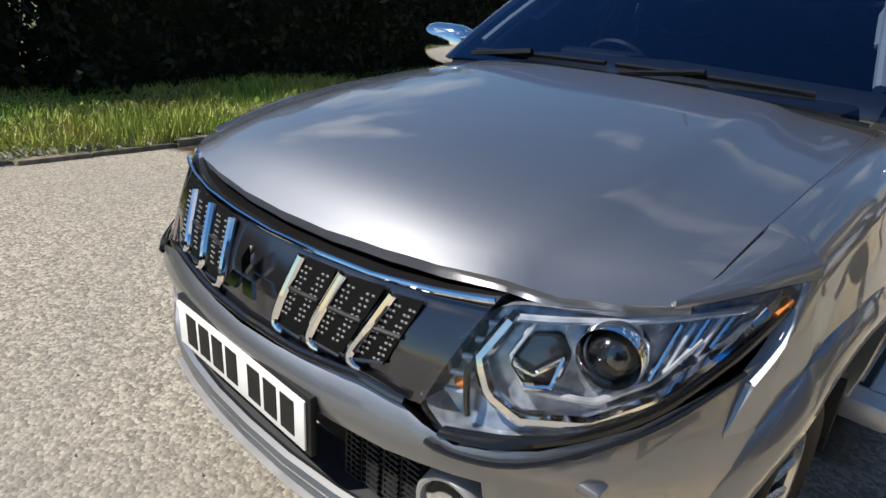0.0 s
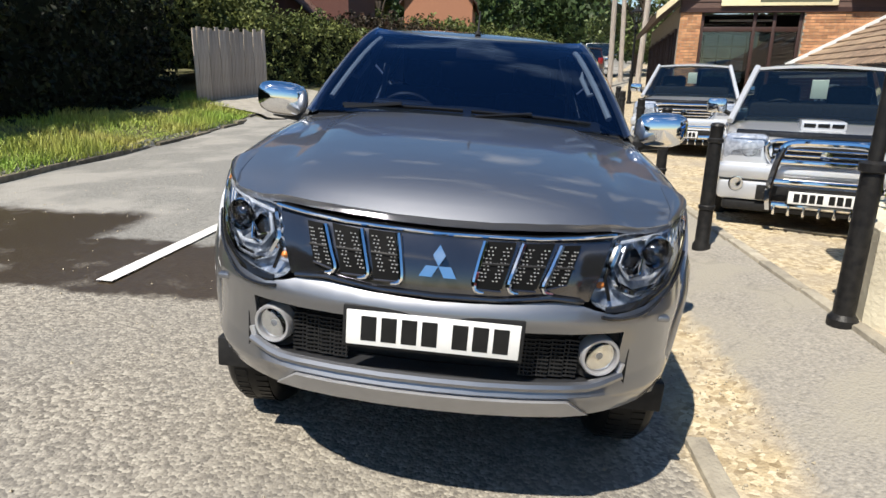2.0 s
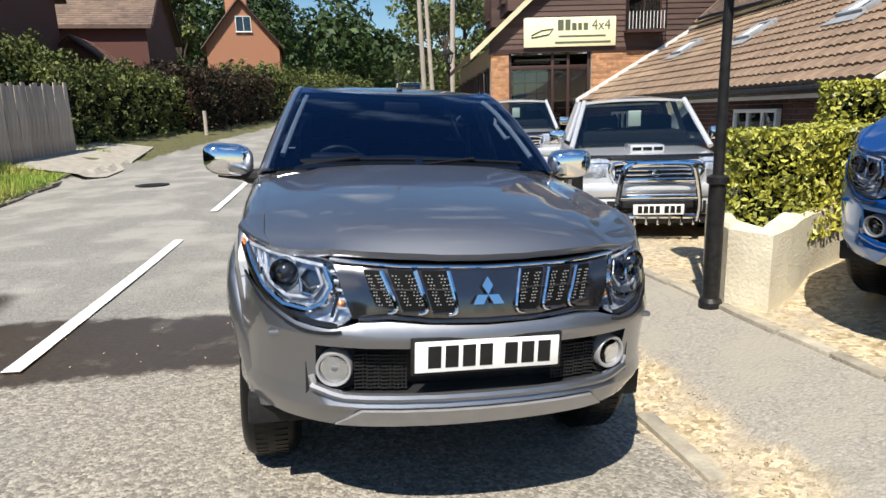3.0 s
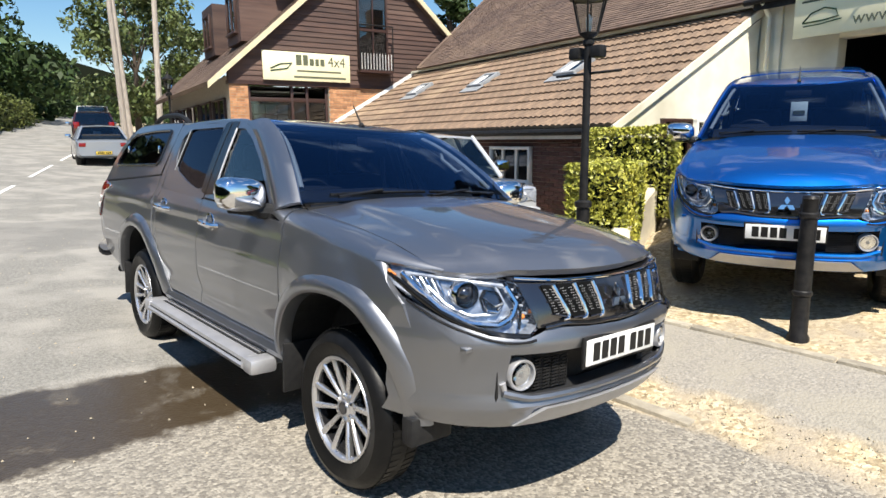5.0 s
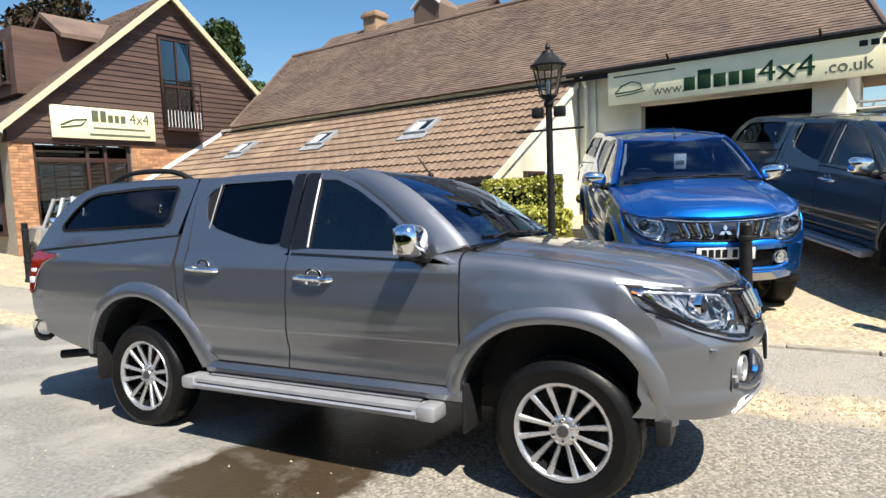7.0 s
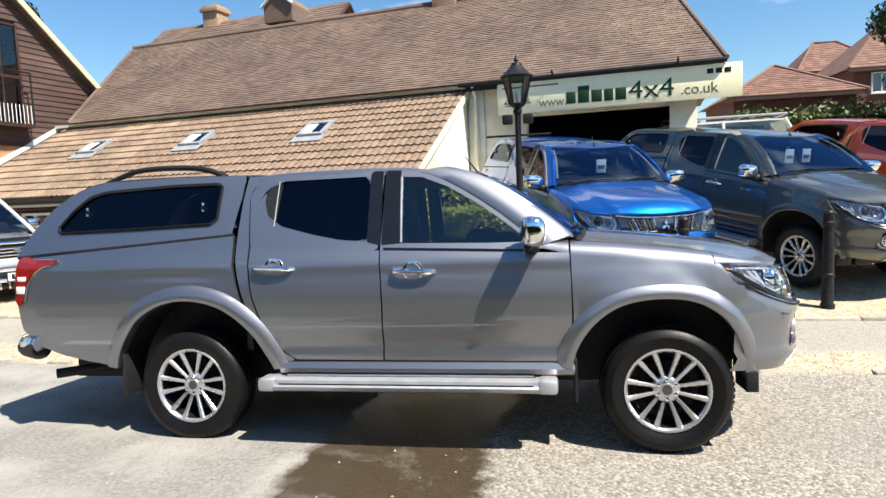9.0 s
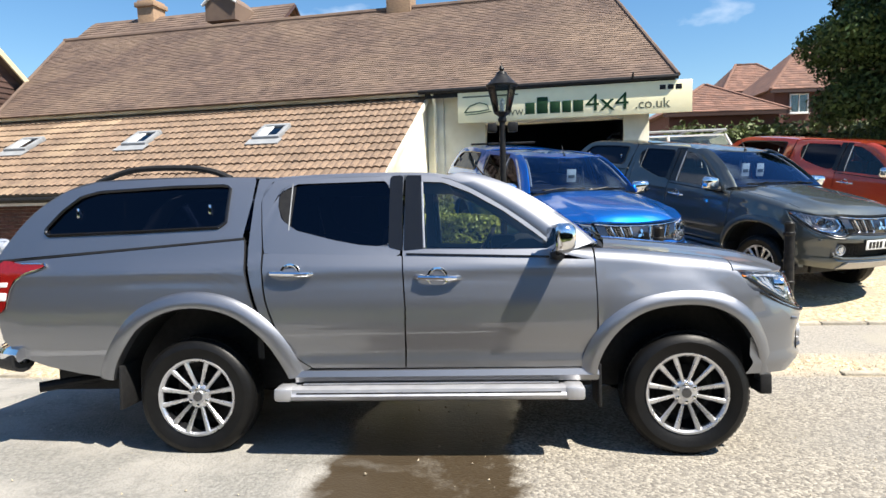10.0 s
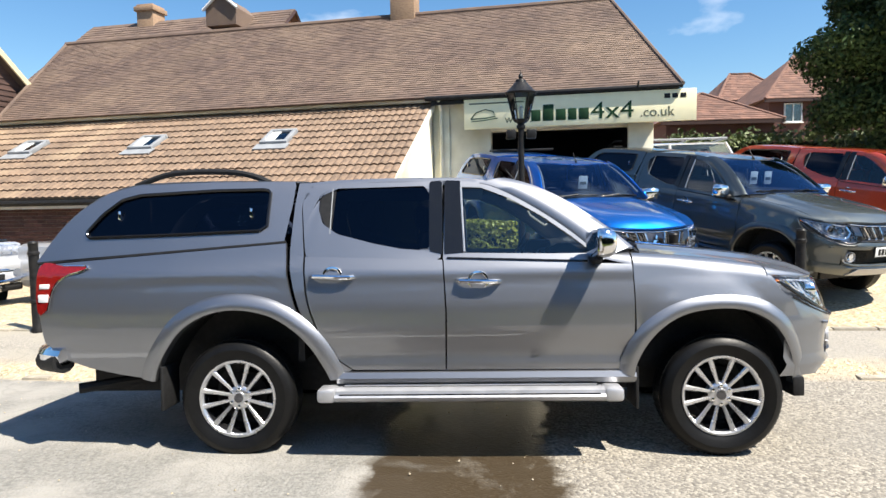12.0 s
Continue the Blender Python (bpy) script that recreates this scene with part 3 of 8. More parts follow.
part("downpipe", tube([(-0.18, 0.30, EZ - 0.06), (-0.18, 0.09, 3.6), (-0.18, 0.07, 0.2)], 0.035, 8), M_CREAM, showroom)
part("fascia", cubes(((E0 + 0.05, EO - 0.06, EZ - 0.16), (-0.02, EO - 0.02, EZ - 0.01))), M_IRON, showroom)
stack = part("chimney", cubes(((1.25, -3.9, 6.3), (1.93, -3.3, 7.9)), bevel=0.01), M_PALEBRICK, showroom)

# hanging sign board
sign = thing("sign_board", "long cream sign board with dark green lettering above the garage", "sign", BM)
part("board", cubes(((-5.36, 0.30, 3.15), (-0.74, 0.34, 3.77)), bevel=0.004), M_SIGN, sign)
for a in (-1.9, -4.25):
    part("bracket", tube([(a, 0.30, 3.80), (a, 0.55, 3.92)], 0.02, 8), M_IRON, sign)


def on_sign(right, z):
    return Matrix.Translation((-0.74 - right, 0.342, z)) @ Matrix(((-1, 0, 0, 0), (0, 0, 1, 0), (0, 1, 0, 0), (0, 0, 0, 1)))


text_ob("lettering", "www.", 0.25, 0.003, M_SIGNGREY, on_sign(0.86, 3.25), sign, 0.95)
# the trading name stands as plain bars
xx = 1.41
for w, h in ((0.19, 0.23), (0.22, 0.33), (0.20, 0.23), (0.17, 0.23), (0.20, 0.23)):
    part("name_bar", cubes(((-0.74 - xx - w, 0.338, 3.26), (-0.74 - xx, 0.347, 3.26 + h)), bevel=0.003), M_SIGNGREEN, sign)
    xx += w + 0.045
text_ob("lettering", "4x4", 0.48, 0.006, M_SIGNGREEN, on_sign(xx - 0.01, 3.26), sign, 1.18)
text_ob("lettering", ".co.uk", 0.27, 0.003, M_SIGNGREY, on_sign(3.56, 3.26), sign, 1.0)
part("small_print", cubes(((-2.0, 0.338, 3.66), (-0.85, 0.344, 3.69))), M_SIGNGREY, sign)
for i in range(3):
    part("icon", cubes(((-0.74 - 4.13 - i * 0.15, 0.338, 3.60), (-0.74 - 4.02 - i * 0.15, 0.345, 3.69)), bevel=0.003), M_INK, sign)
part("emblem", tube([(-0.88, 0.344, 3.36), (-1.0, 0.344, 3.49), (-1.2, 0.344, 3.55), (-1.36, 0.344, 3.50), (-1.4, 0.344, 3.40), (-1.2, 0.344, 3.37), (-0.88, 0.344, 3.36)], 0.011, 6), M_SIGNGREEN, sign)
part("emblem", tube([(-0.9, 0.344, 3.31), (-1.15, 0.344, 3.32), (-1.45, 0.344, 3.36)], 0.009, 6), M_SIGNGREEN, sign)

# -- low lean-to with roof windows --
leanto = thing("lean_to_building", "low lean-to with brown interlocking roof tiles and three roof windows", "building", BM)
LO, LZ0, LZ1, LA = 3.47, 1.84, 3.81, 12.0
LS = math.hypot(LO, LZ1 - LZ0)
LD, LN = Vector((0, -LO / LS, (LZ1 - LZ0) / LS)), Vector((0, (LZ1 - LZ0) / LS, LO / LS))
bm = bmesh.new()
for a in (0.02, LA):
    for o, z in ((0.0, LZ1 - 0.05), (LO, LZ0 - 0.05), (LO, LZ0 - 0.13), (0.0, LZ1 - 0.2)):
        bm.verts.new((a, o, z))
bm.verts.ensure_lookup_table()
for f in ((0, 1, 2, 3), (4, 5, 6, 7), (0, 1, 5, 4), (1, 2, 6, 5), (2, 3, 7, 6), (3, 0, 4, 7)):
    bm.faces.new([bm.verts[i] for i in f])
part("roof_deck", bm, M_DARKWOOD, leanto, smooth=False)
part("end_wall", prism([(0.0, -0.4), (3.25, -0.4), (3.25, 1.82), (0.0, 3.68)], 0.25, Matrix(((0, 0, 1, 0.03), (1, 0, 0, 0), (0, 1, 0, 0), (0, 0, 0, 1)))), M_CREAM, leanto, smooth=False)
part("front_wall", cubes(((0.3, 3.0, -0.4), (LA, 3.2, 1.80))), M_MORTAR, leanto)
brick_face("brickwork", "a", 3.2, 0.3, LA, -0.3, 1.74, M_BRICKD, leanto)
part("verge", prism([(0.0, 3.66), (LO + 0.02, LZ0 - 0.14), (LO + 0.02, LZ0 - 0.02), (0.0, 3.80)], 0.06, Matrix(((0, 0, 1, -0.03), (1, 0, 0, 0), (0, 1, 0, 0), (0, 0, 0, 1)))), M_CREAM, leanto, smooth=False)
part("verge", prism([(0.0, 3.70), (LO + 0.02, LZ0 - 0.10), (LO + 0.02, LZ0 + 0.06), (0.0, 3.88)], 0.12, Matrix(((0, 0, 1, LA), (1, 0, 0, 0), (0, 1, 0, 0), (0, 0, 0, 1)))), M_WHITE, leanto, smooth=False)
part("flashing", cubes(((0.0, -0.02, LZ1 - 0.02), (LA, 0.16, LZ1 + 0.05))), M_CREAM, leanto)
part("gutter", tube([(0.0, LO + 0.05, LZ0 - 0.10), (LA, LO + 0.05, LZ0 - 0.10)], 0.055, 8), M_IRON, leanto)
part("soffit_board", cubes(((0.0, LO - 0.06, LZ0 - 0.21), (LA, LO - 0.03, LZ0 - 0.14))), M_WHITE, leanto)


def flat_window(parent, axis, at, s0, s1, z0, z1, bars, frame_mat, deep=0.08, side=1):
    """A framed window on a wall face: frame, sill, bars and panes, over a slab coloured as the unlit room."""
    def b(u0, u1, w0, w1, d0, d1):
        d0, d1 = at + side * d0, at + side * d1
        return ((u0, d0, w0), (u1, d1, w1)) if axis == "a" else ((d0, u0, w0), (d1, u1, w1))
    t = 0.055
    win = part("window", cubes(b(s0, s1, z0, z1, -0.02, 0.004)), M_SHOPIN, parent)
    part("frame", cubes(b(s0, s1, z1 - t, z1, 0.0, deep), b(s0, s1, z0, z0 + t, 0.0, deep), b(s0, s0 + t, z0 + t, z1 - t, 0.0, deep), b(s1 - t, s1, z0 + t, z1 - t, 0.0, deep), bevel=0.006), frame_mat, win)
    part("sill", cubes(b(s0 - 0.04, s1 + 0.04, z0 - 0.05, z0, 0.0, deep + 0.05), bevel=0.006), frame_mat, win)
    for i in range(1, bars):
        s = s0 + (s1 - s0) * i / bars
        part("bar", cubes(b(s - 0.02, s + 0.02, z0 + t, z1 - t, 0.01, deep - 0.01)), frame_mat, win)
    for i in range(bars):
        p0, p1 = s0 + (s1 - s0) * i / bars, s0 + (s1 - s0) * (i + 1) / bars
        part("pane", cubes(b(p0 + 0.02, p1 - 0.02, z0 + t, z1 - t, 0.03, 0.036)), M_WINDOW, win)
    return win


flat_window(leanto, "a", 3.215, 2.1, 3.3, 0.85, 1.5, 3, M_WHITE)
flat_window(leanto, "a", 3.215, 8.2, 9.4, 0.85, 1.5, 3, M_WHITE)
flat_window(leanto, "o", 0.03, 1.72, 2.42, 0.4, 1.93, 1, M_DARKWOOD, side=-1)
flat_window(leanto, "o", 0.03, 0.9, 1.62, 0.4, 1.93, 2, M_WHITE, side=-1)
# roof windows
for a in (2.95, 6.05, 9.15):
    q = Matrix.Translation(Vector((a, LO, LZ0)) + LD * 2.32) @ Matrix((Vector((1, 0, 0)), LD, LN)).transposed().to_4x4()
    rw = part("roof_window", cubes(((-0.3, -0.32, 0.0), (0.3, -0.24, 0.10)), ((-0.3, 0.24, 0.0), (0.3, 0.32, 0.10)), ((-0.3, -0.24, 0.0), (-0.22, 0.24, 0.10)), ((0.22, -0.24, 0.0), (0.3, 0.24, 0.10)), bevel=0.008), M_LEAD, leanto)
    rw.matrix_basis = q
    part("pane", cubes(((-0.22, -0.24, 0.05), (0.22, 0.24, 0.06))), M_WINDOW, rw)
    part("blind", cubes(((0.03, -0.24, 0.062), (0.22, 0.24, 0.070))), M_WHITE, rw)
    part("reveal", cubes(((-0.22, -0.24, 0.0), (0.22, 0.24, 0.012))), M_WHITE, rw)
    ap = part("apron", cubes(((-0.36, -0.55, 0.03), (0.36, -0.30, 0.05))), M_LEAD, leanto)
    ap.matrix_basis = q

# -- gabled shop clad in boards over brick --
shop = thing("gabled_shop", "gabled shop with brown weatherboarding over an orange brick ground floor", "building", BM)
AP, AZ, AS = OA - 1.33, 7.68, 0.885      # apex and slope
o_l, o_r = OA + 3.08, OA - 6.0
part("wall", prism([(o_r, 3.28), (o_l, 3.28), (o_l, AZ - AS * (o_l - AP) - 0.05), (AP, AZ - 0.06), (o_r, AZ - AS * (AP - o_r) - 0.05)], 0.2,
                   Matrix(((0, 0, 1, GA + 0.03), (1, 0, 0, 0), (0, 1, 0, 0), (0, 0, 0, 1)))), M_DARKWOOD, shop, smooth=False)
part("ground_wall", cubes(((GA + 0.03, OA + 2.55, 0.0), (GA + 0.35, o_l, 3.26)), ((GA + 0.03, o_r, 0.0), (GA + 0.35, OA + 0.08, 3.26))), M_MORTAR, shop)
brick_face("brickwork", "o", GA + 0.03, OA + 2.55, o_l, 0.3, 3.25, M_BRICK, shop, -1)
brick_face("brickwork", "o", GA + 0.03, OA - 4.0, OA + 0.08, 0.3, 3.25, M_BRICK, shop, -1)
part("lintel", cubes(((GA - 0.02, o_r, 3.25), (GA + 0.3, o_l + 0.02, 3.36))), M_DARKWOOD, shop)
# back, ceiling and floor in the same unlit-room colour
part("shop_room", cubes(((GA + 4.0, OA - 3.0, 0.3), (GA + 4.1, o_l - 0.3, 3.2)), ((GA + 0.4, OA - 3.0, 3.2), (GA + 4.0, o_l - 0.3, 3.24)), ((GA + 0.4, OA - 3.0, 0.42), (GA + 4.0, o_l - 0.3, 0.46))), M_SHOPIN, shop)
for o in (2.5, 1.22, 0.75, 0.13):
    part("mullion", cubes(((GA + 0.1, OA + o - 0.04, 0.85), (GA + 0.2, OA + o + 0.04, 3.25)), bevel=0.005), M_DARKWOOD, shop)
part("transom", cubes(((GA + 0.105, OA + 0.17, 2.78), (GA + 0.195, OA + 2.46, 2.90)), bevel=0.005), M_DARKWOOD, shop)
sf = part("shopfront", cubes(((GA + 0.1, OA + 0.08, 0.5), (GA + 0.2, OA + 2.55, 0.85)), bevel=0.005), M_DARKWOOD, shop)
for s0, s1 in ((1.26, 2.46), (0.79, 1.18), (0.17, 0.71)):
    part("pane", cubes(((GA + 0.145, OA + s0, 0.85), (GA + 0.152, OA + s1, 2.78))), M_WINDOW, sf)
for i in range(2):
    part("ceiling_strip", cubes(((GA + 1.0 + i * 1.2, OA + 0.5, 3.10), (GA + 1.12 + i * 1.2, OA + 2.2, 3.16))), M_WHITE, shop)
poster = thing("window_poster", "grid of pale green notices behind the shop window", "poster", BM)
part("sheet", cubes(((GA + 0.155, OA + 1.33, 1.45), (GA + 0.165, OA + 2.40, 2.73))), M_SIGNGREEN, poster)
for i in range(3):
    for j in range(4):
        part("notice", cubes(((GA + 0.153, OA + 1.36 + i * 0.35, 1.50 + j * 0.31), (GA + 0.155, OA + 1.68 + i * 0.35, 1.77 + j * 0.31))), M_PAPER, poster)
# roof of the shop: two slopes of tiles, cream bargeboards, dormers
DEP = 11.0
for sgn in (1, -1):
    run = 5.0 if sgn > 0 else 5.4
    n_s = Vector((0, sgn * AS, 1)).normalized()
    d_s = Vector((0, sgn, -AS)).normalized()
    ln = run * math.hypot(1, AS)
    top = Vector((0, AP, AZ + 0.02))
    bm = bmesh.new()
    for a in (GA - 0.22, GA + DEP):
        for s, h in ((0, 0), (ln, 0), (ln, -0.12), (0, -0.12)):
            p = top + d_s * s + n_s * h
            bm.verts.new((a, p.y, p.z))
    bm.verts.ensure_lookup_table()
    for f in ((0, 1, 2, 3), (4, 5, 6, 7), (0, 1, 5, 4), (1, 2, 6, 5), (2, 3, 7, 6), (3, 0, 4, 7)):
        bm.faces.new([bm.verts[i] for i in f])
    part("roof_slope", bm, M_PLAIN, shop, smooth=False)
    if sgn > 0:
        vs, fs = roof_tiles(int(ln / 0.11), 0.165, 0.11, 0.013, lambda s, a, up: Vector((a, AP, AZ + 0.02)) + d_s * (ln - s) + n_s * (up + 0.003), lambda s: (GA - 0.2, GA + DEP))
        tagged(mesh_ob("roof_tile", vs, fs, M_PLAIN, shop), "brown plain clay tiles in courses", kind="stuff")
    e = top + d_s * (ln + 0.05)
    part("bargeboard", prism([(AP, AZ + 0.04), (e.y, e.z + 0.02), (e.y, e.z - 0.16), (AP, AZ - 0.16)], 0.05, Matrix(((0, 0, 1, GA - 0.26), (1, 0, 0, 0), (0, 1, 0, 0), (0, 0, 0, 1)))), M_BARGE, shop, smooth=False)
part("side_wall", cubes(((GA + 0.35, o_l - 0.3, 0.2), (GA + DEP, o_l - 0.05, 3.5))), M_MORTAR, shop)
for i in range(5):
    flat_window(shop, "a", o_l - 0.05, GA + 0.7 + i * 2.0, GA + 2.3 + i * 2.0, 1.0, 2.9, 2, M_DARKWOOD)
for a in (GA + 1.0, GA + 4.6):
    dm = part("dormer", cubes(((a, AP + 1.2, 4.6), (a + 1.7, OA + 2.4, 6.3))), M_BOARD, shop)
    part("dormer_roof", prism([(-0.35, 6.25), (0.85, 7.0), (2.05, 6.25), (2.05, 6.13), (0.85, 6.88), (-0.35, 6.13)], 3.0, Matrix(((1, 0, 0, a), (0, 0, 1, AP - 0.3), (0, 1, 0, 0), (0, 0, 0, 1)))), M_PLAIN, dm, smooth=False)
    flat_window(dm, "a", OA + 2.4, a + 0.35, a + 1.35, 4.9, 6.0, 2, M_DARKWOOD)
# upper window with a small balcony rail
w0, w1 = OA - 1.95, OA - 0.92
uw = flat_window(shop, "o", GA - 0.02, w0, w1, 3.8, 6.4, 2, M_DARKWOOD, side=-1)
part("transom", cubes(((GA - 0.10, w0, 5.0), (GA - 0.03, w1, 5.08))), M_DARKWOOD, uw)
part("balcony", tube([(GA - 0.32, w0 - 0.06, 5.15), (GA - 0.32, w1 + 0.06, 5.15)], 0.022, 6, tube([(GA - 0.32, w0 - 0.06, 3.8), (GA - 0.32, w1 + 0.06, 3.8)], 0.022, 6,
     tube([(GA - 0.32, w0 - 0.06, 3.8), (GA - 0.32, w0 - 0.06, 5.15)], 0.02, 6, tube([(GA - 0.32, w1 + 0.06, 3.8), (GA - 0.32, w1 + 0.06, 5.15)], 0.02, 6)))), M_IRON, uw)
for i in range(11):
    o = w0 + (w1 - w0) * i / 10
    part("baluster", tube([(GA - 0.32, o, 3.8), (GA - 0.32, o, 4.3)], 0.011, 5), M_WHITE, uw)
part("balcony_panel", cubes(((GA - 0.36, w0 - 0.06, 3.72), (GA - 0.05, w1 + 0.06, 3.80))), M_DARKWOOD, uw)
ssign = thing("shop_sign", "cream shop sign board with dark lettering on the boarded gable", "sign", BM)
part("board", cubes(((GA - 0.10, OA - 0.60, 3.40), (GA - 0.06, OA + 2.12, 4.22)), bevel=0.004), M_SIGN, ssign)


def on_shop_sign(right, z):
    return Matrix.Translation((GA - 0.102, OA + 2.12 - right, z)) @ Matrix(((0, 0, -1, 0), (-1, 0, 0, 0), (0, 1, 0, 0), (0, 0, 0, 1)))


xx = 1.0
for w, h in ((0.17, 0.30), (0.15, 0.30), (0.13, 0.2), (0.11, 0.2), (0.13, 0.2)):
    part("name_bar", cubes(((GA - 0.106, OA + 2.12 - xx - w, 3.85), (GA - 0.098, OA + 2.12 - xx, 3.85 + h))), M_SIGNGREY, ssign)
    xx += w + 0.05
text_ob("lettering", "4x4", 0.42, 0.004, M_SIGNGREY, on_shop_sign(xx + 0.06, 3.85), ssign, 0.9)
part("small_print", cubes(((GA - 0.104, OA - 0.3, 3.66), (GA - 0.098, OA + 1.1, 3.71))), M_SIGNGREY, ssign)
part("small_print", cubes(((GA - 0.104, OA - 0.45, 3.48), (GA - 0.098, OA + 1.2, 3.54))), M_SIGNGREY, ssign)
part("emblem", tube([(GA - 0.104, OA + 1.9, 3.72), (GA - 0.104, OA + 1.6, 3.86), (GA - 0.104, OA + 1.25, 3.90), (GA - 0.104, OA + 1.4, 3.74), (GA - 0.104, OA + 1.9, 3.66)], 0.018, 6), M_SIGNGREEN, ssign)

# ---- pickup trucks: nose towards -x, driver's side +y, origin on the ground below the front axle ----


def interp(v, pts):
    return float(np.interp(v, [p[0] for p in pts], [p[1] for p in pts]))


def resample(pts, k):
    p = np.array(pts, float)
    d = np.r_[0, np.cumsum(np.linalg.norm(np.diff(p, axis=0), axis=1))]
    t = np.linspace(0, d[-1], k)
    return np.stack([np.interp(t, d, p[:, i]) for i in range(p.shape[1])], 1)


def smooth_line(pts, k, closed=False):
    """A Catmull-Rom curve through pts, evenly resampled."""
    p = [np.array(q, float) for q in pts]
    n_ = len(p)
    out = []
    for i in range(n_ if closed else n_ - 1):
        a, b = p[i], p[(i + 1) % n_]
        z_ = p[i - 1] if (closed or i > 0) else a
        c_ = p[(i + 2) % n_] if (closed or i + 2 < n_) else b
        for t in np.linspace(0, 1, 10, endpoint=False):
            out.append(0.5 * ((2 * a) + (b - z_) * t + (2 * z_ - 5 * a + 4 * b - c_) * t * t + (3 * a - z_ - 3 * b + c_) * t ** 3))
    out.append(p[0] if closed else p[-1])
    return resample(out, k)


BODY_Y = [(0.30, 0.815), (0.45, 0.850), (0.60, 0.880), (0.80, 0.906), (0.95, 0.908), (1.06, 0.893), (1.12, 0.880), (1.18, 0.872), (1.26, 0.835), (1.40, 0.785), (1.55, 0.725), (1.70, 0.660), (1.78, 0.615)]
PLAN = [(-0.90, 0.60), (-0.75, 0.78), (-0.60, 0.862), (-0.47, 0.924), (-0.38, 0.957), (-0.28, 0.981), (0.1, 1.0), (3.4, 1.0), (4.1, 0.985), (4.4, 0.955)]
NOSE_K = [(0.0, 0.0), (0.15, 0.004), (0.30, 0.020), (0.42, 0.042), (0.52, 0.075), (0.60, 0.115), (0.68, 0.172), (0.74, 0.235), (0.79, 0.31), (0.83, 0.39), (0.86, 0.47), (0.90, 0.62)]
NOSE_X = [(0.38, -0.70), (0.44, -0.80), (0.50, -0.848), (0.55, -0.886), (0.57, -0.886), (0.60, -0.866), (0.70, -0.872), (0.775, -0.890), (0.815, -0.902), (0.832, -0.900), (0.85, -0.882), (0.86, -0.870), (0.95, -0.842), (1.04, -0.805), (1.08, -0.775), (1.16, -0.70)]


def side_y(x, z):
    """Half width of the body's skin."""
    return interp(z, BODY_Y) * interp(x, PLAN)


def nose_x(y, z):
    """Where the front skin stands."""
    return interp(z, NOSE_X) + interp(abs(y), NOSE_K)


def grid_faces(nu, nv, flip=False):
    f = []
    for i in range(nu - 1):
        for j in range(nv - 1):
            q = (i * nv + j, (i + 1) * nv + j, (i + 1) * nv + j + 1, i * nv + j + 1)
            f.append(q[::-1] if flip else q)
    return f


def skin(name, pts, faces, rim, depth, material, parent, label="", keep_smooth=True):
    """A curved panel with its edge turned in: pts, faces, the rim's loop, and the inward vector of each rim point."""
    pts = [tuple(p) for p in pts]
    k = len(pts)
    pts += [tuple(np.array(pts[i]) + np.array(depth(pts[i]))) for i in rim]
    m_ = len(rim)
    faces = list(faces) + [(rim[i], k + i, k + (i + 1) % m_, rim[(i + 1) % m_]) for i in range(m_)]
    me = bpy.data.meshes.new(name)
    me.from_pydata(pts, [], faces)
    bmx = bmesh.new()
    bmx.from_mesh(me)
    bmesh.ops.recalc_face_normals(bmx, faces=bmx.faces)
    bmx.to_mesh(me)
    bmx.free()
    me.polygons.foreach_set("use_smooth", [True] * len(me.polygons))
    me.set_sharp_from_angle(angle=radians(48))
    me.materials.append(material)
    ob = new(name, me)
    ob.parent = parent
    if label:
        ob["label"] = label
    return ob


def grid_rim(nu, nv):
    return [i * nv for i in range(nu)] + [(nu - 1) * nv + j for j in range(1, nv)] + [i * nv + nv - 1 for i in range(nu - 2, -1, -1)] + [j for j in range(nv - 2, 0, -1)]


def coons(top, bottom, left, right, nu, nv):
    """A grid spanned by four edge lines in the side view: left and right run upwards."""
    T, B, L, R_ = resample(top, nu), resample(bottom, nu), resample(left, nv), resample(right, nv)
    out = []
    for i in range(nu):
        u = i / (nu - 1)
        for j in range(nv):
            v = j / (nv - 1)
            p = (1 - v) * B[i] + v * T[i] + (1 - u) * L[j] + u * R_[j]
            p = p - ((1 - u) * (1 - v) * B[0] + u * (1 - v) * B[-1] + (1 - u) * v * T[0] + u * v * T[-1])
            out.append(p)
    return out


def side_panel(name, grid, nu, nv, s, material, parent, label="", bulge=None, depth=0.03):
    pts = [(x, s * (side_y(x, z) + (bulge(x, z) if bulge else 0.0)), z) for x, z in grid]
    return skin(name, pts, grid_faces(nu, nv), grid_rim(nu, nv), lambda p: (0, -s * depth, 0), material, parent, label)


def rings(outline, surf, k=6, centre=None):
    """Filled outline as rings shrinking to its middle, laid on surf."""
    o = np.array(outline, float)
    c_ = np.array(centre, float) if centre is not None else o.mean(0)
    n_ = len(o)
    pts, faces = [], []
    for r in range(k):
        f = 1 - r / k
        pts += [surf(*(c_ + (q - c_) * f)) for q in o]
    pts.append(surf(*c_))
    for r in range(k - 1):
        for i in range(n_):
            faces.append((r * n_ + i, r * n_ + (i + 1) % n_, (r + 1) * n_ + (i + 1) % n_, (r + 1) * n_ + i))
    for i in range(n_):
        faces.append(((k - 1) * n_ + i, (k - 1) * n_ + (i + 1) % n_, k * n_))
    return pts, faces, list(range(n_))


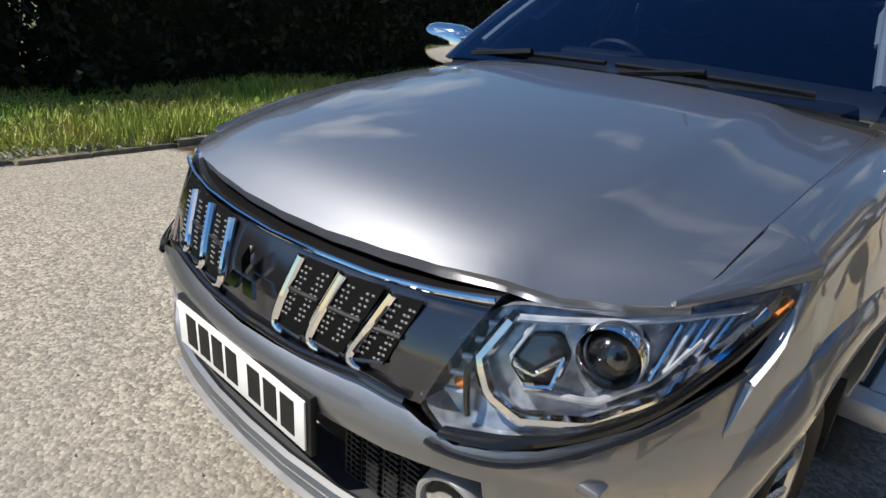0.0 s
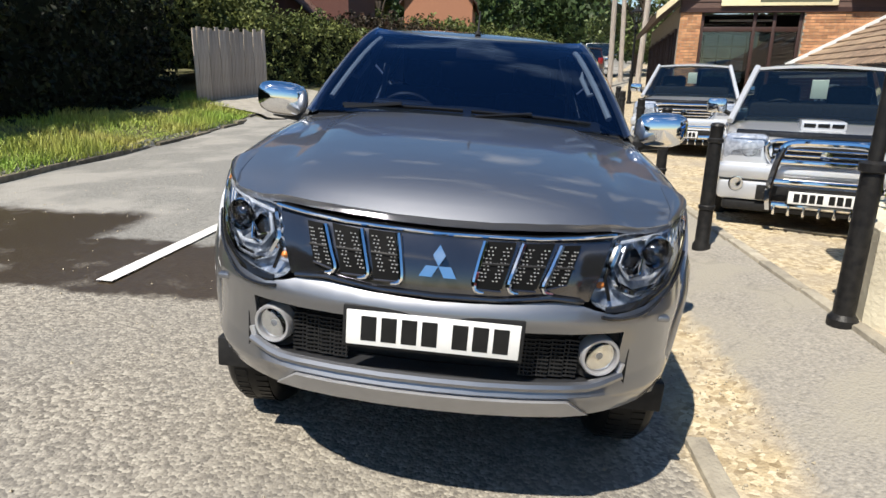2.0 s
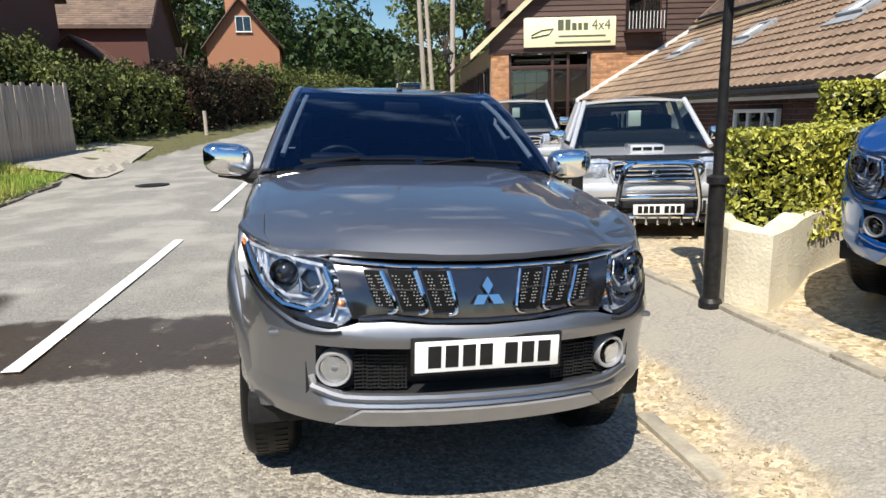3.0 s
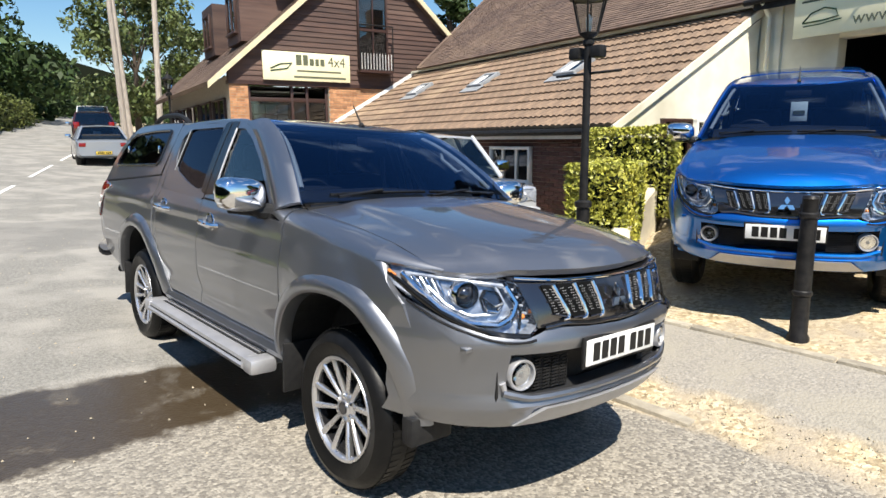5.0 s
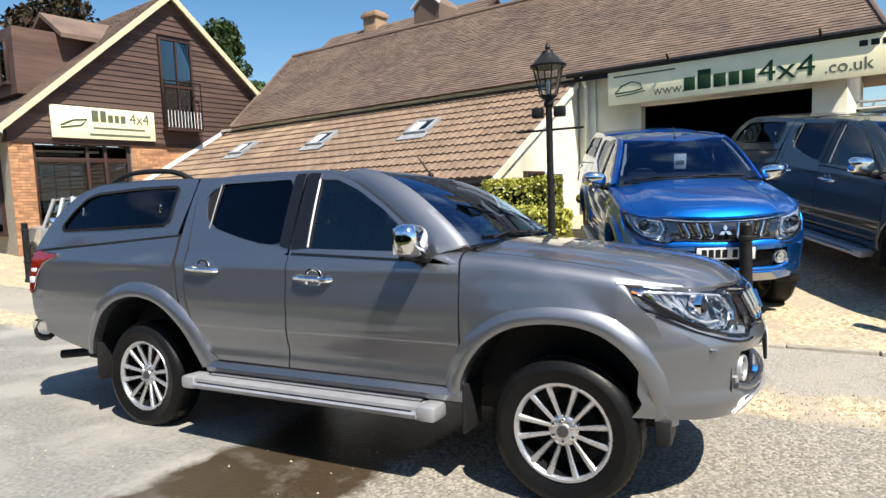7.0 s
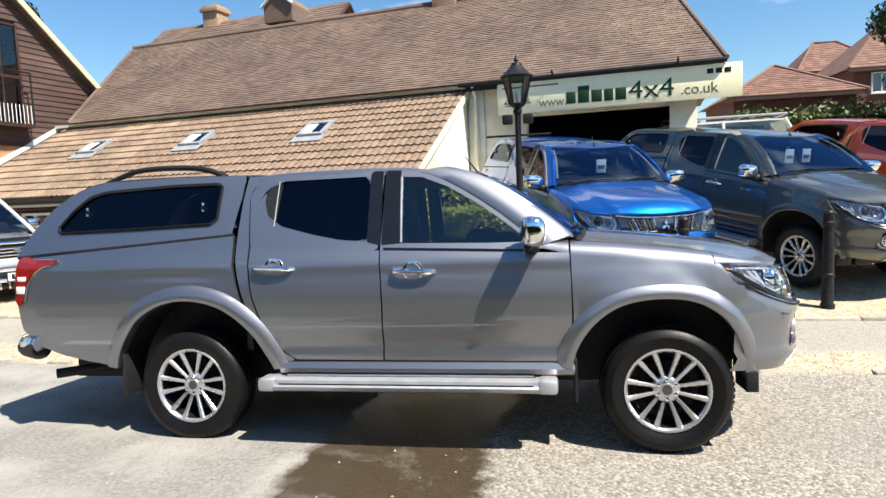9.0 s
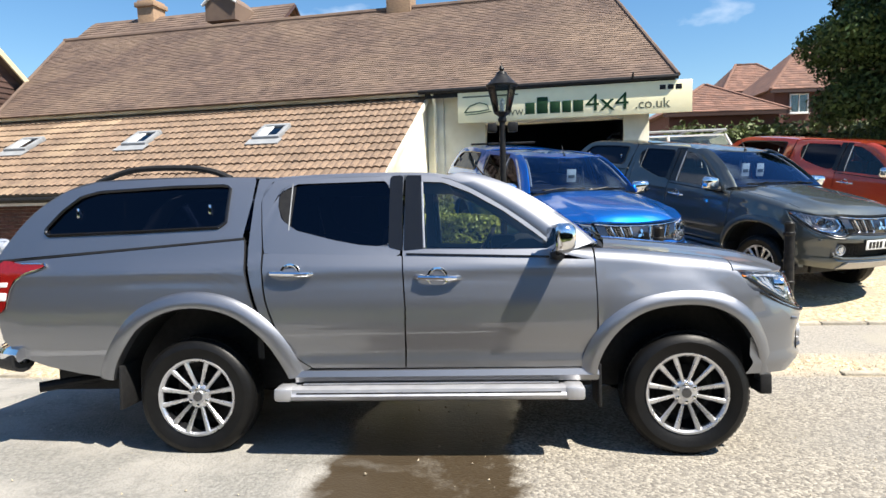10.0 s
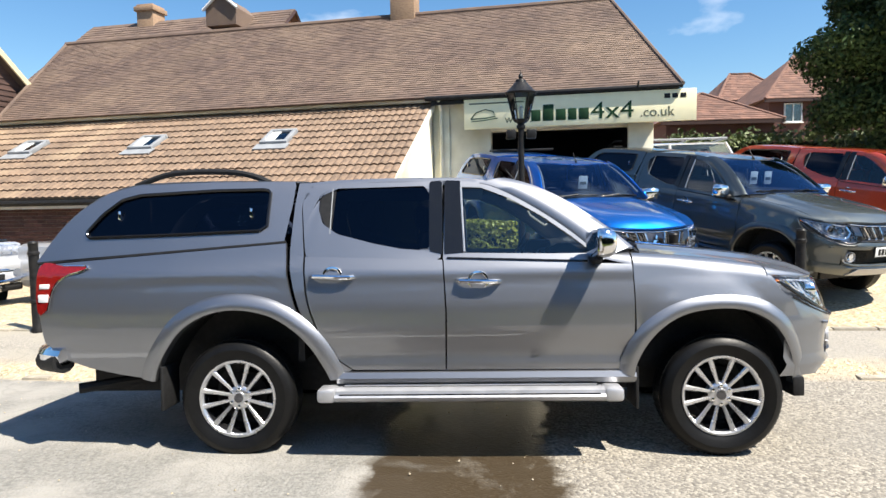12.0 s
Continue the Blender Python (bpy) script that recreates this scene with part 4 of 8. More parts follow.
def ring_panel(name, outer, inner, n_, surf, s, material, parent, depth=0.025):
    """A frame between two closed lines of the side view."""
    a, b = resample(list(outer) + [outer[0]], n_ + 1)[:-1], resample(list(inner) + [inner[0]], n_ + 1)[:-1]
    pts = [surf(*p) for p in a] + [surf(*((p + q) / 2)) for p, q in zip(a, b)] + [surf(*p) for p in b]
    faces = []
    for r in range(2):
        for i in range(n_):
            faces.append((r * n_ + i, r * n_ + (i + 1) % n_, (r + 1) * n_ + (i + 1) % n_, (r + 1) * n_ + i))
    ob = skin(name, pts, faces, list(range(2 * n_, 3 * n_)), lambda p: (0, -s * depth, 0), material, parent)
    return ob


# side-view lines of the cab and tub
ARCH_F = [(0.53, 0.50), (0.52, 0.58), (0.46, 0.70), (0.36, 0.81), (0.22, 0.885), (0.03, 0.912), (-0.15, 0.89), (-0.29, 0.81), (-0.38, 0.69), (-0.425, 0.56), (-0.43, 0.44)]
ARCH_R = [(2.40, 0.49), (2.44, 0.58), (2.52, 0.71), (2.63, 0.82), (2.78, 0.905), (2.97, 0.94), (3.15, 0.915), (3.31, 0.83), (3.42, 0.70), (3.49, 0.58), (3.52, 0.49)]
PILLAR = smooth_line([(0.675, 1.250), (0.84, 1.397), (1.02, 1.532), (1.22, 1.657), (1.36, 1.724), (1.43, 1.741)], 40)
DOOR_LINE = PILLAR
PILLAR = smooth_line([(0.50, 1.285), (0.66, 1.424), (0.866, 1.572), (1.03, 1.664), (1.186, 1.724), (1.27, 1.743)], 40)      # the windscreen's edge
SCREEN_MID = smooth_line([(0.43, 1.305), (0.62, 1.452), (0.83, 1.592), (1.07, 1.712)], 40)
BELT_F, BELT_B = (0.55, 1.185), (2.57, 1.262)
FWIN = [(1.61, 1.27), (1.61, 1.695), (1.44, 1.685), (1.27, 1.615), (1.06, 1.49), (0.88, 1.355), (0.76, 1.255), (1.0, 1.255), (1.3, 1.262)]
RWIN = [(2.49, 1.56), (2.49, 1.66), (2.42, 1.70), (1.77, 1.705), (1.765, 1.285), (1.95, 1.30), (2.12, 1.335), (2.36, 1.40), (2.46, 1.47)]
CWIN = [(2.87, 1.43), (2.82, 1.46), (2.82, 1.69), (2.85, 1.705), (3.2, 1.705), (3.70, 1.685), (3.82, 1.655), (3.93, 1.56), (4.02, 1.44), (4.0, 1.405), (3.4, 1.415)]


def wheel(parent, x, y, s):
    w = part("wheel", bmesh.new(), M_TYRE, parent)
    turn = Matrix.Translation((x, y, 0.372)) @ Matrix.Rotation(radians(-90 * s), 4, "X")
    w.matrix_basis = turn
    tyre = [(0.236, -0.09), (0.262, -0.108), (0.312, -0.122), (0.342, -0.110), (0.361, -0.088), (0.371, -0.058), (0.372, -0.03), (0.372, 0.03), (0.371, 0.058), (0.361, 0.088), (0.342, 0.110), (0.312, 0.122), (0.262, 0.108), (0.236, 0.09)]
    part("tyre", lathe(tyre, 56, closed=True), M_TYRE, w)
    bm = bmesh.new()
    for i in range(64):
        for r_, h in ((0.042, 0), (-0.042, 0.5)):
            q = Matrix.Rotation(2 * math.pi * (i + h) / 64, 4, "Z")
            box(bm, (0.360, r_ - 0.026, -0.012), (0.3735, r_ + 0.026, 0.012), 0, q @ Matrix(((1, 0, 0, 0), (0, 0, 1, 0), (0, 1, 0, 0), (0, 0, 0, 1))))
    tagged(part("tread_band", bm, M_TYRE, w, smooth=False), kind="stuff")
    rim = part("rim", lathe([(0.226, 0.07), (0.238, 0.092), (0.246, 0.100), (0.243, 0.106), (0.232, 0.104), (0.222, 0.090)], 48, closed=True), M_ALLOY, w)
    # barrel and disc coloured dark to hold the shade behind the spokes
    part("rim_barrel", lathe([(0.236, -0.10), (0.242, -0.09), (0.228, -0.06), (0.224, 0.02), (0.228, 0.078), (0.221, 0.078), (0.212, 0.03), (0.205, -0.09)], 40, closed=True), M_GRILLE, rim)
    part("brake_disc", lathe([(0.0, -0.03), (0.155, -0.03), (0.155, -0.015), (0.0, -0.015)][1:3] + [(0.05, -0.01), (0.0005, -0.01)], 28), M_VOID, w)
    part("wheel_back", lathe([(0.205, -0.085), (0.205, -0.075)], 28), M_BLACK, w)
    for i in range(6):
        for o in (-1, 1):
            a = 2 * math.pi * i / 6
            bm = bmesh.new()
            pr = [(0.040, 0.058, 0.012), (0.09, 0.068, 0.0145), (0.15, 0.080, 0.0175), (0.228, 0.092, 0.0225)]
            vr = []
            for r_, h, hw in pr:
                off = o * (0.0145 + 0.20 * (r_ - 0.04))
                vr.append([bm.verts.new((r_, off - hw * 0.8, h)), bm.verts.new((r_, off - hw * 0.45, h + 0.008)), bm.verts.new((r_, off + hw * 0.45, h + 0.008)), bm.verts.new((r_, off + hw * 0.8, h)), bm.verts.new((r_, off, h - 0.03))])
            for p, q in zip(vr, vr[1:]):
                for k in range(5):
                    bm.faces.new((p[k], p[(k + 1) % 5], q[(k + 1) % 5], q[k]))
            sp = part("spoke", bm, M_ALLOY, w)
            sp.matrix_basis = Matrix.Rotation(a, 4, "Z")
    part("hub", lathe([(0.078, 0.02), (0.076, 0.062), (0.062, 0.072), (0.04, 0.074), (0.036, 0.080), (0.0005, 0.082)], 30), M_ALLOY, w)
    part("hub_cap", lathe([(0.030, 0.078), (0.029, 0.086), (0.0005, 0.088)], 20), M_GRILLE, w)
    for i in range(6):
        a = 2 * math.pi * (i + 0.5) / 6
        part("wheel_nut", lathe([(0.011, 0.06), (0.011, 0.080), (0.0005, 0.083)], 6, Matrix.Translation((0.056 * math.cos(a), 0.056 * math.sin(a), 0))), M_CHROME, w)
    return w


def plate(parent, m, yellow=False):
    p = part("number_plate", cubes(((-0.26, -0.0555, 0.0), (0.26, 0.0555, 0.006)), bevel=0.003), M_PLATEY if yellow else M_PLATE, parent)
    p.matrix_basis = m
    part("plate_holder", cubes(((-0.272, -0.067, -0.015), (0.272, 0.067, 0.0)), bevel=0.004), M_BLACK, p)
    for i in range(7):
        xx = -0.215 + i * 0.061 + (0.030 if i > 3 else 0)
        part("plate_bar", cubes(((xx, -0.039, 0.006), (xx + 0.046, 0.039, 0.0075))), M_INK, p)
    return p


FRONT_FACE = Matrix(((0, 0, -1, 0), (-1, 0, 0, 0), (0, 1, 0, 0), (0, 0, 0, 1)))      # x right as seen from ahead, y up, z forwards


def headlight(t, s):
    """Smoked housing, chrome frames, projector, indicator ladder, clear cover and dark lower strip."""
    outl = smooth_line([(0.468, 0.872), (0.462, 0.93), (0.495, 1.0), (0.535, 1.054), (0.65, 1.066), (0.74, 1.077), (0.80, 1.088), (0.862, 1.099), (0.856, 1.06), (0.822, 0.985), (0.765, 0.912), (0.68, 0.868), (0.60, 0.848), (0.53, 0.846)], 60, True)[:-1]
    lamp = skin("headlight", *rings(outl, lambda y, z: (nose_x(y, z) + 0.060, s * y, z), 4), lambda p: (-0.050, 0, 0), M_LAMPIN, t, "clear headlamp with chrome frames and a projector")
    on = lambda y, z, d: (nose_x(y, z) + d, s * y, z)

    def bar(name, pts, d, rad, material, k=20):
        return part(name, tube([on(y, z, d) for y, z in resample(pts, k)], rad, 8), material, lamp)

    cy, cz, r = 0.682, 0.998, 0.056
    q = Matrix.Translation(on(cy, cz, 0.040)) @ Matrix.Rotation(-math.pi / 2, 4, "Y") @ Matrix.Rotation(-s * 0.25, 4, "X")
    part("projector_ring", lathe([(r * 1.0, 0.016), (r * 0.93, 0.024), (r * 0.80, 0.010), (r * 0.76, -0.03), (r * 1.0, -0.03)], 30, q, closed=True), M_CHROME, lamp)
    part("projector_lens", lathe([(r * 0.76, -0.01), (r * 0.62, 0.014), (r * 0.36, 0.028), (0.0005, 0.033)], 26, q), M_GRILLE, lamp)
    part("lens_glass", lathe([(r * 0.78, -0.006), (r * 0.65, 0.020), (r * 0.38, 0.034), (0.0005, 0.039)], 26, q), M_CLEAR, lamp)
    # the six-sided frame of the running light, doubled
    hexa = [(0.545, 1.030), (0.520, 0.965), (0.548, 0.912), (0.600, 0.884), (0.690, 0.892), (0.755, 0.935), (0.802, 1.010), (0.822, 1.062)]
    bar("chrome_frame", hexa, 0.026, 0.014, M_CHROME, 30)
    bar("chrome_frame", [(0.575, 1.030), (0.556, 0.972), (0.590, 0.925), (0.680, 0.918), (0.738, 0.955), (0.772, 1.020)], 0.040, 0.0065, M_BEZEL, 24)
    bar("upper_frame", [(0.545, 1.032), (0.65, 1.046), (0.74, 1.058), (0.82, 1.066)], 0.032, 0.0075, M_BEZEL, 18)
    # low-beam pocket beside the projector
    pocket = resample([(0.575, 1.010), (0.562, 0.965), (0.592, 0.935), (0.628, 0.940), (0.632, 0.985), (0.610, 1.018), (0.575, 1.010)], 25)[:-1]
    skin("side_reflector", *rings(pocket, lambda y, z: on(y, z, 0.050), 3), lambda p: (-0.022, 0, 0), M_GRILLE, lamp)
    bar("reflector_edge", [(0.632, 0.985), (0.600, 0.955), (0.570, 0.965)], 0.028, 0.0055, M_CHROME, 8)
    bar("reflector_edge", [(0.592, 0.935), (0.628, 0.940), (0.632, 0.985)], 0.026, 0.006, M_CHROME, 8)
    # upright facets towards the wing
    for i in range(6):
        y = 0.742 + 0.0125 * i
        bar("reflector_facet", [(y - 0.008, 0.958 + 0.012 * i), (y + 0.004, 1.045 + 0.003 * i)], 0.040, 0.0052, M_BEZEL if i % 2 else M_CHROME, 5)
    # indicator: clear chamber with a ladder of ribs and an orange bulb
    for i in range(5):
        z = 0.895 + i * 0.030
        y0 = 0.476 + 0.012 * max(0, i - 1)
        bar("indicator_rib", [(y0, z), (y0 + 0.040, z + 0.004)], 0.034, 0.0058, M_BEZEL, 5)
    bar("indicator_frame", [(0.528, 0.868), (0.508, 0.935), (0.530, 1.000), (0.548, 1.044)], 0.024, 0.006, M_TRIM, 14)
    part("indicator_bulb", lathe([(0.011, -0.01), (0.012, 0.004), (0.0005, 0.014)], 12, Matrix.Translation(on(0.497, 0.912, 0.036)) @ Matrix.Rotation(-math.pi / 2, 4, "Y")), M_AMBER, lamp)
    bar("side_marker", [(0.838, 1.050), (0.846, 1.070)], 0.020, 0.007, M_AMBER, 5)
    g = skin("lamp_cover", *rings(outl, lambda y, z: on(y, z, -0.003), 5), lambda p: (0.012, 0, 0), M_CLEAR, lamp)
    g.visible_shadow = False
    # dark glossy strip along the lower edge
    lowe = smooth_line([(0.512, 0.846), (0.60, 0.848), (0.68, 0.868), (0.765, 0.912), (0.822, 0.985), (0.856, 1.06)], 26)
    upe = smooth_line([(0.512, 0.856), (0.60, 0.864), (0.677, 0.883), (0.755, 0.925), (0.808, 0.992), (0.849, 1.063)], 26)
    pts = [on(*(a_ + (b_ - a_) * f), -0.006 - 0.003 * math.sin(math.pi * f)) for a_, b_ in zip(lowe, upe) for f in (0.0, 0.35, 0.7, 1.0)]
    skin("lower_strip", pts, grid_faces(26, 4), grid_rim(26, 4), lambda p: (0.010, 0, 0), M_TRIM, lamp)
    return lamp


def front_end(t, PT):
    """Bumper, grille, lamps, plate."""
    # bumper skin with the lower intake left open
    ys = [-0.87, -0.84, -0.80, -0.75, -0.70, -0.65, -0.615, -0.585, -0.54, -0.48, -0.42, -0.36, -0.30, -0.22, -0.12]
    ys = ys + [0.0] + [-v for v in ys[::-1]]
    top = [(0.0, 0.852), (0.2, 0.856), (0.34, 0.872), (0.44, 0.868), (0.5, 0.842), (0.55, 0.838), (0.66, 0.853), (0.765, 0.902), (0.835, 0.972), (0.87, 0.99)]
    bot = [(0.0, 0.455), (0.5, 0.455), (0.7, 0.47), (0.87, 0.49)]
    zs = lambda y: [interp(abs(y), bot)] + [0.50, 0.535, 0.56, 0.60, 0.62, 0.66, 0.70, 0.74, 0.778, 0.80, 0.825] + [interp(abs(y), top)]
    pts, nz = [], 13
    for y in ys:
        zz = zs(y)
        zz[0] = min(zz[0], 0.49)
        if abs(y) > 0.75:
            zz[10], zz[11] = 0.80 + (zz[12] - 0.78) * 0.25, 0.80 + (zz[12] - 0.78) * 0.6
        for z in zz:
            pts.append((nose_x(y, z) + (0.014 if 0.53 < z < 0.55 and abs(y) < 0.56 else 0), y, z))
    hole = lambda i, j: abs(ys[i]) <= 0.586 and abs(ys[i + 1]) <= 0.586 and 4 <= j < 9
    faces = [(i * nz + j, (i + 1) * nz + j, (i + 1) * nz + j + 1, i * nz + j + 1) for i in range(len(ys) - 1) for j in range(nz - 1) if not hole(i, j)]
    i0, i1 = [i for i, y in enumerate(ys) if abs(y) < 0.5851][0], [i for i, y in enumerate(ys) if abs(y) < 0.5851][-1]
    rim = [i * nz + 4 for i in range(i0, i1 + 1)] + [i1 * nz + j for j in range(5, 10)] + [i * nz + 9 for i in range(i1 - 1, i0 - 1, -1)] + [i0 * nz + j for j in range(8, 4, -1)]
    skin("front_bumper", pts, faces, rim, lambda p: (0.10, 0, 0), PT, t)
    part("intake_back", prism([(-0.62, 0.58), (0.62, 0.58), (0.62, 0.79), (-0.62, 0.79)], 0.02, Matrix(((0, 0, 1, -0.745), (1, 0, 0, 0), (0, 1, 0, 0), (0, 0, 0, 1)))), M_BLACK, t, smooth=False)
    # skid strip under the intake
    gs = coons([(-0.43, 0.548), (0.43, 0.548)], [(-0.52, 0.462), (0.52, 0.462)], [(-0.52, 0.462), (-0.43, 0.548)], [(0.52, 0.462), (0.43, 0.548)], 25, 5)
    skin("skid_strip", [(nose_x(y, z) - 0.012, y, z) for y, z in gs], grid_faces(25, 5), grid_rim(25, 5), lambda p: (0.03, 0, 0), M_SATIN, t, "satin silver strip")
    part("bumper_ledge", tube([(nose_x(y, 0.59) - 0.002, y, 0.592 + (0.03 * max(0, abs(y) - 0.5) / 0.1)) for y in np.linspace(-0.6, 0.6, 33)], 0.017, 8), PT, t)
    for s in (1, -1):
        # mesh insert of fine wires between plate and fog lamp
        mesh_part = part("intake_mesh", bmesh.new(), M_BLACK, t)
        bm = bmesh.new()
        for i in range(14):
            y = s * (0.275 + i * 0.0135)
            x = nose_x(y, 0.66) + 0.035
            box(bm, (x, y - 0.0022, 0.610), (x + 0.004, y + 0.0022, 0.735))
        for i in range(10):
            z = 0.612 + i * 0.0135
            for k in range(4):
                y0, y1 = 0.27 + k * 0.046, 0.27 + (k + 1) * 0.046
                box(bm, (nose_x(y0, 0.66) + 0.036, min(s * y0, s * y1), z), (nose_x(y1, 0.66) + 0.040, max(s * y0, s * y1), z + 0.0045))
        bm.to_mesh(mesh_part.data)
        bm.free()
        mesh_part.data.materials.clear()
        mesh_part.data.materials.append(M_BLACK)
        # fog lamp
        q = Matrix.Translation((-0.782, s * 0.522, 0.688)) @ Matrix.Rotation(-math.pi / 2, 4, "Y") @ Matrix.Rotation(-s * 0.22, 4, "X")
        fog = part("fog_lamp", lathe([(0.064, -0.05), (0.064, 0.010), (0.060, 0.016), (0.053, 0.014), (0.050, 0.004), (0.050, -0.05)], 32, q, closed=True), M_SATIN, t, "round fog lamp with pale bezel")
        part("lens", lathe([(0.048, 0.004), (0.03, 0.013), (0.0005, 0.016)], 24, q), M_CLEAR, fog)
        part("reflector", lathe([(0.049, 0.0), (0.034, -0.014), (0.018, -0.02), (0.0005, -0.022)], 20, q), M_CHROME, fog)
        part("bulb_cap", lathe([(0.012, -0.02), (0.012, 0.0), (0.0005, 0.002)], 10, q), M_SATIN, fog)
        part("fog_pocket", lathe([(0.09, -0.052), (0.088, -0.02), (0.067, -0.03), (0.067, -0.055)], 24, q, closed=True), M_BLACK, t)
        part("corner_chrome", tube([(nose_x(0.60, 0.64) - 0.004, s * 0.60, 0.66), (nose_x(0.585, 0.60) - 0.006, s * 0.585, 0.612), (nose_x(0.5, 0.60) - 0.004, s * 0.50, 0.598)], 0.013, 8), M_SATIN, t)
        part("washer_cap", cubes(((nose_x(0.71, 0.80) - 0.002, s * 0.72 - 0.026, 0.788), (nose_x(0.71, 0.80) + 0.035, s * 0.72 + 0.026, 0.808)), bevel=0.006), PT, t)
        headlight(t, s)
        part("lamp_lower_trim", tube([(nose_x(y, z) - 0.004, s * y, z) for y, z in smooth_line([(0.50, 0.836), (0.57, 0.828), (0.66, 0.840), (0.765, 0.889), (0.835, 0.965)], 18)], 0.006, 6), M_TRIM, t)
    # grille: smoked chrome mask, black sheets painted as the shade of its openings, slats
    gtop = [(0.0, 1.040), (0.3, 1.046), (0.45, 1.058), (0.53, 1.066)]
    gbot = [(0.0, 0.862), (0.2, 0.866), (0.34, 0.882), (0.44, 0.872), (0.47, 0.872)]
    us = np.linspace(-1, 1, 49)
    pts = []
    for u in us:
        for v in np.linspace(0, 1, 9):
            y = u * (0.46 + 0.065 * v)
            z = interp(abs(y), gbot) * (1 - v) + interp(abs(y), gtop) * v
            pts.append((nose_x(y, z) + 0.006 - 0.010 * math.sin(math.pi * v), y, z))
    gr = skin("grille", pts, grid_faces(49, 9), grid_rim(49, 9), lambda p: (0.05, 0, 0), M_GRILLE, t, "smoked chrome grille with slanted bars")
    for s in (1, -1):
        for i in range(3):
            yc = 0.155 + i * 0.105
            sl = 0.026 + 0.012 * i
            q_ = [(yc - 0.041 - 0.2 * sl, 0.897 + 0.004 * i), (yc + 0.040 - 0.2 * sl, 0.894 + 0.006 * i), (yc + 0.050 + sl * 0.8, 1.034 + 0.004 * i), (yc - 0.044 + sl * 0.8, 1.032)]
            if i == 2:
                q_[1], q_[2] = (yc + 0.020, 0.922), (yc + 0.056, 1.036)
            o_ = resample(q_ + [q_[0]], 21)[:-1]
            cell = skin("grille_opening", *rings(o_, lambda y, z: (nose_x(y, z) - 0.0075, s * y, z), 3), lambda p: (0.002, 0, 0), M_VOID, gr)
            part("chrome_bar", tube([(nose_x(y, z) - 0.011, s * y, z) for y, z in smooth_line([q_[3], ((q_[3][0] + q_[0][0]) / 2 - 0.003, 0.965), (q_[0][0], q_[0][1] + 0.008), (q_[0][0] + 0.014, q_[0][1] - 0.006), (q_[0][0] + 0.03, q_[0][1] - 0.008)], 14)], [0.010] * 9 + [0.010, 0.009, 0.008, 0.006, 0.004], 8), M_CHROME, gr)
            part("lower_lip", tube([(nose_x(y, z) - 0.009, s * y, z) for y, z in resample([q_[0], q_[1]], 4)], 0.004, 6), M_GRILLE, gr)
            part("slat", tube([(nose_x(y, z) - 0.010, s * y, z) for y, z in resample([((q_[0][0] + q_[3][0]) / 2, 0.97), ((q_[1][0] + q_[2][0]) / 2, 0.972)], 4)], 0.005, 6), M_BLACK, gr)
            bm = bmesh.new()
            for k in range(2):
                for r_ in range(10):
                    f = (r_ + 0.5) / 10
                    for c_ in range(2):
                        g_ = (k * 0.5 + 0.16 + 0.13 * c_) + (0.05 if r_ % 2 else 0)
                        y = (q_[0][0] * (1 - f) + q_[3][0] * f) * (1 - g_) + (q_[1][0] * (1 - f) + q_[2][0] * f) * g_
                        z = 0.918 + f * 0.104
                        box(bm, (nose_x(y, z) - 0.0095, s * y - 0.0027, z - 0.0016), (nose_x(y, z) - 0.0070, s * y + 0.0027, z + 0.0016))
            tagged(part("mesh_insert", bm, M_SATIN, gr, smooth=False), kind="stuff")
    part("top_chrome", tube([(nose_x(y, 1.045) - 0.004, y, interp(abs(y), gtop) + 0.001) for y in np.linspace(-0.53, 0.53, 33)], 0.0055, 8), M_CHROME, gr)
    part("lower_chrome", tube([(nose_x(y, 0.86) - 0.003, y, interp(abs(y), gbot) + 0.004) for y in np.linspace(-0.44, 0.44, 33)], 0.008, 8), M_GRILLE, gr)
    for a in (90, 210, 330):
        ca, sa = math.cos(radians(a)), math.sin(radians(a))
        rh = [(0, 0), (0.032 * ca - 0.019 * sa, 0.032 * sa + 0.019 * ca), (0.064 * ca, 0.064 * sa), (0.032 * ca + 0.019 * sa, 0.032 * sa - 0.019 * ca)]
        b = part("emblem", prism(rh, 0.010), M_CHROME, gr)
        b.matrix_basis = Matrix.Translation((-0.862, 0, 0.955)) @ Matrix.Rotation(radians(19), 4, "Y") @ FRONT_FACE
    plate(t, Matrix.Translation((-0.897, 0, 0.754)) @ FRONT_FACE)


CROWN = smooth_line([(-0.84, 1.030), (-0.80, 1.068), (-0.74, 1.112), (-0.65, 1.156), (-0.5, 1.194), (-0.3, 1.226), (0.0, 1.264), (0.3, 1.298), (0.6, 1.325), (0.8, 1.335)], 120)


def bonnet_z(x, f):
    zc = float(np.interp(x, CROWN[:, 0], CROWN[:, 1]))
    ze = interp(x, [(-0.82, 1.02), (-0.6, 1.085), (-0.45, 1.120), (-0.25, 1.168), (0.0, 1.205), (0.3, 1.238), (0.6, 1.262), (0.8, 1.275)])
    e_ = min(1.0, max(0.0, (0.80 - abs(f)) / 0.12))
    crease = 0.014 * e_ * e_ * (3 - 2 * e_)
    return zc + (ze - zc) * abs(f) ** 2.4 + crease


def bonnet_edge(x):
    return interp(x, [(-0.6, 0.72), (-0.45, 0.758), (-0.2, 0.765), (0.2, 0.765), (0.75, 0.752)])


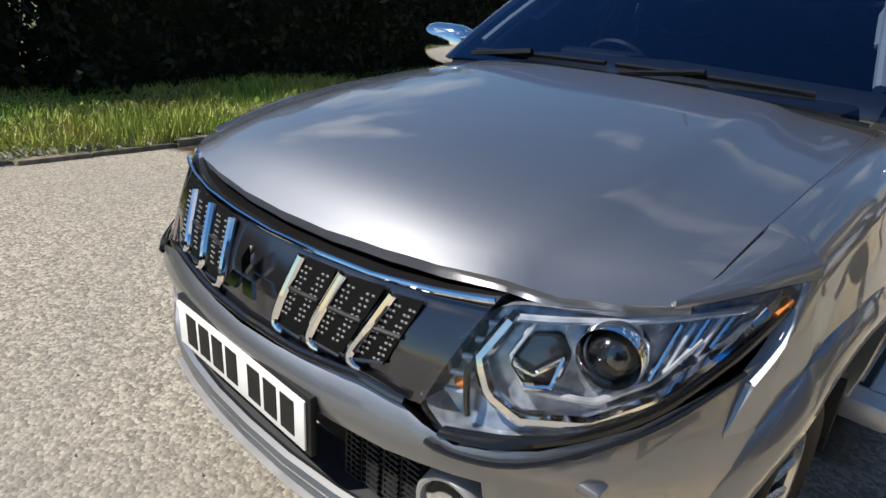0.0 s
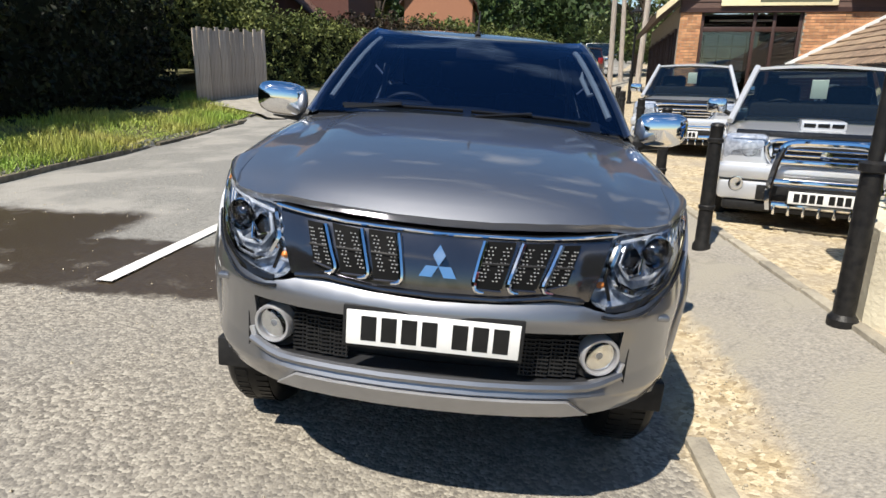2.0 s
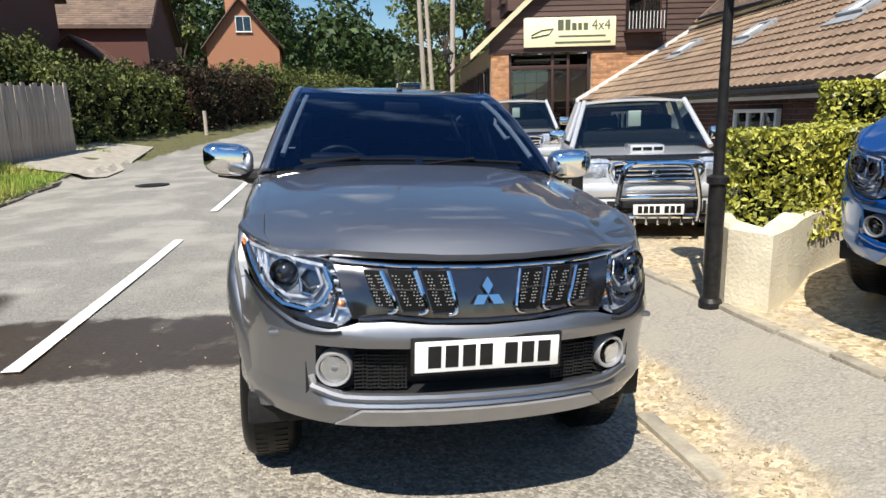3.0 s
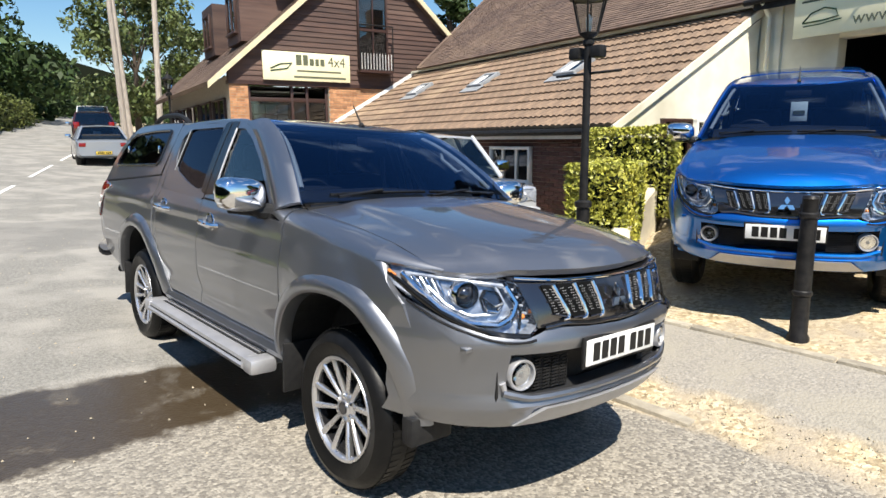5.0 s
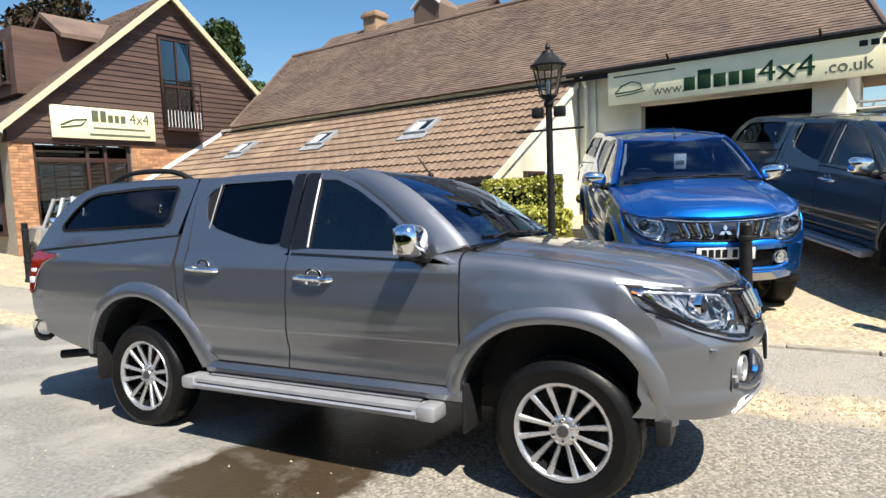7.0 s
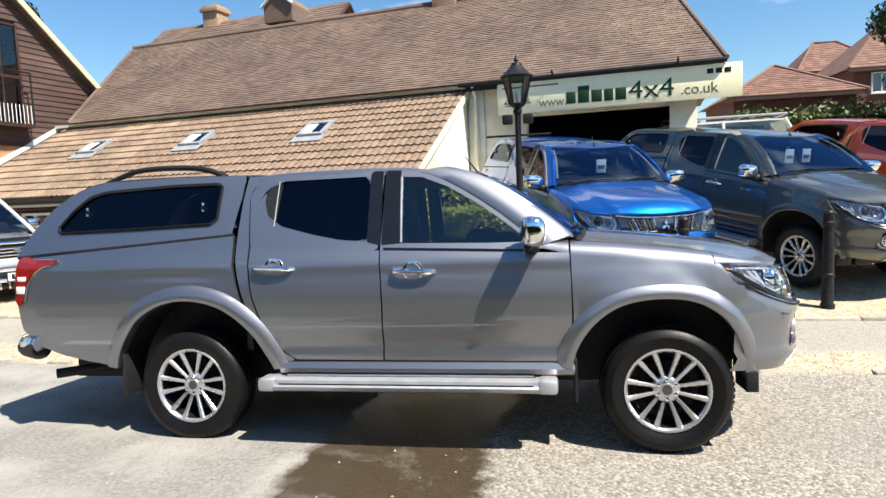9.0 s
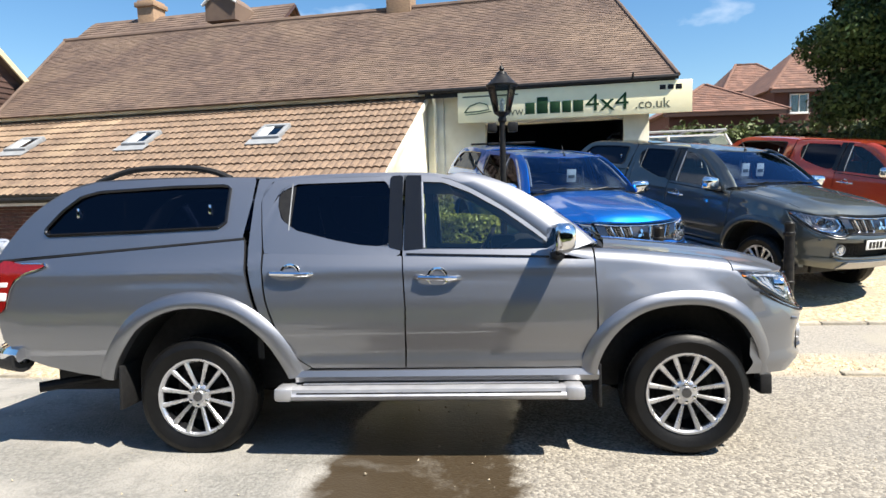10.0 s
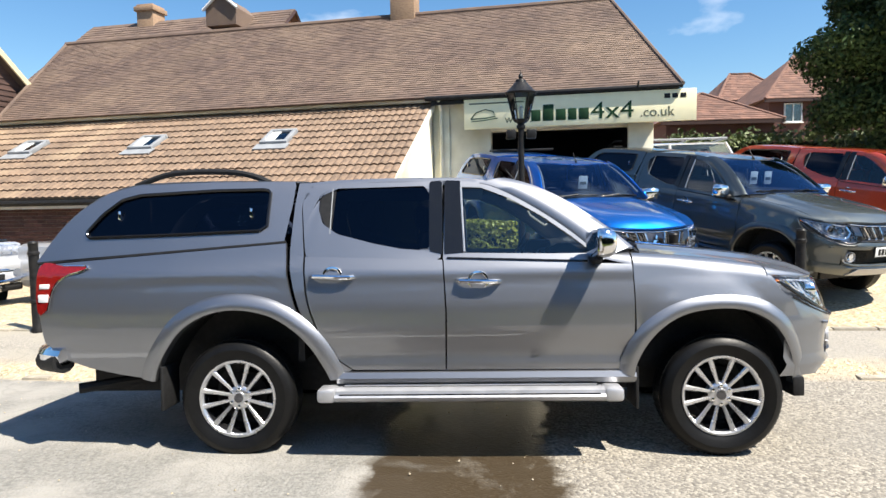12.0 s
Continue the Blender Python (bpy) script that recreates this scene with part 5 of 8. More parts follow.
def pickup(PT, m, label, group="", canopy=True, tint=None, hero=False):
    t = thing("pickup_truck", label, "pickup truck", m, group)
    tint = tint or M_TINT
    # bonnet
    us, vs_ = np.linspace(-1, 1, 41), np.linspace(0, 1, 33)
    pts = []
    for u in us:
        for v in vs_:
            ye = u * 0.755
            xf = nose_x(ye, 1.06) + 0.012
            xr = 0.375 + 0.085 * u * u
            x = xf + (xr - xf) * v
            y = u * (bonnet_edge(x) if v > 0 else 0.755)
            pts.append((x, y, bonnet_z(x, u) - 0.020 * (1 - v) ** 14))
    skin("bonnet", pts, grid_faces(41, 33), grid_rim(41, 33), lambda p: (0.01 if p[0] < -0.4 else 0, 0, -0.025), PT, t)
    part("cowl", tube([(0.405 + 0.08 * (y / 0.74) ** 2, y, 1.268 - 0.035 * (y / 0.74) ** 2) for y in np.linspace(-0.76, 0.76, 25)], 0.032, 8), M_BLACK, t)
    part("scuttle_grille", tube([(0.438 + 0.06 * (y / 0.74) ** 2, y, 1.296 - 0.035 * (y / 0.74) ** 2) for y in np.linspace(-0.74, 0.74, 25)], 0.014, 8), M_TRIM, t)
    part("engine_bay", cubes(((-0.62, -0.60, 0.5), (0.62, 0.60, 1.03))), M_BLACK, t)
    part("slam_panel", cubes(((-0.72, -0.50, 0.80), (-0.60, 0.50, 1.03))), M_BLACK, t)
    front_end(t, PT)
    # windscreen between the pillars
    pts = []
    ed, mid = resample(PILLAR, 13), resample(SCREEN_MID, 13)
    for u in np.linspace(-1, 1, 23):
        for v in range(13):
            w_ = 1 - abs(u) ** 2.2
            x, z = ed[v] * (1 - w_) + mid[v] * w_
            pts.append((x, (side_y(*ed[v]) - 0.034) * u, z))
    ws = skin("windscreen", pts, grid_faces(23, 13), grid_rim(23, 13), lambda p: (0.008, 0, -0.008), M_SCREEN, t, "tinted windscreen")
    ws.visible_shadow = False
    # roof
    zr = [(1.06, 1.716), (1.10, 1.727), (1.18, 1.742), (1.3, 1.757), (1.5, 1.772), (1.7, 1.783), (2.0, 1.790), (2.35, 1.784), (2.62, 1.762)]
    pts = []
    for u in np.linspace(-1, 1, 25):
        for v in np.linspace(0, 1, 17):
            x = 1.068 + 0.205 * abs(u) ** 2.2 * (1 - v) + (2.625 - 1.068) * v
            rib = 0.006 * sum(math.exp(-((u - c_) / 0.05) ** 2) for c_ in (-0.45, 0.0, 0.45))
            pts.append((x, 0.640 * u, interp(x, zr) - (0.026 + 0.024 * min(1, v * 4)) * abs(u) ** 3.2 + rib * math.sin(math.pi * v)))
    skin("roof", pts, grid_faces(25, 17), grid_rim(25, 17), lambda p: (0, 0, -0.02), PT, t)
    part("headliner", cubes(((1.42, -0.58, 1.69), (2.58, 0.58, 1.70))), M_LINER, t)
    part("rear_cab_wall", cubes(((2.58, -0.80, 0.6), (2.62, 0.80, 1.30)), ((2.575, -0.62, 1.62), (2.61, 0.62, 1.72))), M_BLACK, t)
    part("rear_glass", cubes(((2.588, -0.62, 1.30), (2.594, 0.62, 1.64))), tint, t)
    ant = part("roof_aerial", lathe([(0.018, 0.0), (0.016, 0.025), (0.007, 0.035), (0.004, 0.18)], 10, Matrix.Translation((1.135, 0, 1.732)) @ Matrix.Rotation(radians(38), 4, "Y")), M_BLACK, t)
    for s in (1, -1):
        sy = lambda x, z, d=0.0: (x, s * (side_y(x, z) + d), z)
        # front wing, rolled over to the bonnet's shut line
        ab = smooth_line(ARCH_F, 40)[::-1]
        low = [(-0.47, 0.86), (-0.445, 0.76)] + [tuple(p) for p in ab[3:-1]] + [(0.515, 0.56)]
        low = [(max(x, -0.47), z) for x, z in low]
        nu, nv = 44, 17
        B = resample(low, nu)
        pts = []
        for i in range(nu):
            xb, zb = B[i]
            xt = -0.43 + (0.526 + 0.43) * i / (nu - 1)
            zt = bonnet_z(xt, 1.0) - 0.085
            lamp_f = min(1.0, max(0.0, (xt + 0.345) / 0.075))
            zt = zt * lamp_f + (1 - lamp_f) * interp(xt, [(-0.43, 0.945), (-0.36, 1.005), (-0.29, 1.065)])
            for j in range(nv):
                if j < 12:
                    v = j / 11
                    x, z = xb + (xt - xb) * v, zb + (zt - zb) * v
                    fl = 0.018 * math.exp(-((z - zb) / 0.16) ** 2) if -0.42 < xb < 0.5 else 0
                    pts.append((x, s * (side_y(x, z) + fl), z))
                else:
                    v = (j - 11) / 5
                    y0, y1 = side_y(xt, zt), bonnet_edge(xt) + 0.006
                    z1 = bonnet_z(xt, 1.0) - 0.004
                    y1, z1 = y0 + (y1 - y0) * lamp_f, zt + (z1 - zt) * lamp_f + 0.001
                    pts.append((xt, s * (y1 + (y0 - y1) * math.cos(v * math.pi / 2)), zt + (z1 - zt) * math.sin(v * math.pi / 2)))
        skin("front_wing", pts, grid_faces(nu, nv), grid_rim(nu, nv), lambda p: (0, -s * 0.03, 0), PT, t)
        # tip of the wing over the lamp's tail
        pts = []
        inn = [(x, bonnet_edge(x) + 0.004, bonnet_z(x, 1.0) - 0.004) for x in np.linspace(-0.545, -0.265, 12)]
        outr = smooth_line([(nose_x(0.74, 1.078) - 0.004, 0.74, 1.081), (nose_x(0.80, 1.09) - 0.004, 0.80, 1.093), (nose_x(0.85, 1.098) - 0.006, 0.852, 1.103), (-0.268, 0.872, 1.104)], 12)
        for p, q_ in zip(inn, outr):
            for v in np.linspace(0, 1, 6):
                c_, s_ = math.cos(v * math.pi / 2), math.sin(v * math.pi / 2)
                pts.append((p[0] + (q_[0] - p[0]) * (1 - s_), s * (p[1] + (q_[1] - p[1]) * c_), q_[2] + (p[2] - q_[2]) * s_))
        skin("wing_tip", pts, grid_faces(12, 6), grid_rim(12, 6), lambda p: (0.004, -s * 0.01, -0.012), PT, t)
        # wing top behind, up to the screen pillar
        pts = []
        for xt in np.linspace(0.537, 0.70, 9):
            z0 = 1.176 + (xt - 0.537) * 0.26
            z1 = bonnet_z(xt, 1.0) + 0.02 * max(0.0, (xt - 0.6) / 0.24)
            y0, y1 = side_y(xt, z0), bonnet_edge(xt) + 0.006
            for v in np.linspace(0, 1, 6):
                pts.append((xt, s * (y1 + (y0 - y1) * math.cos(v * math.pi / 2)), z0 + (z1 - z0) * math.sin(v * math.pi / 2)))
        skin("pillar_foot", pts, grid_faces(9, 6), grid_rim(9, 6), lambda p: (0, -s * 0.03, 0), PT, t)
        # doors
        fx0, fx1 = 0.535, 1.672
        bel = lambda x: BELT_F[1] + (BELT_B[1] - BELT_F[1]) * (x - BELT_F[0]) / (BELT_B[0] - BELT_F[0])
        crease = lambda x, z: 0.011 * math.exp(-((z - 1.14) / 0.028) ** 2) - 0.016 * math.exp(-((z - 0.65) / 0.06) ** 2) + 0.006 * math.exp(-((z - 0.57) / 0.03) ** 2)
        gs = coons([(fx0, bel(fx0)), (fx1 + 0.01, bel(fx1))], [(0.60, 0.545), (fx1, 0.548)], smooth_line([(0.60, 0.545), (0.545, 0.64), (0.53, 0.80), (0.53, 1.0), (fx0, bel(fx0))], 20), [(fx1, 0.548), (fx1 - 0.008, 0.9), (fx1 + 0.01, bel(fx1))], 30, 24)
        d1 = side_panel("front_door", gs, 30, 24, s, PT, t, bulge=crease)
        gs = coons([(1.69, bel(1.69)), (2.555, bel(2.555))], [(1.682, 0.548), (2.25, 0.552)], [(1.682, 0.548), (1.674, 0.9), (1.69, bel(1.69))], smooth_line([(2.25, 0.552), (2.36, 0.63), (2.455, 0.78), (2.525, 0.98), (2.548, 1.15), (2.555, bel(2.555))], 24), 28, 24)
        d2 = side_panel("rear_door", gs, 28, 24, s, PT, t, bulge=crease)
        gs = coons([(2.567, bel(2.567)), (2.655, 1.30)], [(2.262, 0.552), (2.37, 0.50)], smooth_line([(2.262, 0.552), (2.372, 0.63), (2.467, 0.78), (2.537, 0.98), (2.560, 1.15), (2.567, bel(2.567))], 24), smooth_line([(2.37, 0.50), (2.40, 0.56), (2.49, 0.72), (2.59, 0.96), (2.64, 1.15), (2.655, 1.30)], 24), 6, 24)
        side_panel("cab_corner", gs, 6, 24, s, PT, t)
        part("sill", tube([(0.52, s * 0.845, 0.50), (2.36, s * 0.845, 0.50)], 0.048, 8), PT, t)
        # upper door frames and glass
        top_f = [(1.685, bel(1.685)), (1.672, 1.742), (1.45, 1.742), (1.36, 1.722), (1.22, 1.655), (1.02, 1.53), (0.84, 1.395), (0.64, 1.225), (0.80, bel(0.8)), (1.2, bel(1.2))]
        ring_panel("door_frame", top_f, FWIN, 72, lambda x, z: sy(x, z), s, PT, d1)
        top_r = [(2.56, 1.30), (2.60, 1.60), (2.58, 1.70), (2.50, 1.742), (1.688, 1.742), (1.70, bel(1.70)), (1.9, bel(1.9)), (2.2, bel(2.2)), (2.55, bel(2.55))]
        ring_panel("door_frame", top_r, RWIN, 72, lambda x, z: sy(x, z), s, PT, d2)
        gs = coons([(2.605, 1.742), (2.635, 1.742)], [(2.565, 1.262), (2.655, 1.30)], [(2.565, 1.262), (2.605, 1.60), (2.52, 1.742)], [(2.655, 1.30), (2.648, 1.6), (2.635, 1.742)], 5, 14)
        side_panel("cab_pillar", gs, 5, 14, s, PT, t)
        part("roof_rail", tube([(x, s * (side_y(x, z) - 0.022), z) for x, z in smooth_line([(1.47, 1.722), (1.6, 1.735), (2.0, 1.742), (2.4, 1.735), (2.61, 1.715)], 24)], 0.022, 8), PT, t)
        # windscreen pillar between the screen's edge and the door
        pts = []
        for (xa, za), (xb, zb) in zip(resample(PILLAR, 18), resample(DOOR_LINE, 18)):
            ya, yb = side_y(xa, za) - 0.040, side_y(xb + 0.02, zb - 0.024) + 0.003
            for f, up in ((0.0, -0.002), (0.06, 0.008), (0.30, 0.013), (0.65, 0.010), (1.0, 0.0)):
                pts.append((xa + (xb + 0.02 - xa) * f - 0.3 * up, s * (ya + (yb - ya) * math.sin(f * math.pi / 2) + 0.3 * up), za + (zb - 0.024 - za) * f + up))
        skin("screen_pillar", pts, grid_faces(18, 5), grid_rim(18, 5), lambda p: (0.01, -s * 0.01, -0.012), PT, t)
        fw = skin("door_glass", *rings(resample(FWIN + [FWIN[0]], 61)[:-1], lambda x, z: sy(x, z, -0.012), 6), lambda p: (0, -s * 0.004, 0), M_GLASS, d1)
        rw = skin("door_glass", *rings(resample(RWIN + [RWIN[0]], 61)[:-1], lambda x, z: sy(x, z, -0.012), 6), lambda p: (0, -s * 0.004, 0), tint, d2)
        for g_, lim, nm in ((d1, [(1.56, 1.272), (1.575, 1.735), (1.675, 1.74), (1.678, 1.262)], "door_post"), (d2, [(1.688, 1.262), (1.692, 1.74), (1.775, 1.735), (1.772, 1.285)], "door_post")):
            o_ = resample(lim + [lim[0]], 41)[:-1]
            skin(nm, *rings(o_, lambda x, z: sy(x, z, 0.004), 3), lambda p: (0, -s * 0.01, 0), M_TRIM, g_, "black door post")
        o_ = resample([(2.40, 1.42), (2.385, 1.70), (2.43, 1.698), (2.485, 1.655), (2.485, 1.55), (2.455, 1.475), (2.40, 1.42)], 31)[:-1]
        skin("quarter_panel", *rings(o_, lambda x, z: sy(x, z, -0.006), 3), lambda p: (0, -s * 0.004, 0), M_BLACK, d2)
        part("window_divider", tube([sy(2.408, z, -0.002) for z in np.linspace(1.40, 1.70, 8)], 0.004, 6), M_LEAD, d2)
        part("window_channel", tube([sy(1.553 + 0.018 * (z - 1.275) / 0.415, z, 0.0) for z in np.linspace(1.275, 1.69, 10)], 0.007, 6), M_SATIN, d1, "pale window channel")
        part("belt_strip", tube([sy(x, bel(x) + 0.012, 0.003) for x in np.linspace(0.80, 1.66, 16)], 0.007, 6), M_TRIM, d1)
        # handles with cups
        for dr, xh, zh in ((d1, 1.47, 1.095), (d2, 2.375, 1.135)):
            h = part("door_handle", tube([sy(xh + dx, zh + dz, dd) for dx, dz, dd in ((0.13, 0.005, 0.0), (0.11, 0.004, 0.032), (0.05, 0.002, 0.042), (-0.05, -0.002, 0.042), (-0.11, -0.004, 0.032), (-0.13, -0.005, 0.0))], 0.016, 10), M_CHROME, dr, "chrome handle")
            qh = Matrix.Translation(sy(xh, zh, -0.002)) @ Matrix.Rotation(radians(-90 * s), 4, "X")
            part("handle_cup", lathe([(0.066, -0.004), (0.064, 0.008), (0.052, 0.010), (0.040, 0.001), (0.0005, -0.002)], 26, qh), M_CHROME, h)
        # mirror
        mq = Matrix.Translation((0.760, s * 1.005, 1.315)) @ Matrix.Rotation(radians(8 * s), 4, "Z")
        bm = bmesh.new()
        bmesh.ops.create_uvsphere(bm, u_segments=24, v_segments=16, radius=1.0)
        for v in bm.verts:
            x, y, z = v.co
            f = lambda a: math.copysign(abs(a) ** 0.62, a)
            v.co = mq @ Vector((f(x) * 0.090 * (1 if x < 0 else 0.46), f(y) * 0.132, f(z) * 0.088 + 0.012 * y * s))
        mir = part("door_mirror", bm, M_CHROME, t, "chrome mirror cap")
        bm = bmesh.new()
        box(bm, (0.020, -0.106, -0.070), (0.044, 0.106, 0.070), 0.012, mq)
        part("mirror_glass", bm, M_CHROME, mir)
        part("mirror_arm", tube([(0.74, s * 0.80, 1.225), (0.755, s * 0.90, 1.225), (0.763, s * 0.97, 1.26)], [0.05, 0.04, 0.03], 10), M_BLACK, mir)
        part("mirror_base", tube([(0.74, s * 0.86, 1.215), (0.765, s * 0.93, 1.23), (0.765, s * 1.06, 1.24)], [0.035, 0.030, 0.022], 8), M_BLACK, mir)
        # arch lips
        for nm, arch, ext in (("arch_flare", ARCH_F, 0.095), ("arch_flare", ARCH_R, 0.10)):
            a_ = smooth_line(arch, 40)
            c0 = np.array([a_[:, 0].mean(), 0.40])
            pts = []
            for i, p in enumerate(a_):
                d_ = (p - c0) / np.linalg.norm(p - c0)
                for ex, dd in ((-0.004, -0.02), (0.0, 0.030), (0.012, 0.037), (0.045, 0.033), (ext * 0.8, 0.018), (ext, 0.002)):
                    q_ = p + d_ * ex
                    yy = side_y(q_[0], max(q_[1], 0.45))
                    pts.append((q_[0], s * (yy + dd), q_[1]))
            skin(nm, pts, grid_faces(40, 6), grid_rim(40, 6), lambda p: (0, -s * 0.02, 0), PT, t)
            bm = bmesh.new()
            vr = [[bm.verts.new((p[0], s * y_, p[1])) for y_ in (0.58, 0.88 * interp(p[0], PLAN))] for p in a_]
            for p, q_ in zip(vr, vr[1:]):
                bm.faces.new((p[0], p[1], q_[1], q_[0]))
            part("arch_liner", bm, M_BLACK, t)
        # tub side
        tb = smooth_line(ARCH_R, 36)
        low = [(2.385, 0.495)] + [tuple(p) for p in tb[1:-1]] + [(3.56, 0.50), (3.75, 0.53), (3.95, 0.575), (4.12, 0.64), (4.24, 0.75)]
        gs = coons([(2.685, 1.348), (4.30, 1.236)], low, smooth_line([(2.385, 0.495), (2.43, 0.58), (2.52, 0.74), (2.615, 0.96), (2.665, 1.15), (2.685, 1.348)], 24), [(4.24, 0.75), (4.275, 0.95), (4.30, 1.236)], 56, 20)
        tub = side_panel("tub_side", gs, 56, 20, s, PT, t, bulge=lambda x, z: 0.011 * math.exp(-((z - 1.15) / 0.03) ** 2))
        # tail lamp
        tl = smooth_line([(4.285, 1.232), (4.12, 1.228), (3.96, 1.222), (3.98, 1.20), (4.09, 1.175), (4.17, 1.11), (4.20, 0.98), (4.215, 0.945), (4.27, 0.94)], 36, True)[:-1]
        lamp = skin("tail_lamp", *rings(tl, lambda x, z: sy(x, z, 0.012), 4), lambda p: (0, -s * 0.03, 0), M_RED, t, "red and clear tail lamp")
        for z0, z1, mm in ((1.085, 1.115, M_PLATE), (1.0, 1.05, M_PLATE)):
            part("clear_band", cubes(((4.20, s * (side_y(4.23, z0) - 0.01), z0), (4.265, s * (side_y(4.23, z0) + 0.016), z1)), bevel=0.004), mm, lamp)
        part("chrome_edge", tube([sy(x, z, 0.012) for x, z in smooth_line([(4.12, 1.233), (3.955, 1.226), (3.99, 1.195), (4.09, 1.165), (4.17, 1.09), (4.20, 0.95)], 20)], 0.006, 6), M_CHROME, lamp)
        # side step
        st = part("side_step", cubes(((0.66, s * 0.80, 0.405), (2.42, s * 0.93, 0.448)), bevel=0.012), M_LEAD, t, "satin silver side step with ribbed treads")
        pf = [(0.925, 0.380), (0.985, 0.378), (1.012, 0.392), (1.020, 0.412), (1.006, 0.424), (1.004, 0.430), (1.000, 0.448), (0.975, 0.458), (0.925, 0.456)]
        part("step_edge", prism(pf, 1.62, Matrix(((0, 0, 1, 0.73), (s, 0, 0, 0), (0, 1, 0, 0), (0, 0, 0, 1)))), M_SATIN, st)
        part("groove", cubes(((0.76, s * 0.998, 0.424), (2.32, s * 1.0085, 0.431))), M_BLACK, st)
        for x0, x1 in ((0.62, 0.735), (2.345, 2.46)):
            part("end_cap", cubes(((x0, s * 0.86, 0.376), (x1, s * 1.014, 0.460)), bevel=0.022), M_SATIN, st)
        part("tread", cubes(((0.75, s * 0.83, 0.448), (2.32, s * 0.92, 0.454)), bevel=0.003), M_BLACK, st)
        for yy in (0.848, 0.872, 0.896):
            part("rib", tube([(0.76, s * yy, 0.456), (2.31, s * yy, 0.456)], 0.005, 5), M_SATIN, st)
        for xx in (0.9, 1.55, 2.15):
            part("step_bracket", tube([(xx, s * 0.60, 0.46), (xx, s * 0.86, 0.40)], 0.022, 6), M_BLACK, st)
        # mud flaps, axles and wheels
        part("mud_flap", cubes(((0.505, s * 0.66, 0.30), (0.525, s * 0.885, 0.56)), bevel=0.006), M_BLACK, t)
        part("mud_flap", cubes(((3.47, s * 0.66, 0.30), (3.49, s * 0.88, 0.58)), bevel=0.006), M_BLACK, t)
        part("air_deflector", cubes(((-0.50, s * 0.62, 0.36), (-0.43, s * 0.84, 0.48)), bevel=0.01), M_BLACK, t)
        for xw in (0.0, 3.0):
            wheel(t, xw, s * 0.765, s)
        # canopy side
        if canopy:
            co = [(2.70, 1.362), (2.665, 1.60), (2.655, 1.755), (3.2, 1.765), (3.74, 1.755), (3.93, 1.70), (4.08, 1.60), (4.20, 1.47), (4.33, 1.255)]
            ob = ring_panel("canopy_side", co, CWIN, 96, lambda x, z: sy(x, z, -0.004), s, PT, t)
            cg = skin("canopy_glass", *rings(resample(CWIN + [CWIN[0]], 71)[:-1], lambda x, z: sy(x, z, -0.010), 5), lambda p: (0, -s * 0.004, 0), tint, ob)
            part("glass_seal", tube([sy(x, z, 0.0) for x, z in resample(CWIN + [CWIN[0]], 90)], 0.011, 6), M_TRIM, ob)
            for xx in (2.92, 3.80):
                part("catch", cubes(((xx, s * (side_y(xx, 1.52) - 0.02), 1.52), (xx + 0.018, s * (side_y(xx, 1.52) + 0.006), 1.58)), bevel=0.004), M_CHROME, ob)
            if hero:
                part("roof_bar", tube([(x, s * 0.50, z) for x, z in smooth_line([(2.88, 1.765), (3.00, 1.815), (3.15, 1.842), (3.4, 1.85), (3.58, 1.838), (3.70, 1.805), (3.82, 1.762)], 24)], 0.02, 8), M_BLACK, t)
            part("canopy_seam", tube([sy(x, z, -0.012) for x, z in ((2.69, 1.355), (3.5, 1.30), (4.32, 1.246))], 0.012, 6), M_BLACK, t)
    # flanks inside, floor and chassis
    part("tub_floor", cubes(((2.66, -0.58, 0.70), (4.24, 0.58, 1.16))), M_BLACK, t)
    part("underbody", cubes(((-0.45, -0.50, 0.34), (4.15, 0.50, 0.74)), ((0.56, -0.82, 0.46), (2.32, 0.82, 0.60))), M_BLACK, t)
    part("axle", tube([(3.0, -0.66, 0.372), (3.0, 0.66, 0.372)], 0.05, 8, tube([(0.0, -0.66, 0.372), (0.0, 0.66, 0.372)], 0.04, 8)), M_BLACK, t)
    part("tailgate", cubes(((4.24, -0.80, 0.72), (4.30, 0.80, 1.24)), bevel=0.015), PT, t)
    rb = part("rear_bumper", tube([(4.12, -0.87, 0.62), (4.27, -0.80, 0.62), (4.34, -0.5, 0.62), (4.36, 0, 0.62), (4.34, 0.5, 0.62), (4.27, 0.80, 0.62), (4.12, 0.87, 0.62)], 0.075, 12), M_BLACK, t)
    for s in (1, -1):
        part("bumper_cap", tube([(4.10, s * 0.878, 0.655), (4.24, s * 0.835, 0.66), (4.33, s * 0.72, 0.66)], 0.058, 10), M_CHROME, rb)
    part("tow_bar", tube([(4.1, 0.0, 0.46), (4.38, 0.0, 0.44), (4.42, 0.0, 0.50)], 0.025, 8, tube([(3.95, -0.5, 0.48), (3.95, 0.5, 0.48)], 0.035, 8)), M_BLACK, t)
    part("exhaust", tube([(3.6, 0.45, 0.45), (3.95, 0.66, 0.43), (4.10, 0.76, 0.42)], 0.035, 10), M_BLACK, t)
    if canopy:
        pts = []
        cx_ = [(2.655, 1.757), (3.2, 1.772), (3.72, 1.762), (3.93, 1.705), (4.08, 1.605), (4.20, 1.475), (4.33, 1.26)]
        cl = smooth_line(cx_, 26)
        for u in np.linspace(-1, 1, 17):
            for x, z in cl:
                hw = side_y(x, z) - 0.006
                pts.append((x, hw * u, z + 0.028 * (1 - abs(u) ** 2.6) * (1 if x < 3.9 else max(0.2, 1 - (x - 3.9) * 2))))
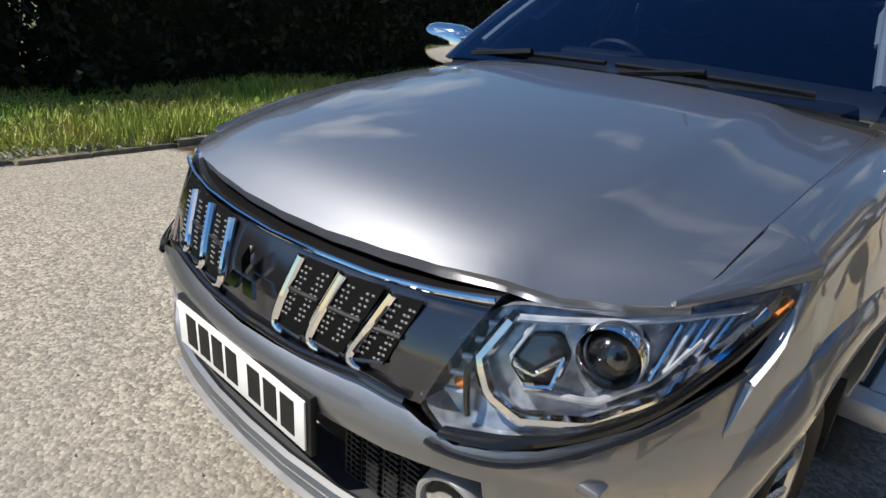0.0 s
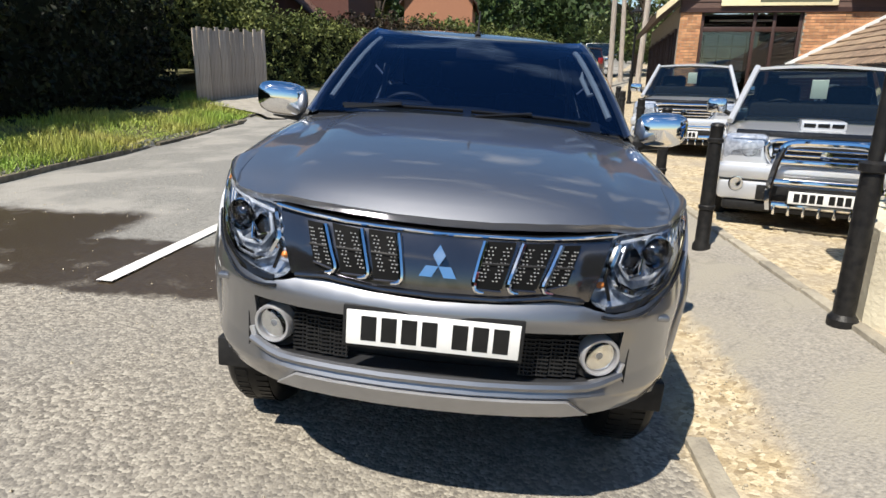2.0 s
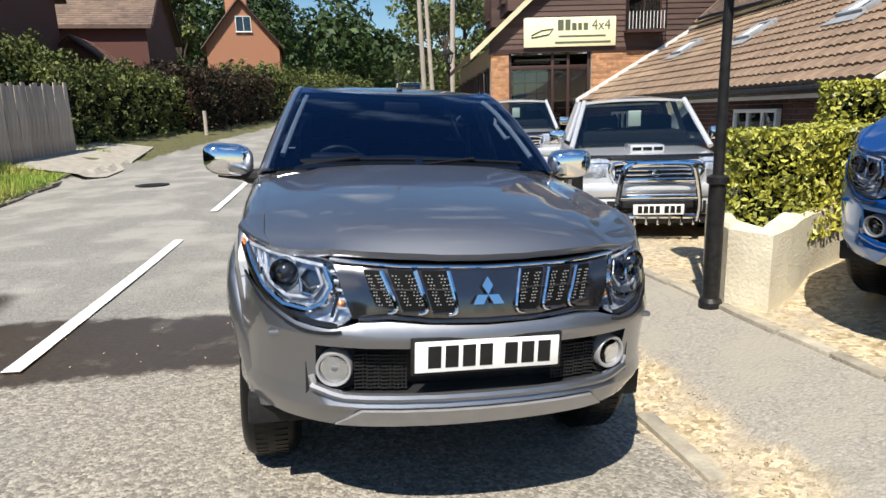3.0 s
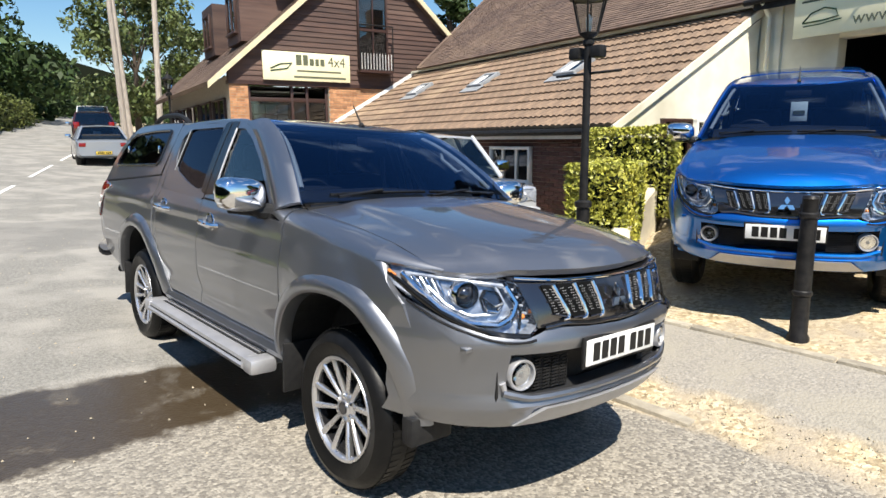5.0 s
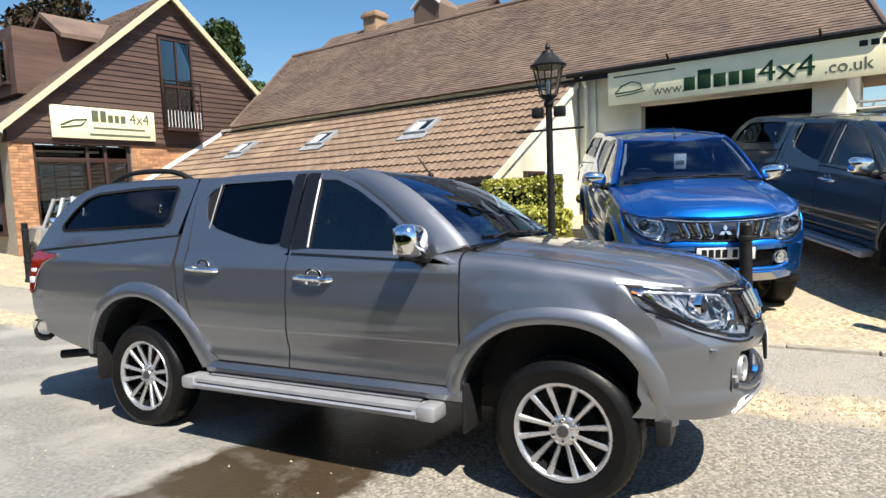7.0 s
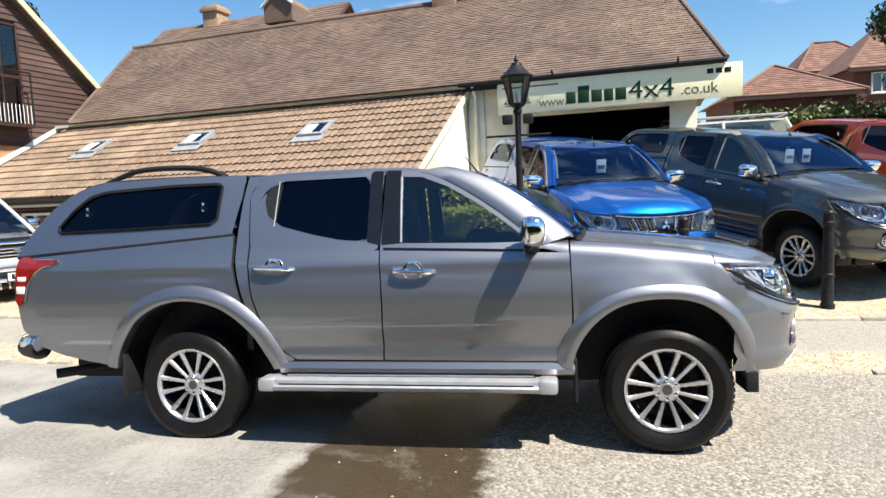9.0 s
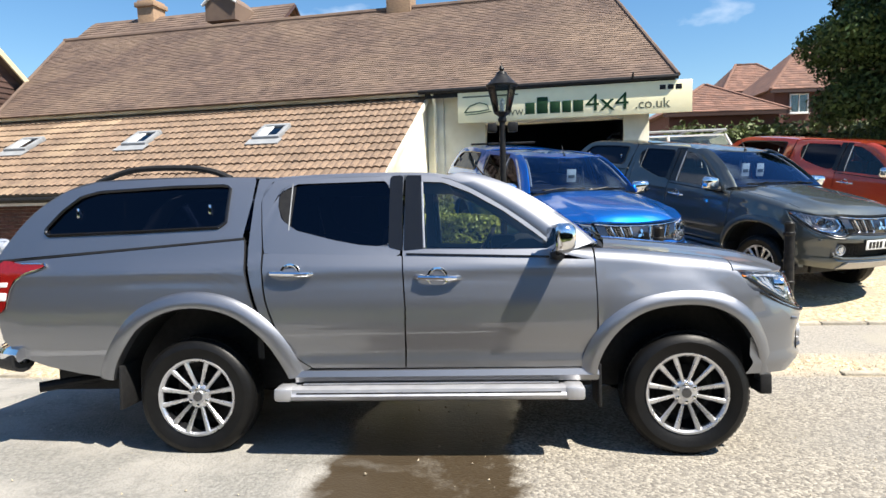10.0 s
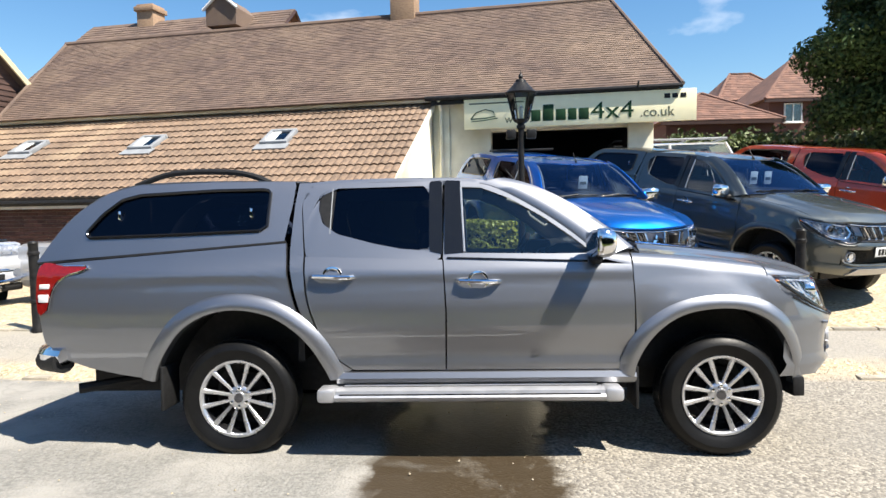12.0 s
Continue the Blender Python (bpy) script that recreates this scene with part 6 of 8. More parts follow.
        skin("canopy_roof", pts, grid_faces(17, 26), grid_rim(17, 26), lambda p: (0, 0, -0.012), PT, t)
    # cabin
    part("dashboard", tube([(0.92, -0.70, 1.16), (0.90, 0.0, 1.19), (0.92, 0.70, 1.16)], 0.16, 12), M_BLACK, t)
    part("dash_top", cubes(((0.60, -0.66, 1.20), (1.08, 0.66, 1.285)), bevel=0.03), M_BLACK, t)
    part("dial_hood", cubes(((0.98, 0.22, 1.24), (1.14, 0.58, 1.345)), bevel=0.03), M_BLACK, t)
    bm = bmesh.new()
    q = Matrix.Translation((1.20, 0.38, 1.225)) @ Matrix.Rotation(radians(62), 4, "Y")
    lathe([(0.190, 0.0), (0.183, 0.013), (0.172, 0.013), (0.166, 0.0), (0.172, -0.013), (0.183, -0.013)], 32, q, bm, True)
    lathe([(0.06, -0.01), (0.06, 0.02), (0.0005, 0.03)], 16, q, bm)
    for a in (0, 180, 270):
        box(bm, (0.04, -0.014, -0.006), (0.175, 0.014, 0.008), 0, q @ Matrix.Rotation(radians(a + 90), 4, "Z"))
    part("steering_wheel", bm, M_BLACK, t)
    for y0 in (0.38, -0.38):
        part("front_seat", cubes(((1.35, y0 - 0.24, 0.80), (1.80, y0 + 0.24, 0.98)), ((1.72, y0 - 0.24, 0.95), (1.86, y0 + 0.24, 1.42)), ((1.80, y0 - 0.13, 1.42), (1.89, y0 + 0.13, 1.60)), bevel=0.05), M_CLOTH, t)
    part("rear_seat", cubes(((2.05, -0.65, 0.80), (2.45, 0.65, 0.98)), ((2.40, -0.65, 0.95), (2.54, 0.65, 1.38)), bevel=0.05), M_CLOTH, t)
    part("interior_mirror", cubes(((1.02, -0.11, 1.60), (1.045, 0.11, 1.66)), bevel=0.01), M_BLACK, t)
    for s in (1, -1):
        part("pillar_trim", tube([(x + 0.02, s * (side_y(x, z) - 0.075), z - 0.045) for x, z in resample(PILLAR, 12)[2:11]], 0.016, 8), M_LINER, t)
        part("seat_belt", tube([(1.76, s * 0.62, 1.55), (1.74, s * 0.65, 1.1), (1.74, s * 0.66, 0.8)], 0.018, 6), M_LINER, t)
        part("grab_handle", tube([(0.86, s * 0.665, 1.47), (0.89, s * 0.635, 1.455), (1.01, s * 0.60, 1.54), (1.03, s * 0.61, 1.58)], 0.013, 8), M_LINER, t)
    for y0, y1 in ((0.62, 0.02), (-0.02, -0.60)):
        wp = part("wiper", tube([(0.452 + 0.07 * (y / 0.74) ** 2, y, 1.342 - 0.022 * (y / 0.74) ** 2) for y in np.linspace(y0, y1, 9)], 0.009, 6), M_TRIM, t)
        part("wiper_arm", tube([(0.45, y0 - 0.02, 1.318), (0.452, (y0 + y1) / 2, 1.352)], 0.010, 6), M_TRIM, wp)
    return t


CAR = Matrix(((0.99999, 0.00027, 0.00457, 0), (0, 0.998286, -0.05852, 0), (-0.004578, 0.058519, 0.998276, 0), (0, 0, 0, 1)))
hero = pickup(M_PAINT, CAR, "metallic grey double-cab pickup with a matching hardtop canopy", hero=True)


# ---- vehicles on the forecourt ----
def heading(x, y, z, hx, hy, nose_down=0.0):
    """The pose of a vehicle at its front axle whose nose points to (hx, hy)."""
    return pose(x, y, z, 0, 0, math.degrees(math.atan2(-hy, -hx))) @ Matrix.Rotation(radians(-nose_down), 4, "Y")


blue = pickup(M_BLUE, heading(-0.29, -3.52, 0.300, -0.328, 0.945, 6.8), "bright metallic blue double-cab pickup parked on the forecourt", "pickups for sale")
dark = pickup(M_GREEN, heading(-2.975, -3.80, 0.318, -0.441, 0.897, 7.2), "dark green-grey double-cab pickup with tinted windows", "pickups for sale")
orange = pickup(M_ORANGE, heading(-6.15, -5.3, 0.42, -0.42, 0.907, 7.5), "orange-red double-cab pickup on the forecourt", "pickups for sale")


def screen_card(truck_pose, y, w=0.07, label="white price card behind the windscreen"):
    c = thing("price_card", label, "price card", truck_pose)
    part("card", cubes(((0.94, y - w, 1.38), (0.946, y + w, 1.56)), bevel=0.002), M_PAPER, c)
    part("print", cubes(((0.936, y - w * 0.7, 1.44), (0.94, y + w * 0.7, 1.48))), M_SIGNGREY, c)
    return c


screen_card(blue.matrix_basis, -0.02)
screen_card(dark.matrix_basis, 0.18)
screen_card(dark.matrix_basis, -0.1)


def shell(name, stations, material, parent, label=""):
    """A rounded body lofted along x: stations of x, low z, high z, half width, shoulder drop."""
    pts, k = [], 13
    for x, z0, z1, w, sh in stations:
        prof = [(w * 0.86, z0), (w * 0.97, z0 + 0.05), (w, z0 + 0.16), (w, (z0 + z1) / 2), (w * 0.985, z1 - sh), (w * 0.93, z1 - sh * 0.4), (w * 0.72, z1 - sh * 0.05)]
        half = prof + [(0, z1)]
        ring = half + [(-y, z) for y, z in half[-2::-1]]
        k = len(ring)
        pts += [(x, y, z) for y, z in ring]
    bm = bmesh.new()
    v = [bm.verts.new(p) for p in pts]
    n_ = len(stations)
    for i in range(n_ - 1):
        for j in range(k):
            bm.faces.new((v[i * k + j], v[(i + 1) * k + j], v[(i + 1) * k + (j + 1) % k], v[i * k + (j + 1) % k]))
    bm.faces.new(v[:k])
    bm.faces.new(v[-k:])
    return part(name, bm, material, parent, label, angle=40)


def simple_vehicle(name, label, category, PT, m, body, cab, wheels, group="", track=0.74, radius=0.36):
    """Body shell, glazed cab with pillars and roof, arches and wheels. cab: base x0 x1, roof x0 x1, z0 z1, widths."""
    t = thing(name, label, category, m, group)
    shell("body", body, PT, t)
    bx0, bx1, rx0, rx1, z0, z1, w0, w1 = cab
    bm = bmesh.new()
    lo = [(bx0, w0), (bx1, w0), (bx1, -w0), (bx0, -w0)]
    hi = [(rx0, w1), (rx1, w1), (rx1, -w1), (rx0, -w1)]
    a = [bm.verts.new((x, y, z0)) for x, y in lo]
    b = [bm.verts.new((x, y, z1)) for x, y in hi]
    for i in range(4):
        bm.faces.new((a[i], a[(i + 1) % 4], b[(i + 1) % 4], b[i]))
    part("glazing", bm, M_GLASS, t, smooth=False)
    part("cabin", cubes(((bx0 + 0.45, -w0 * 0.8, z0 - 0.1), (bx1 - 0.1, w0 * 0.8, z0 + 0.18)), bevel=0.05), M_CLOTH, t)
    for y0 in (0.36, -0.36):
        part("seat", cubes(((rx0 + 0.35, y0 - 0.22, z0 - 0.1), (rx0 + 0.48, y0 + 0.22, z0 + 0.38)), bevel=0.05), M_CLOTH, t)
    rf = []
    for u in np.linspace(-1, 1, 13):
        for v in np.linspace(0, 1, 9):
            rf.append((rx0 - 0.03 + (rx1 - rx0 + 0.06) * v, u * (w1 + 0.015), z1 + 0.08 * (1 - u * u) * (0.4 + 0.6 * math.sin(math.pi * v)) + 0.004))
    skin("roof", rf, grid_faces(13, 9), grid_rim(13, 9), lambda p: (0, 0, -0.03), PT, t)
    for s in (1, -1):
        for f0, f1 in (((bx0, w0), (rx0, w1)), ((bx1, w0), (rx1, w1)), (((bx0 + bx1) / 2 + 0.1, w0), ((rx0 + rx1) / 2, w1))):
            part("pillar", tube([(f0[0], s * f0[1], z0 - 0.01), (f1[0], s * f1[1], z1 + 0.01)], 0.035, 8), PT, t)
        mir = part("door_mirror", cubes(((bx0 + 0.28, s * (w0 + 0.06), z0 + 0.06), (bx0 + 0.40, s * (w0 + 0.27), z0 + 0.22)), bevel=0.035), M_CHROME, t)
        part("mirror_arm", tube([(bx0 + 0.33, s * w0, z0 + 0.04), (bx0 + 0.34, s * (w0 + 0.12), z0 + 0.1)], 0.025, 6), M_BLACK, mir)
        for xw in wheels:
            q = Matrix.Translation((xw, s * track, radius)) @ Matrix.Rotation(radians(-90 * s), 4, "X")
            part("arch", lathe([(radius + 0.09, 0.02), (radius + 0.09, 0.165), (radius + 0.03, 0.165), (radius + 0.03, 0.02)], 32, q, closed=True), M_BLACK, t)
            w = part("wheel", lathe([(0.20, -0.1), (0.25, -0.12), (radius - 0.03, -0.12), (radius, -0.08), (radius, 0.08), (radius - 0.03, 0.14), (0.25, 0.15), (0.20, 0.12)], 32, q, closed=True), M_TYRE, t)
            part("rim", lathe([(0.205, 0.10), (0.19, 0.11), (0.16, 0.09), (0.06, 0.10), (0.0005, 0.105)], 24, q), M_ALLOY, w)
    return t


def truck_face(t, x, hilux_bar):
    """Lamps, grille, bumper and plate of the older silver pickups."""
    for s in (1, -1):
        hl = part("headlight", cubes(((x + 0.0, s * 0.46, 0.79), (x + 0.28, s * 0.855, 1.05)), bevel=0.06), M_BEZEL, t, "clear headlamp")
        part("bowl", lathe([(0.075, 0.0), (0.07, 0.02), (0.05, -0.005), (0.0005, -0.02)], 20, Matrix.Translation((x + 0.015, s * 0.62, 0.915)) @ Matrix.Rotation(-math.pi / 2, 4, "Y")), M_CHROME, hl)
        part("lamp_cover", cubes(((x + 0.005, s * 0.46, 0.80), (x + 0.012, s * 0.78, 1.02))), M_CLEAR, hl)
        q = Matrix.Translation((x - 0.07, s * 0.70, 0.60)) @ Matrix.Rotation(-math.pi / 2, 4, "Y")
        part("fog_lamp", lathe([(0.065, -0.03), (0.065, 0.012), (0.05, 0.014), (0.0005, 0.004)], 20, q), M_CHROME, t)
    part("grille_back", cubes(((x - 0.005, -0.44, 0.76), (x + 0.05, 0.44, 1.0)), bevel=0.02), M_BLACK, t)
    part("grille_frame", tube([(x - 0.012, y, z) for y, z in smooth_line([(0.46, 0.99), (0.0, 1.01), (-0.46, 0.99), (-0.42, 0.80), (-0.25, 0.755), (0.25, 0.755), (0.42, 0.80)], 40, True)], 0.022, 8), M_CHROME, t)
    for z in (0.83, 0.88, 0.93):
        part("grille_bar", tube([(x - 0.018, -0.42, z), (x - 0.025, 0, z), (x - 0.018, 0.42, z)], 0.012, 6), M_CHROME, t)
    part("badge", lathe([(0.055, 0.0), (0.05, 0.012), (0.0005, 0.014)], 20, Matrix.Translation((x - 0.035, 0, 0.89)) @ Matrix.Rotation(-math.pi / 2, 4, "Y") @ Matrix.Diagonal((0.7, 1, 1, 1))), M_CHROME, t)
    part("bumper", cubes(((x - 0.09, -0.88, 0.63), (x + 0.25, 0.88, 0.79)), bevel=0.06), M_SILVER, t)
    part("lower_bumper", cubes(((x - 0.075, -0.86, 0.44), (x + 0.25, 0.86, 0.635)), bevel=0.05), M_SILVER, t)
    part("intake", cubes(((x - 0.082, -0.52, 0.46), (x - 0.07, 0.52, 0.60)), bevel=0.004), M_BLACK, t)
    part("valance", cubes(((x - 0.05, -0.80, 0.34), (x + 0.25, 0.80, 0.445)), bevel=0.03), M_BLACK, t)
    bar = part("bull_bar", tube([(x - 0.20, y, z) for y, z in hilux_bar[0]], 0.034, 10), M_CHROME, t, "chrome tube bull bar")
    for line in hilux_bar[1:]:
        part("cross_tube", tube([(x - 0.20, y, z) for y, z in line], 0.026, 10), M_CHROME, bar)
    for i in range(7):
        part("skid_tooth", cubes(((x - 0.23, -0.36 + i * 0.12 - 0.012, 0.36), (x - 0.18, -0.36 + i * 0.12 + 0.012, 0.45)), bevel=0.004), M_CHROME, bar)
    plate(t, Matrix.Translation((x - 0.235, 0, 0.53)) @ FRONT_FACE)


HX = [(0.0, 0.48, 0.93, 0.80, 0.06), (0.03, 0.45, 1.01, 0.85, 0.10), (0.20, 0.42, 1.055, 0.885, 0.16), (0.6, 0.40, 1.085, 0.90, 0.18), (1.15, 0.40, 1.125, 0.905, 0.15), (1.6, 0.40, 1.14, 0.905, 0.10), (3.2, 0.40, 1.15, 0.905, 0.08), (3.3, 0.42, 1.16, 0.90, 0.06), (5.0, 0.46, 1.16, 0.89, 0.06), (5.1, 0.50, 1.14, 0.87, 0.06)]
BAR = [smooth_line([(0.40, 0.40), (0.42, 0.60), (0.37, 0.90), (0.30, 1.0), (0.0, 1.015), (-0.30, 1.0), (-0.37, 0.90), (-0.42, 0.60), (-0.40, 0.40)], 48), [(0.41, 0.66), (-0.41, 0.66)], [(0.41, 0.45), (-0.41, 0.45)], [(0.39, 0.84), (-0.39, 0.84)]]
BAR_LOW = [smooth_line([(0.80, 0.56), (0.5, 0.50), (0.0, 0.49), (-0.5, 0.50), (-0.80, 0.56)], 30), [(0.5, 0.66), (-0.5, 0.66)]]


def silver_pickup(m, label, bars, scoop):
    t = simple_vehicle("pickup_truck", label, "pickup truck", M_SILVER, m, HX, (1.08, 3.25, 1.72, 3.10, 1.12, 1.68, 0.84, 0.64), (0.95, 4.05), "older silver pickups", 0.755, 0.37)
    truck_face(t, 0.0, bars)
    part("bonnet_guard", tube([(0.10 + 0.1 * (y / 0.75) ** 2, y, 1.055) for y in np.linspace(-0.75, 0.75, 15)], [0.032] * 15, 8), M_TRIM, t, "dark bonnet guard")
    if scoop:
        sc = part("bonnet_scoop", cubes(((0.55, -0.20, 1.07), (1.05, 0.20, 1.17)), bevel=0.03), M_SILVER, t)
        for i in range(3):
            part("scoop_slot", cubes(((0.545, -0.17 + i * 0.12, 1.105), (0.552, -0.07 + i * 0.12, 1.145)), bevel=0.003), M_TRIM, sc)
    part("wiper", tube([(1.14, 0.6, 1.15), (1.14, 0.0, 1.16)], 0.01, 6), M_BLACK, t)
    part("dashboard", cubes(((1.2, -0.7, 1.05), (1.55, 0.7, 1.16)), bevel=0.04), M_BLACK, t)
    part("steering_wheel", lathe([(0.19, 0.0), (0.18, 0.012), (0.165, 0.0), (0.18, -0.012)], 24, Matrix.Translation((1.65, 0.36, 1.18)) @ Matrix.Rotation(radians(65), 4, "Y"), closed=True), M_BLACK, t)
    c = thing("price_card", "pale green price card behind the windscreen", "price card", m)
    part("card", cubes(((1.58, -0.08, 1.36), (1.586, 0.08, 1.56)), bevel=0.002), M_PAPER, c)
    return t


def nose_pose(px, py, z, hx, hy, back):
    """A vehicle whose nose stands at (px, py); back: how far its origin lies behind that."""
    k = math.hypot(hx, hy)
    return heading(px - hx / k * back, py - hy / k * back, z, hx, hy)


silver_pickup(nose_pose(3.03, -3.14, -0.02, -0.93, 0.36, 0.2), "silver older pickup with a chrome tube bull bar", BAR, True)
silver_pickup(nose_pose(8.35, -3.45, 0.10, -0.945, 0.33, 0.2), "silver older pickup with a chrome grille and low bar", BAR_LOW, False)

# cars along the lane
hatch = [(0.0, 0.30, 0.72, 0.80, 0.08), (0.10, 0.25, 0.80, 0.86, 0.1), (0.5, 0.22, 0.90, 0.88, 0.1), (1.1, 0.22, 0.96, 0.89, 0.08), (2.0, 0.22, 0.98, 0.89, 0.06), (3.6, 0.24, 0.97, 0.885, 0.06), (4.0, 0.28, 0.94, 0.87, 0.06), (4.18, 0.34, 0.86, 0.82, 0.08)]


def rear_lamps(t, x, y, z, h=0.16):
    for s in (1, -1):
        part("tail_lamp", cubes(((x - 0.10, s * (y - 0.14), z), (x + 0.012, s * (y + 0.1), z + h)), bevel=0.03), M_RED, t, "red tail lamp")
    p = plate(t, Matrix.Translation((x + 0.012, 0, z - 0.22)) @ Matrix(((0, 0, 1, 0), (1, 0, 0, 0), (0, 1, 0, 0), (0, 0, 0, 1))), True)


golf_z = ground_z(24.5, -3.4)
g = simple_vehicle("hatchback_car", "silver hatchback parked at the lane's edge with its tail to us", "car", M_HATCH, heading(27.6, -4.2, golf_z, 0.99, -0.14), hatch, (0.95, 4.05, 1.75, 3.65, 0.95, 1.42, 0.82, 0.60), (0.8, 3.38), "cars along the lane", 0.72, 0.32)
rear_lamps(g, 4.18, 0.70, 0.66)
suv = [(x, z0 + 0.12, z1 + 0.22, w + 0.04, sh) for x, z0, z1, w, sh in hatch]
g = simple_vehicle("estate_car", "dark red tall estate car with roof bars", "car", M_DARKRED, heading(34.5, -5.6, ground_z(33, -5.4), 0.985, -0.17), suv, (0.95, 4.1, 1.7, 3.85, 1.16, 1.75, 0.86, 0.68), (0.8, 3.38), "cars along the lane", 0.76, 0.36)
rear_lamps(g, 4.18, 0.74, 1.0, 0.3)
g = simple_vehicle("van", "white van far up the lane", "van", M_WHITECAR, heading(45, -8.0, ground_z(43, -7.5), 0.98, -0.2), [(x * 1.1, z0 + 0.15, z1 + 0.25, w + 0.05, sh) for x, z0, z1, w, sh in hatch], (0.9, 4.5, 1.5, 4.4, 1.2, 1.95, 0.9, 0.78), (0.9, 3.7), "cars along the lane", 0.78, 0.34)
rear_lamps(g, 4.6, 0.78, 1.0, 0.3)
g = simple_vehicle("utility_vehicle", "white and black utility vehicle with a roof rack", "car", M_WHITECAR, heading(-6.2, -11.8, 1.12, -0.99, 0.1), [(x * 1.05, z0 + 0.2, z1 + 0.25, w, sh) for x, z0, z1, w, sh in hatch], (1.0, 4.1, 1.35, 4.0, 1.2, 1.86, 0.86, 0.78), (0.8, 3.4), "", 0.75, 0.37)
part("roof_rack", tube([(1.3, 0.7, 1.98), (4.0, 0.7, 1.98), (4.0, -0.7, 1.98), (1.3, -0.7, 1.98), (1.3, 0.7, 1.98)], 0.03, 8), M_LEAD, g)
for xx in (1.3, 2.2, 3.1, 4.0):
    part("rack_bar", tube([(xx, 0.7, 1.98), (xx, -0.7, 1.98)], 0.022, 6), M_LEAD, g)


# ---- street furniture ----
def bollard(x, y):
    z = ground_z(x, y)
    b = tagged(part("bollard", lathe([(0.075, -0.06), (0.075, 0.035), (0.060, 0.06), (0.058, 0.34), (0.068, 0.35), (0.068, 0.375), (0.058, 0.385), (0.054, 0.90), (0.064, 0.91), (0.064, 0.935), (0.052, 0.945), (0.052, 1.03), (0.058, 1.04), (0.045, 1.06), (0.001, 1.068)], 20), M_IRON),
               "black ribbed iron bollard at the forecourt's edge", "bollard", "forecourt bollards")
    b.matrix_basis = pose(x, y, z)
    return b


first = bollard(-0.78, -2.55)
for x, y in ((-2.3, -2.75), (2.70, -2.05), (4.70, -2.18), (6.62, -2.33), (8.8, -2.5), (10.75, -2.8)):
    copy_thing(first, pose(x, y, ground_z(x, y)))


def street_lamp(x, y, z, s=1.0, label="black iron street lamp with a glazed lantern"):
    t = thing("street_lamp", label, "street lamp", Matrix.Translation((x, y, z)) @ Matrix.Scale(s, 4))
    part("base", lathe([(0.085, -0.06), (0.085, 0.04), (0.062, 0.07), (0.060, 0.93), (0.078, 0.94), (0.078, 0.985), (0.05, 1.0)], 20), M_IRON, t)
    part("pole", lathe([(0.040, 0.98), (0.036, 1.6), (0.033, 2.36), (0.05, 2.38), (0.05, 2.41), (0.03, 2.43)], 16), M_IRON, t)
    part("cross_arm", tube([(-0.36, 0.02, 2.13), (0.36, -0.02, 2.13)], 0.012, 8), M_IRON, t)
    for sx in (-1, 1):
        part("floodlight", cubes(((sx * 0.115 - 0.055, -0.04, 2.255), (sx * 0.115 + 0.055, 0.06, 2.36)), bevel=0.015), M_IRON, t)
    lan = part("lantern", lathe([(0.03, 2.42), (0.085, 2.46), (0.09, 2.475), (0.08, 2.48)], 6), M_IRON, t)
    for i in range(6):
        a = 2 * math.pi * i / 6
        c_, s_ = math.cos(a), math.sin(a)
        part("glazing_bar", tube([(0.088 * c_, 0.088 * s_, 2.475), (0.158 * c_, 0.158 * s_, 2.765)], 0.008, 6), M_IRON, lan)
        a2 = 2 * math.pi * (i + 1) / 6
        c2, s2 = math.cos(a2), math.sin(a2)
        mesh_ob("pane", [(0.084 * c_, 0.084 * s_, 2.48), (0.084 * c2, 0.084 * s2, 2.48), (0.152 * c2, 0.152 * s2, 2.76), (0.152 * c_, 0.152 * s_, 2.76)], [(0, 1, 2, 3)], M_FROST, lan)
    part("lantern_roof", lathe([(0.175, 2.755), (0.185, 2.775), (0.165, 2.79), (0.085, 2.87), (0.075, 2.885), (0.065, 2.89), (0.055, 2.92), (0.02, 2.935), (0.028, 2.955), (0.02, 2.98), (0.008, 2.995), (0.001, 3.03)], 18), M_IRON, lan)
    part("bulb", lathe([(0.02, 2.48), (0.025, 2.54), (0.03, 2.60), (0.001, 2.64)], 12), M_WHITE, lan)
    return t


street_lamp(0.96, -2.30, ground_z(0.96, -2.30), 0.96)
street_lamp(20.0, -5.0, ground_z(20, -5), 1.08, "black iron street lamp further up the lane")
for x, y, h, lean in ((30, -6.1, 9.0, 0.2), (27.5, -6.9, 8.5, -0.25), (34, -7.4, 8.5, 0.3)):
    tagged(part("utility_pole", tube([(x, y, ground_z(x, y) - 0.1), (x + lean * 0.5, y + lean, ground_z(x, y) + h)], [0.14, 0.10], 10), M_FENCE), "grey weathered timber utility pole", "utility pole", "utility poles")
for dz in (0.0, 0.35):
    tagged(part("overhead_cable", tube([(-4 - 9 * i, -14 - 3.5 * i, 9.4 + dz + 0.05 * (i - 3) ** 2) for i in range(7)], 0.012, 5), M_IRON), "thin black overhead cable against the sky", "cable")

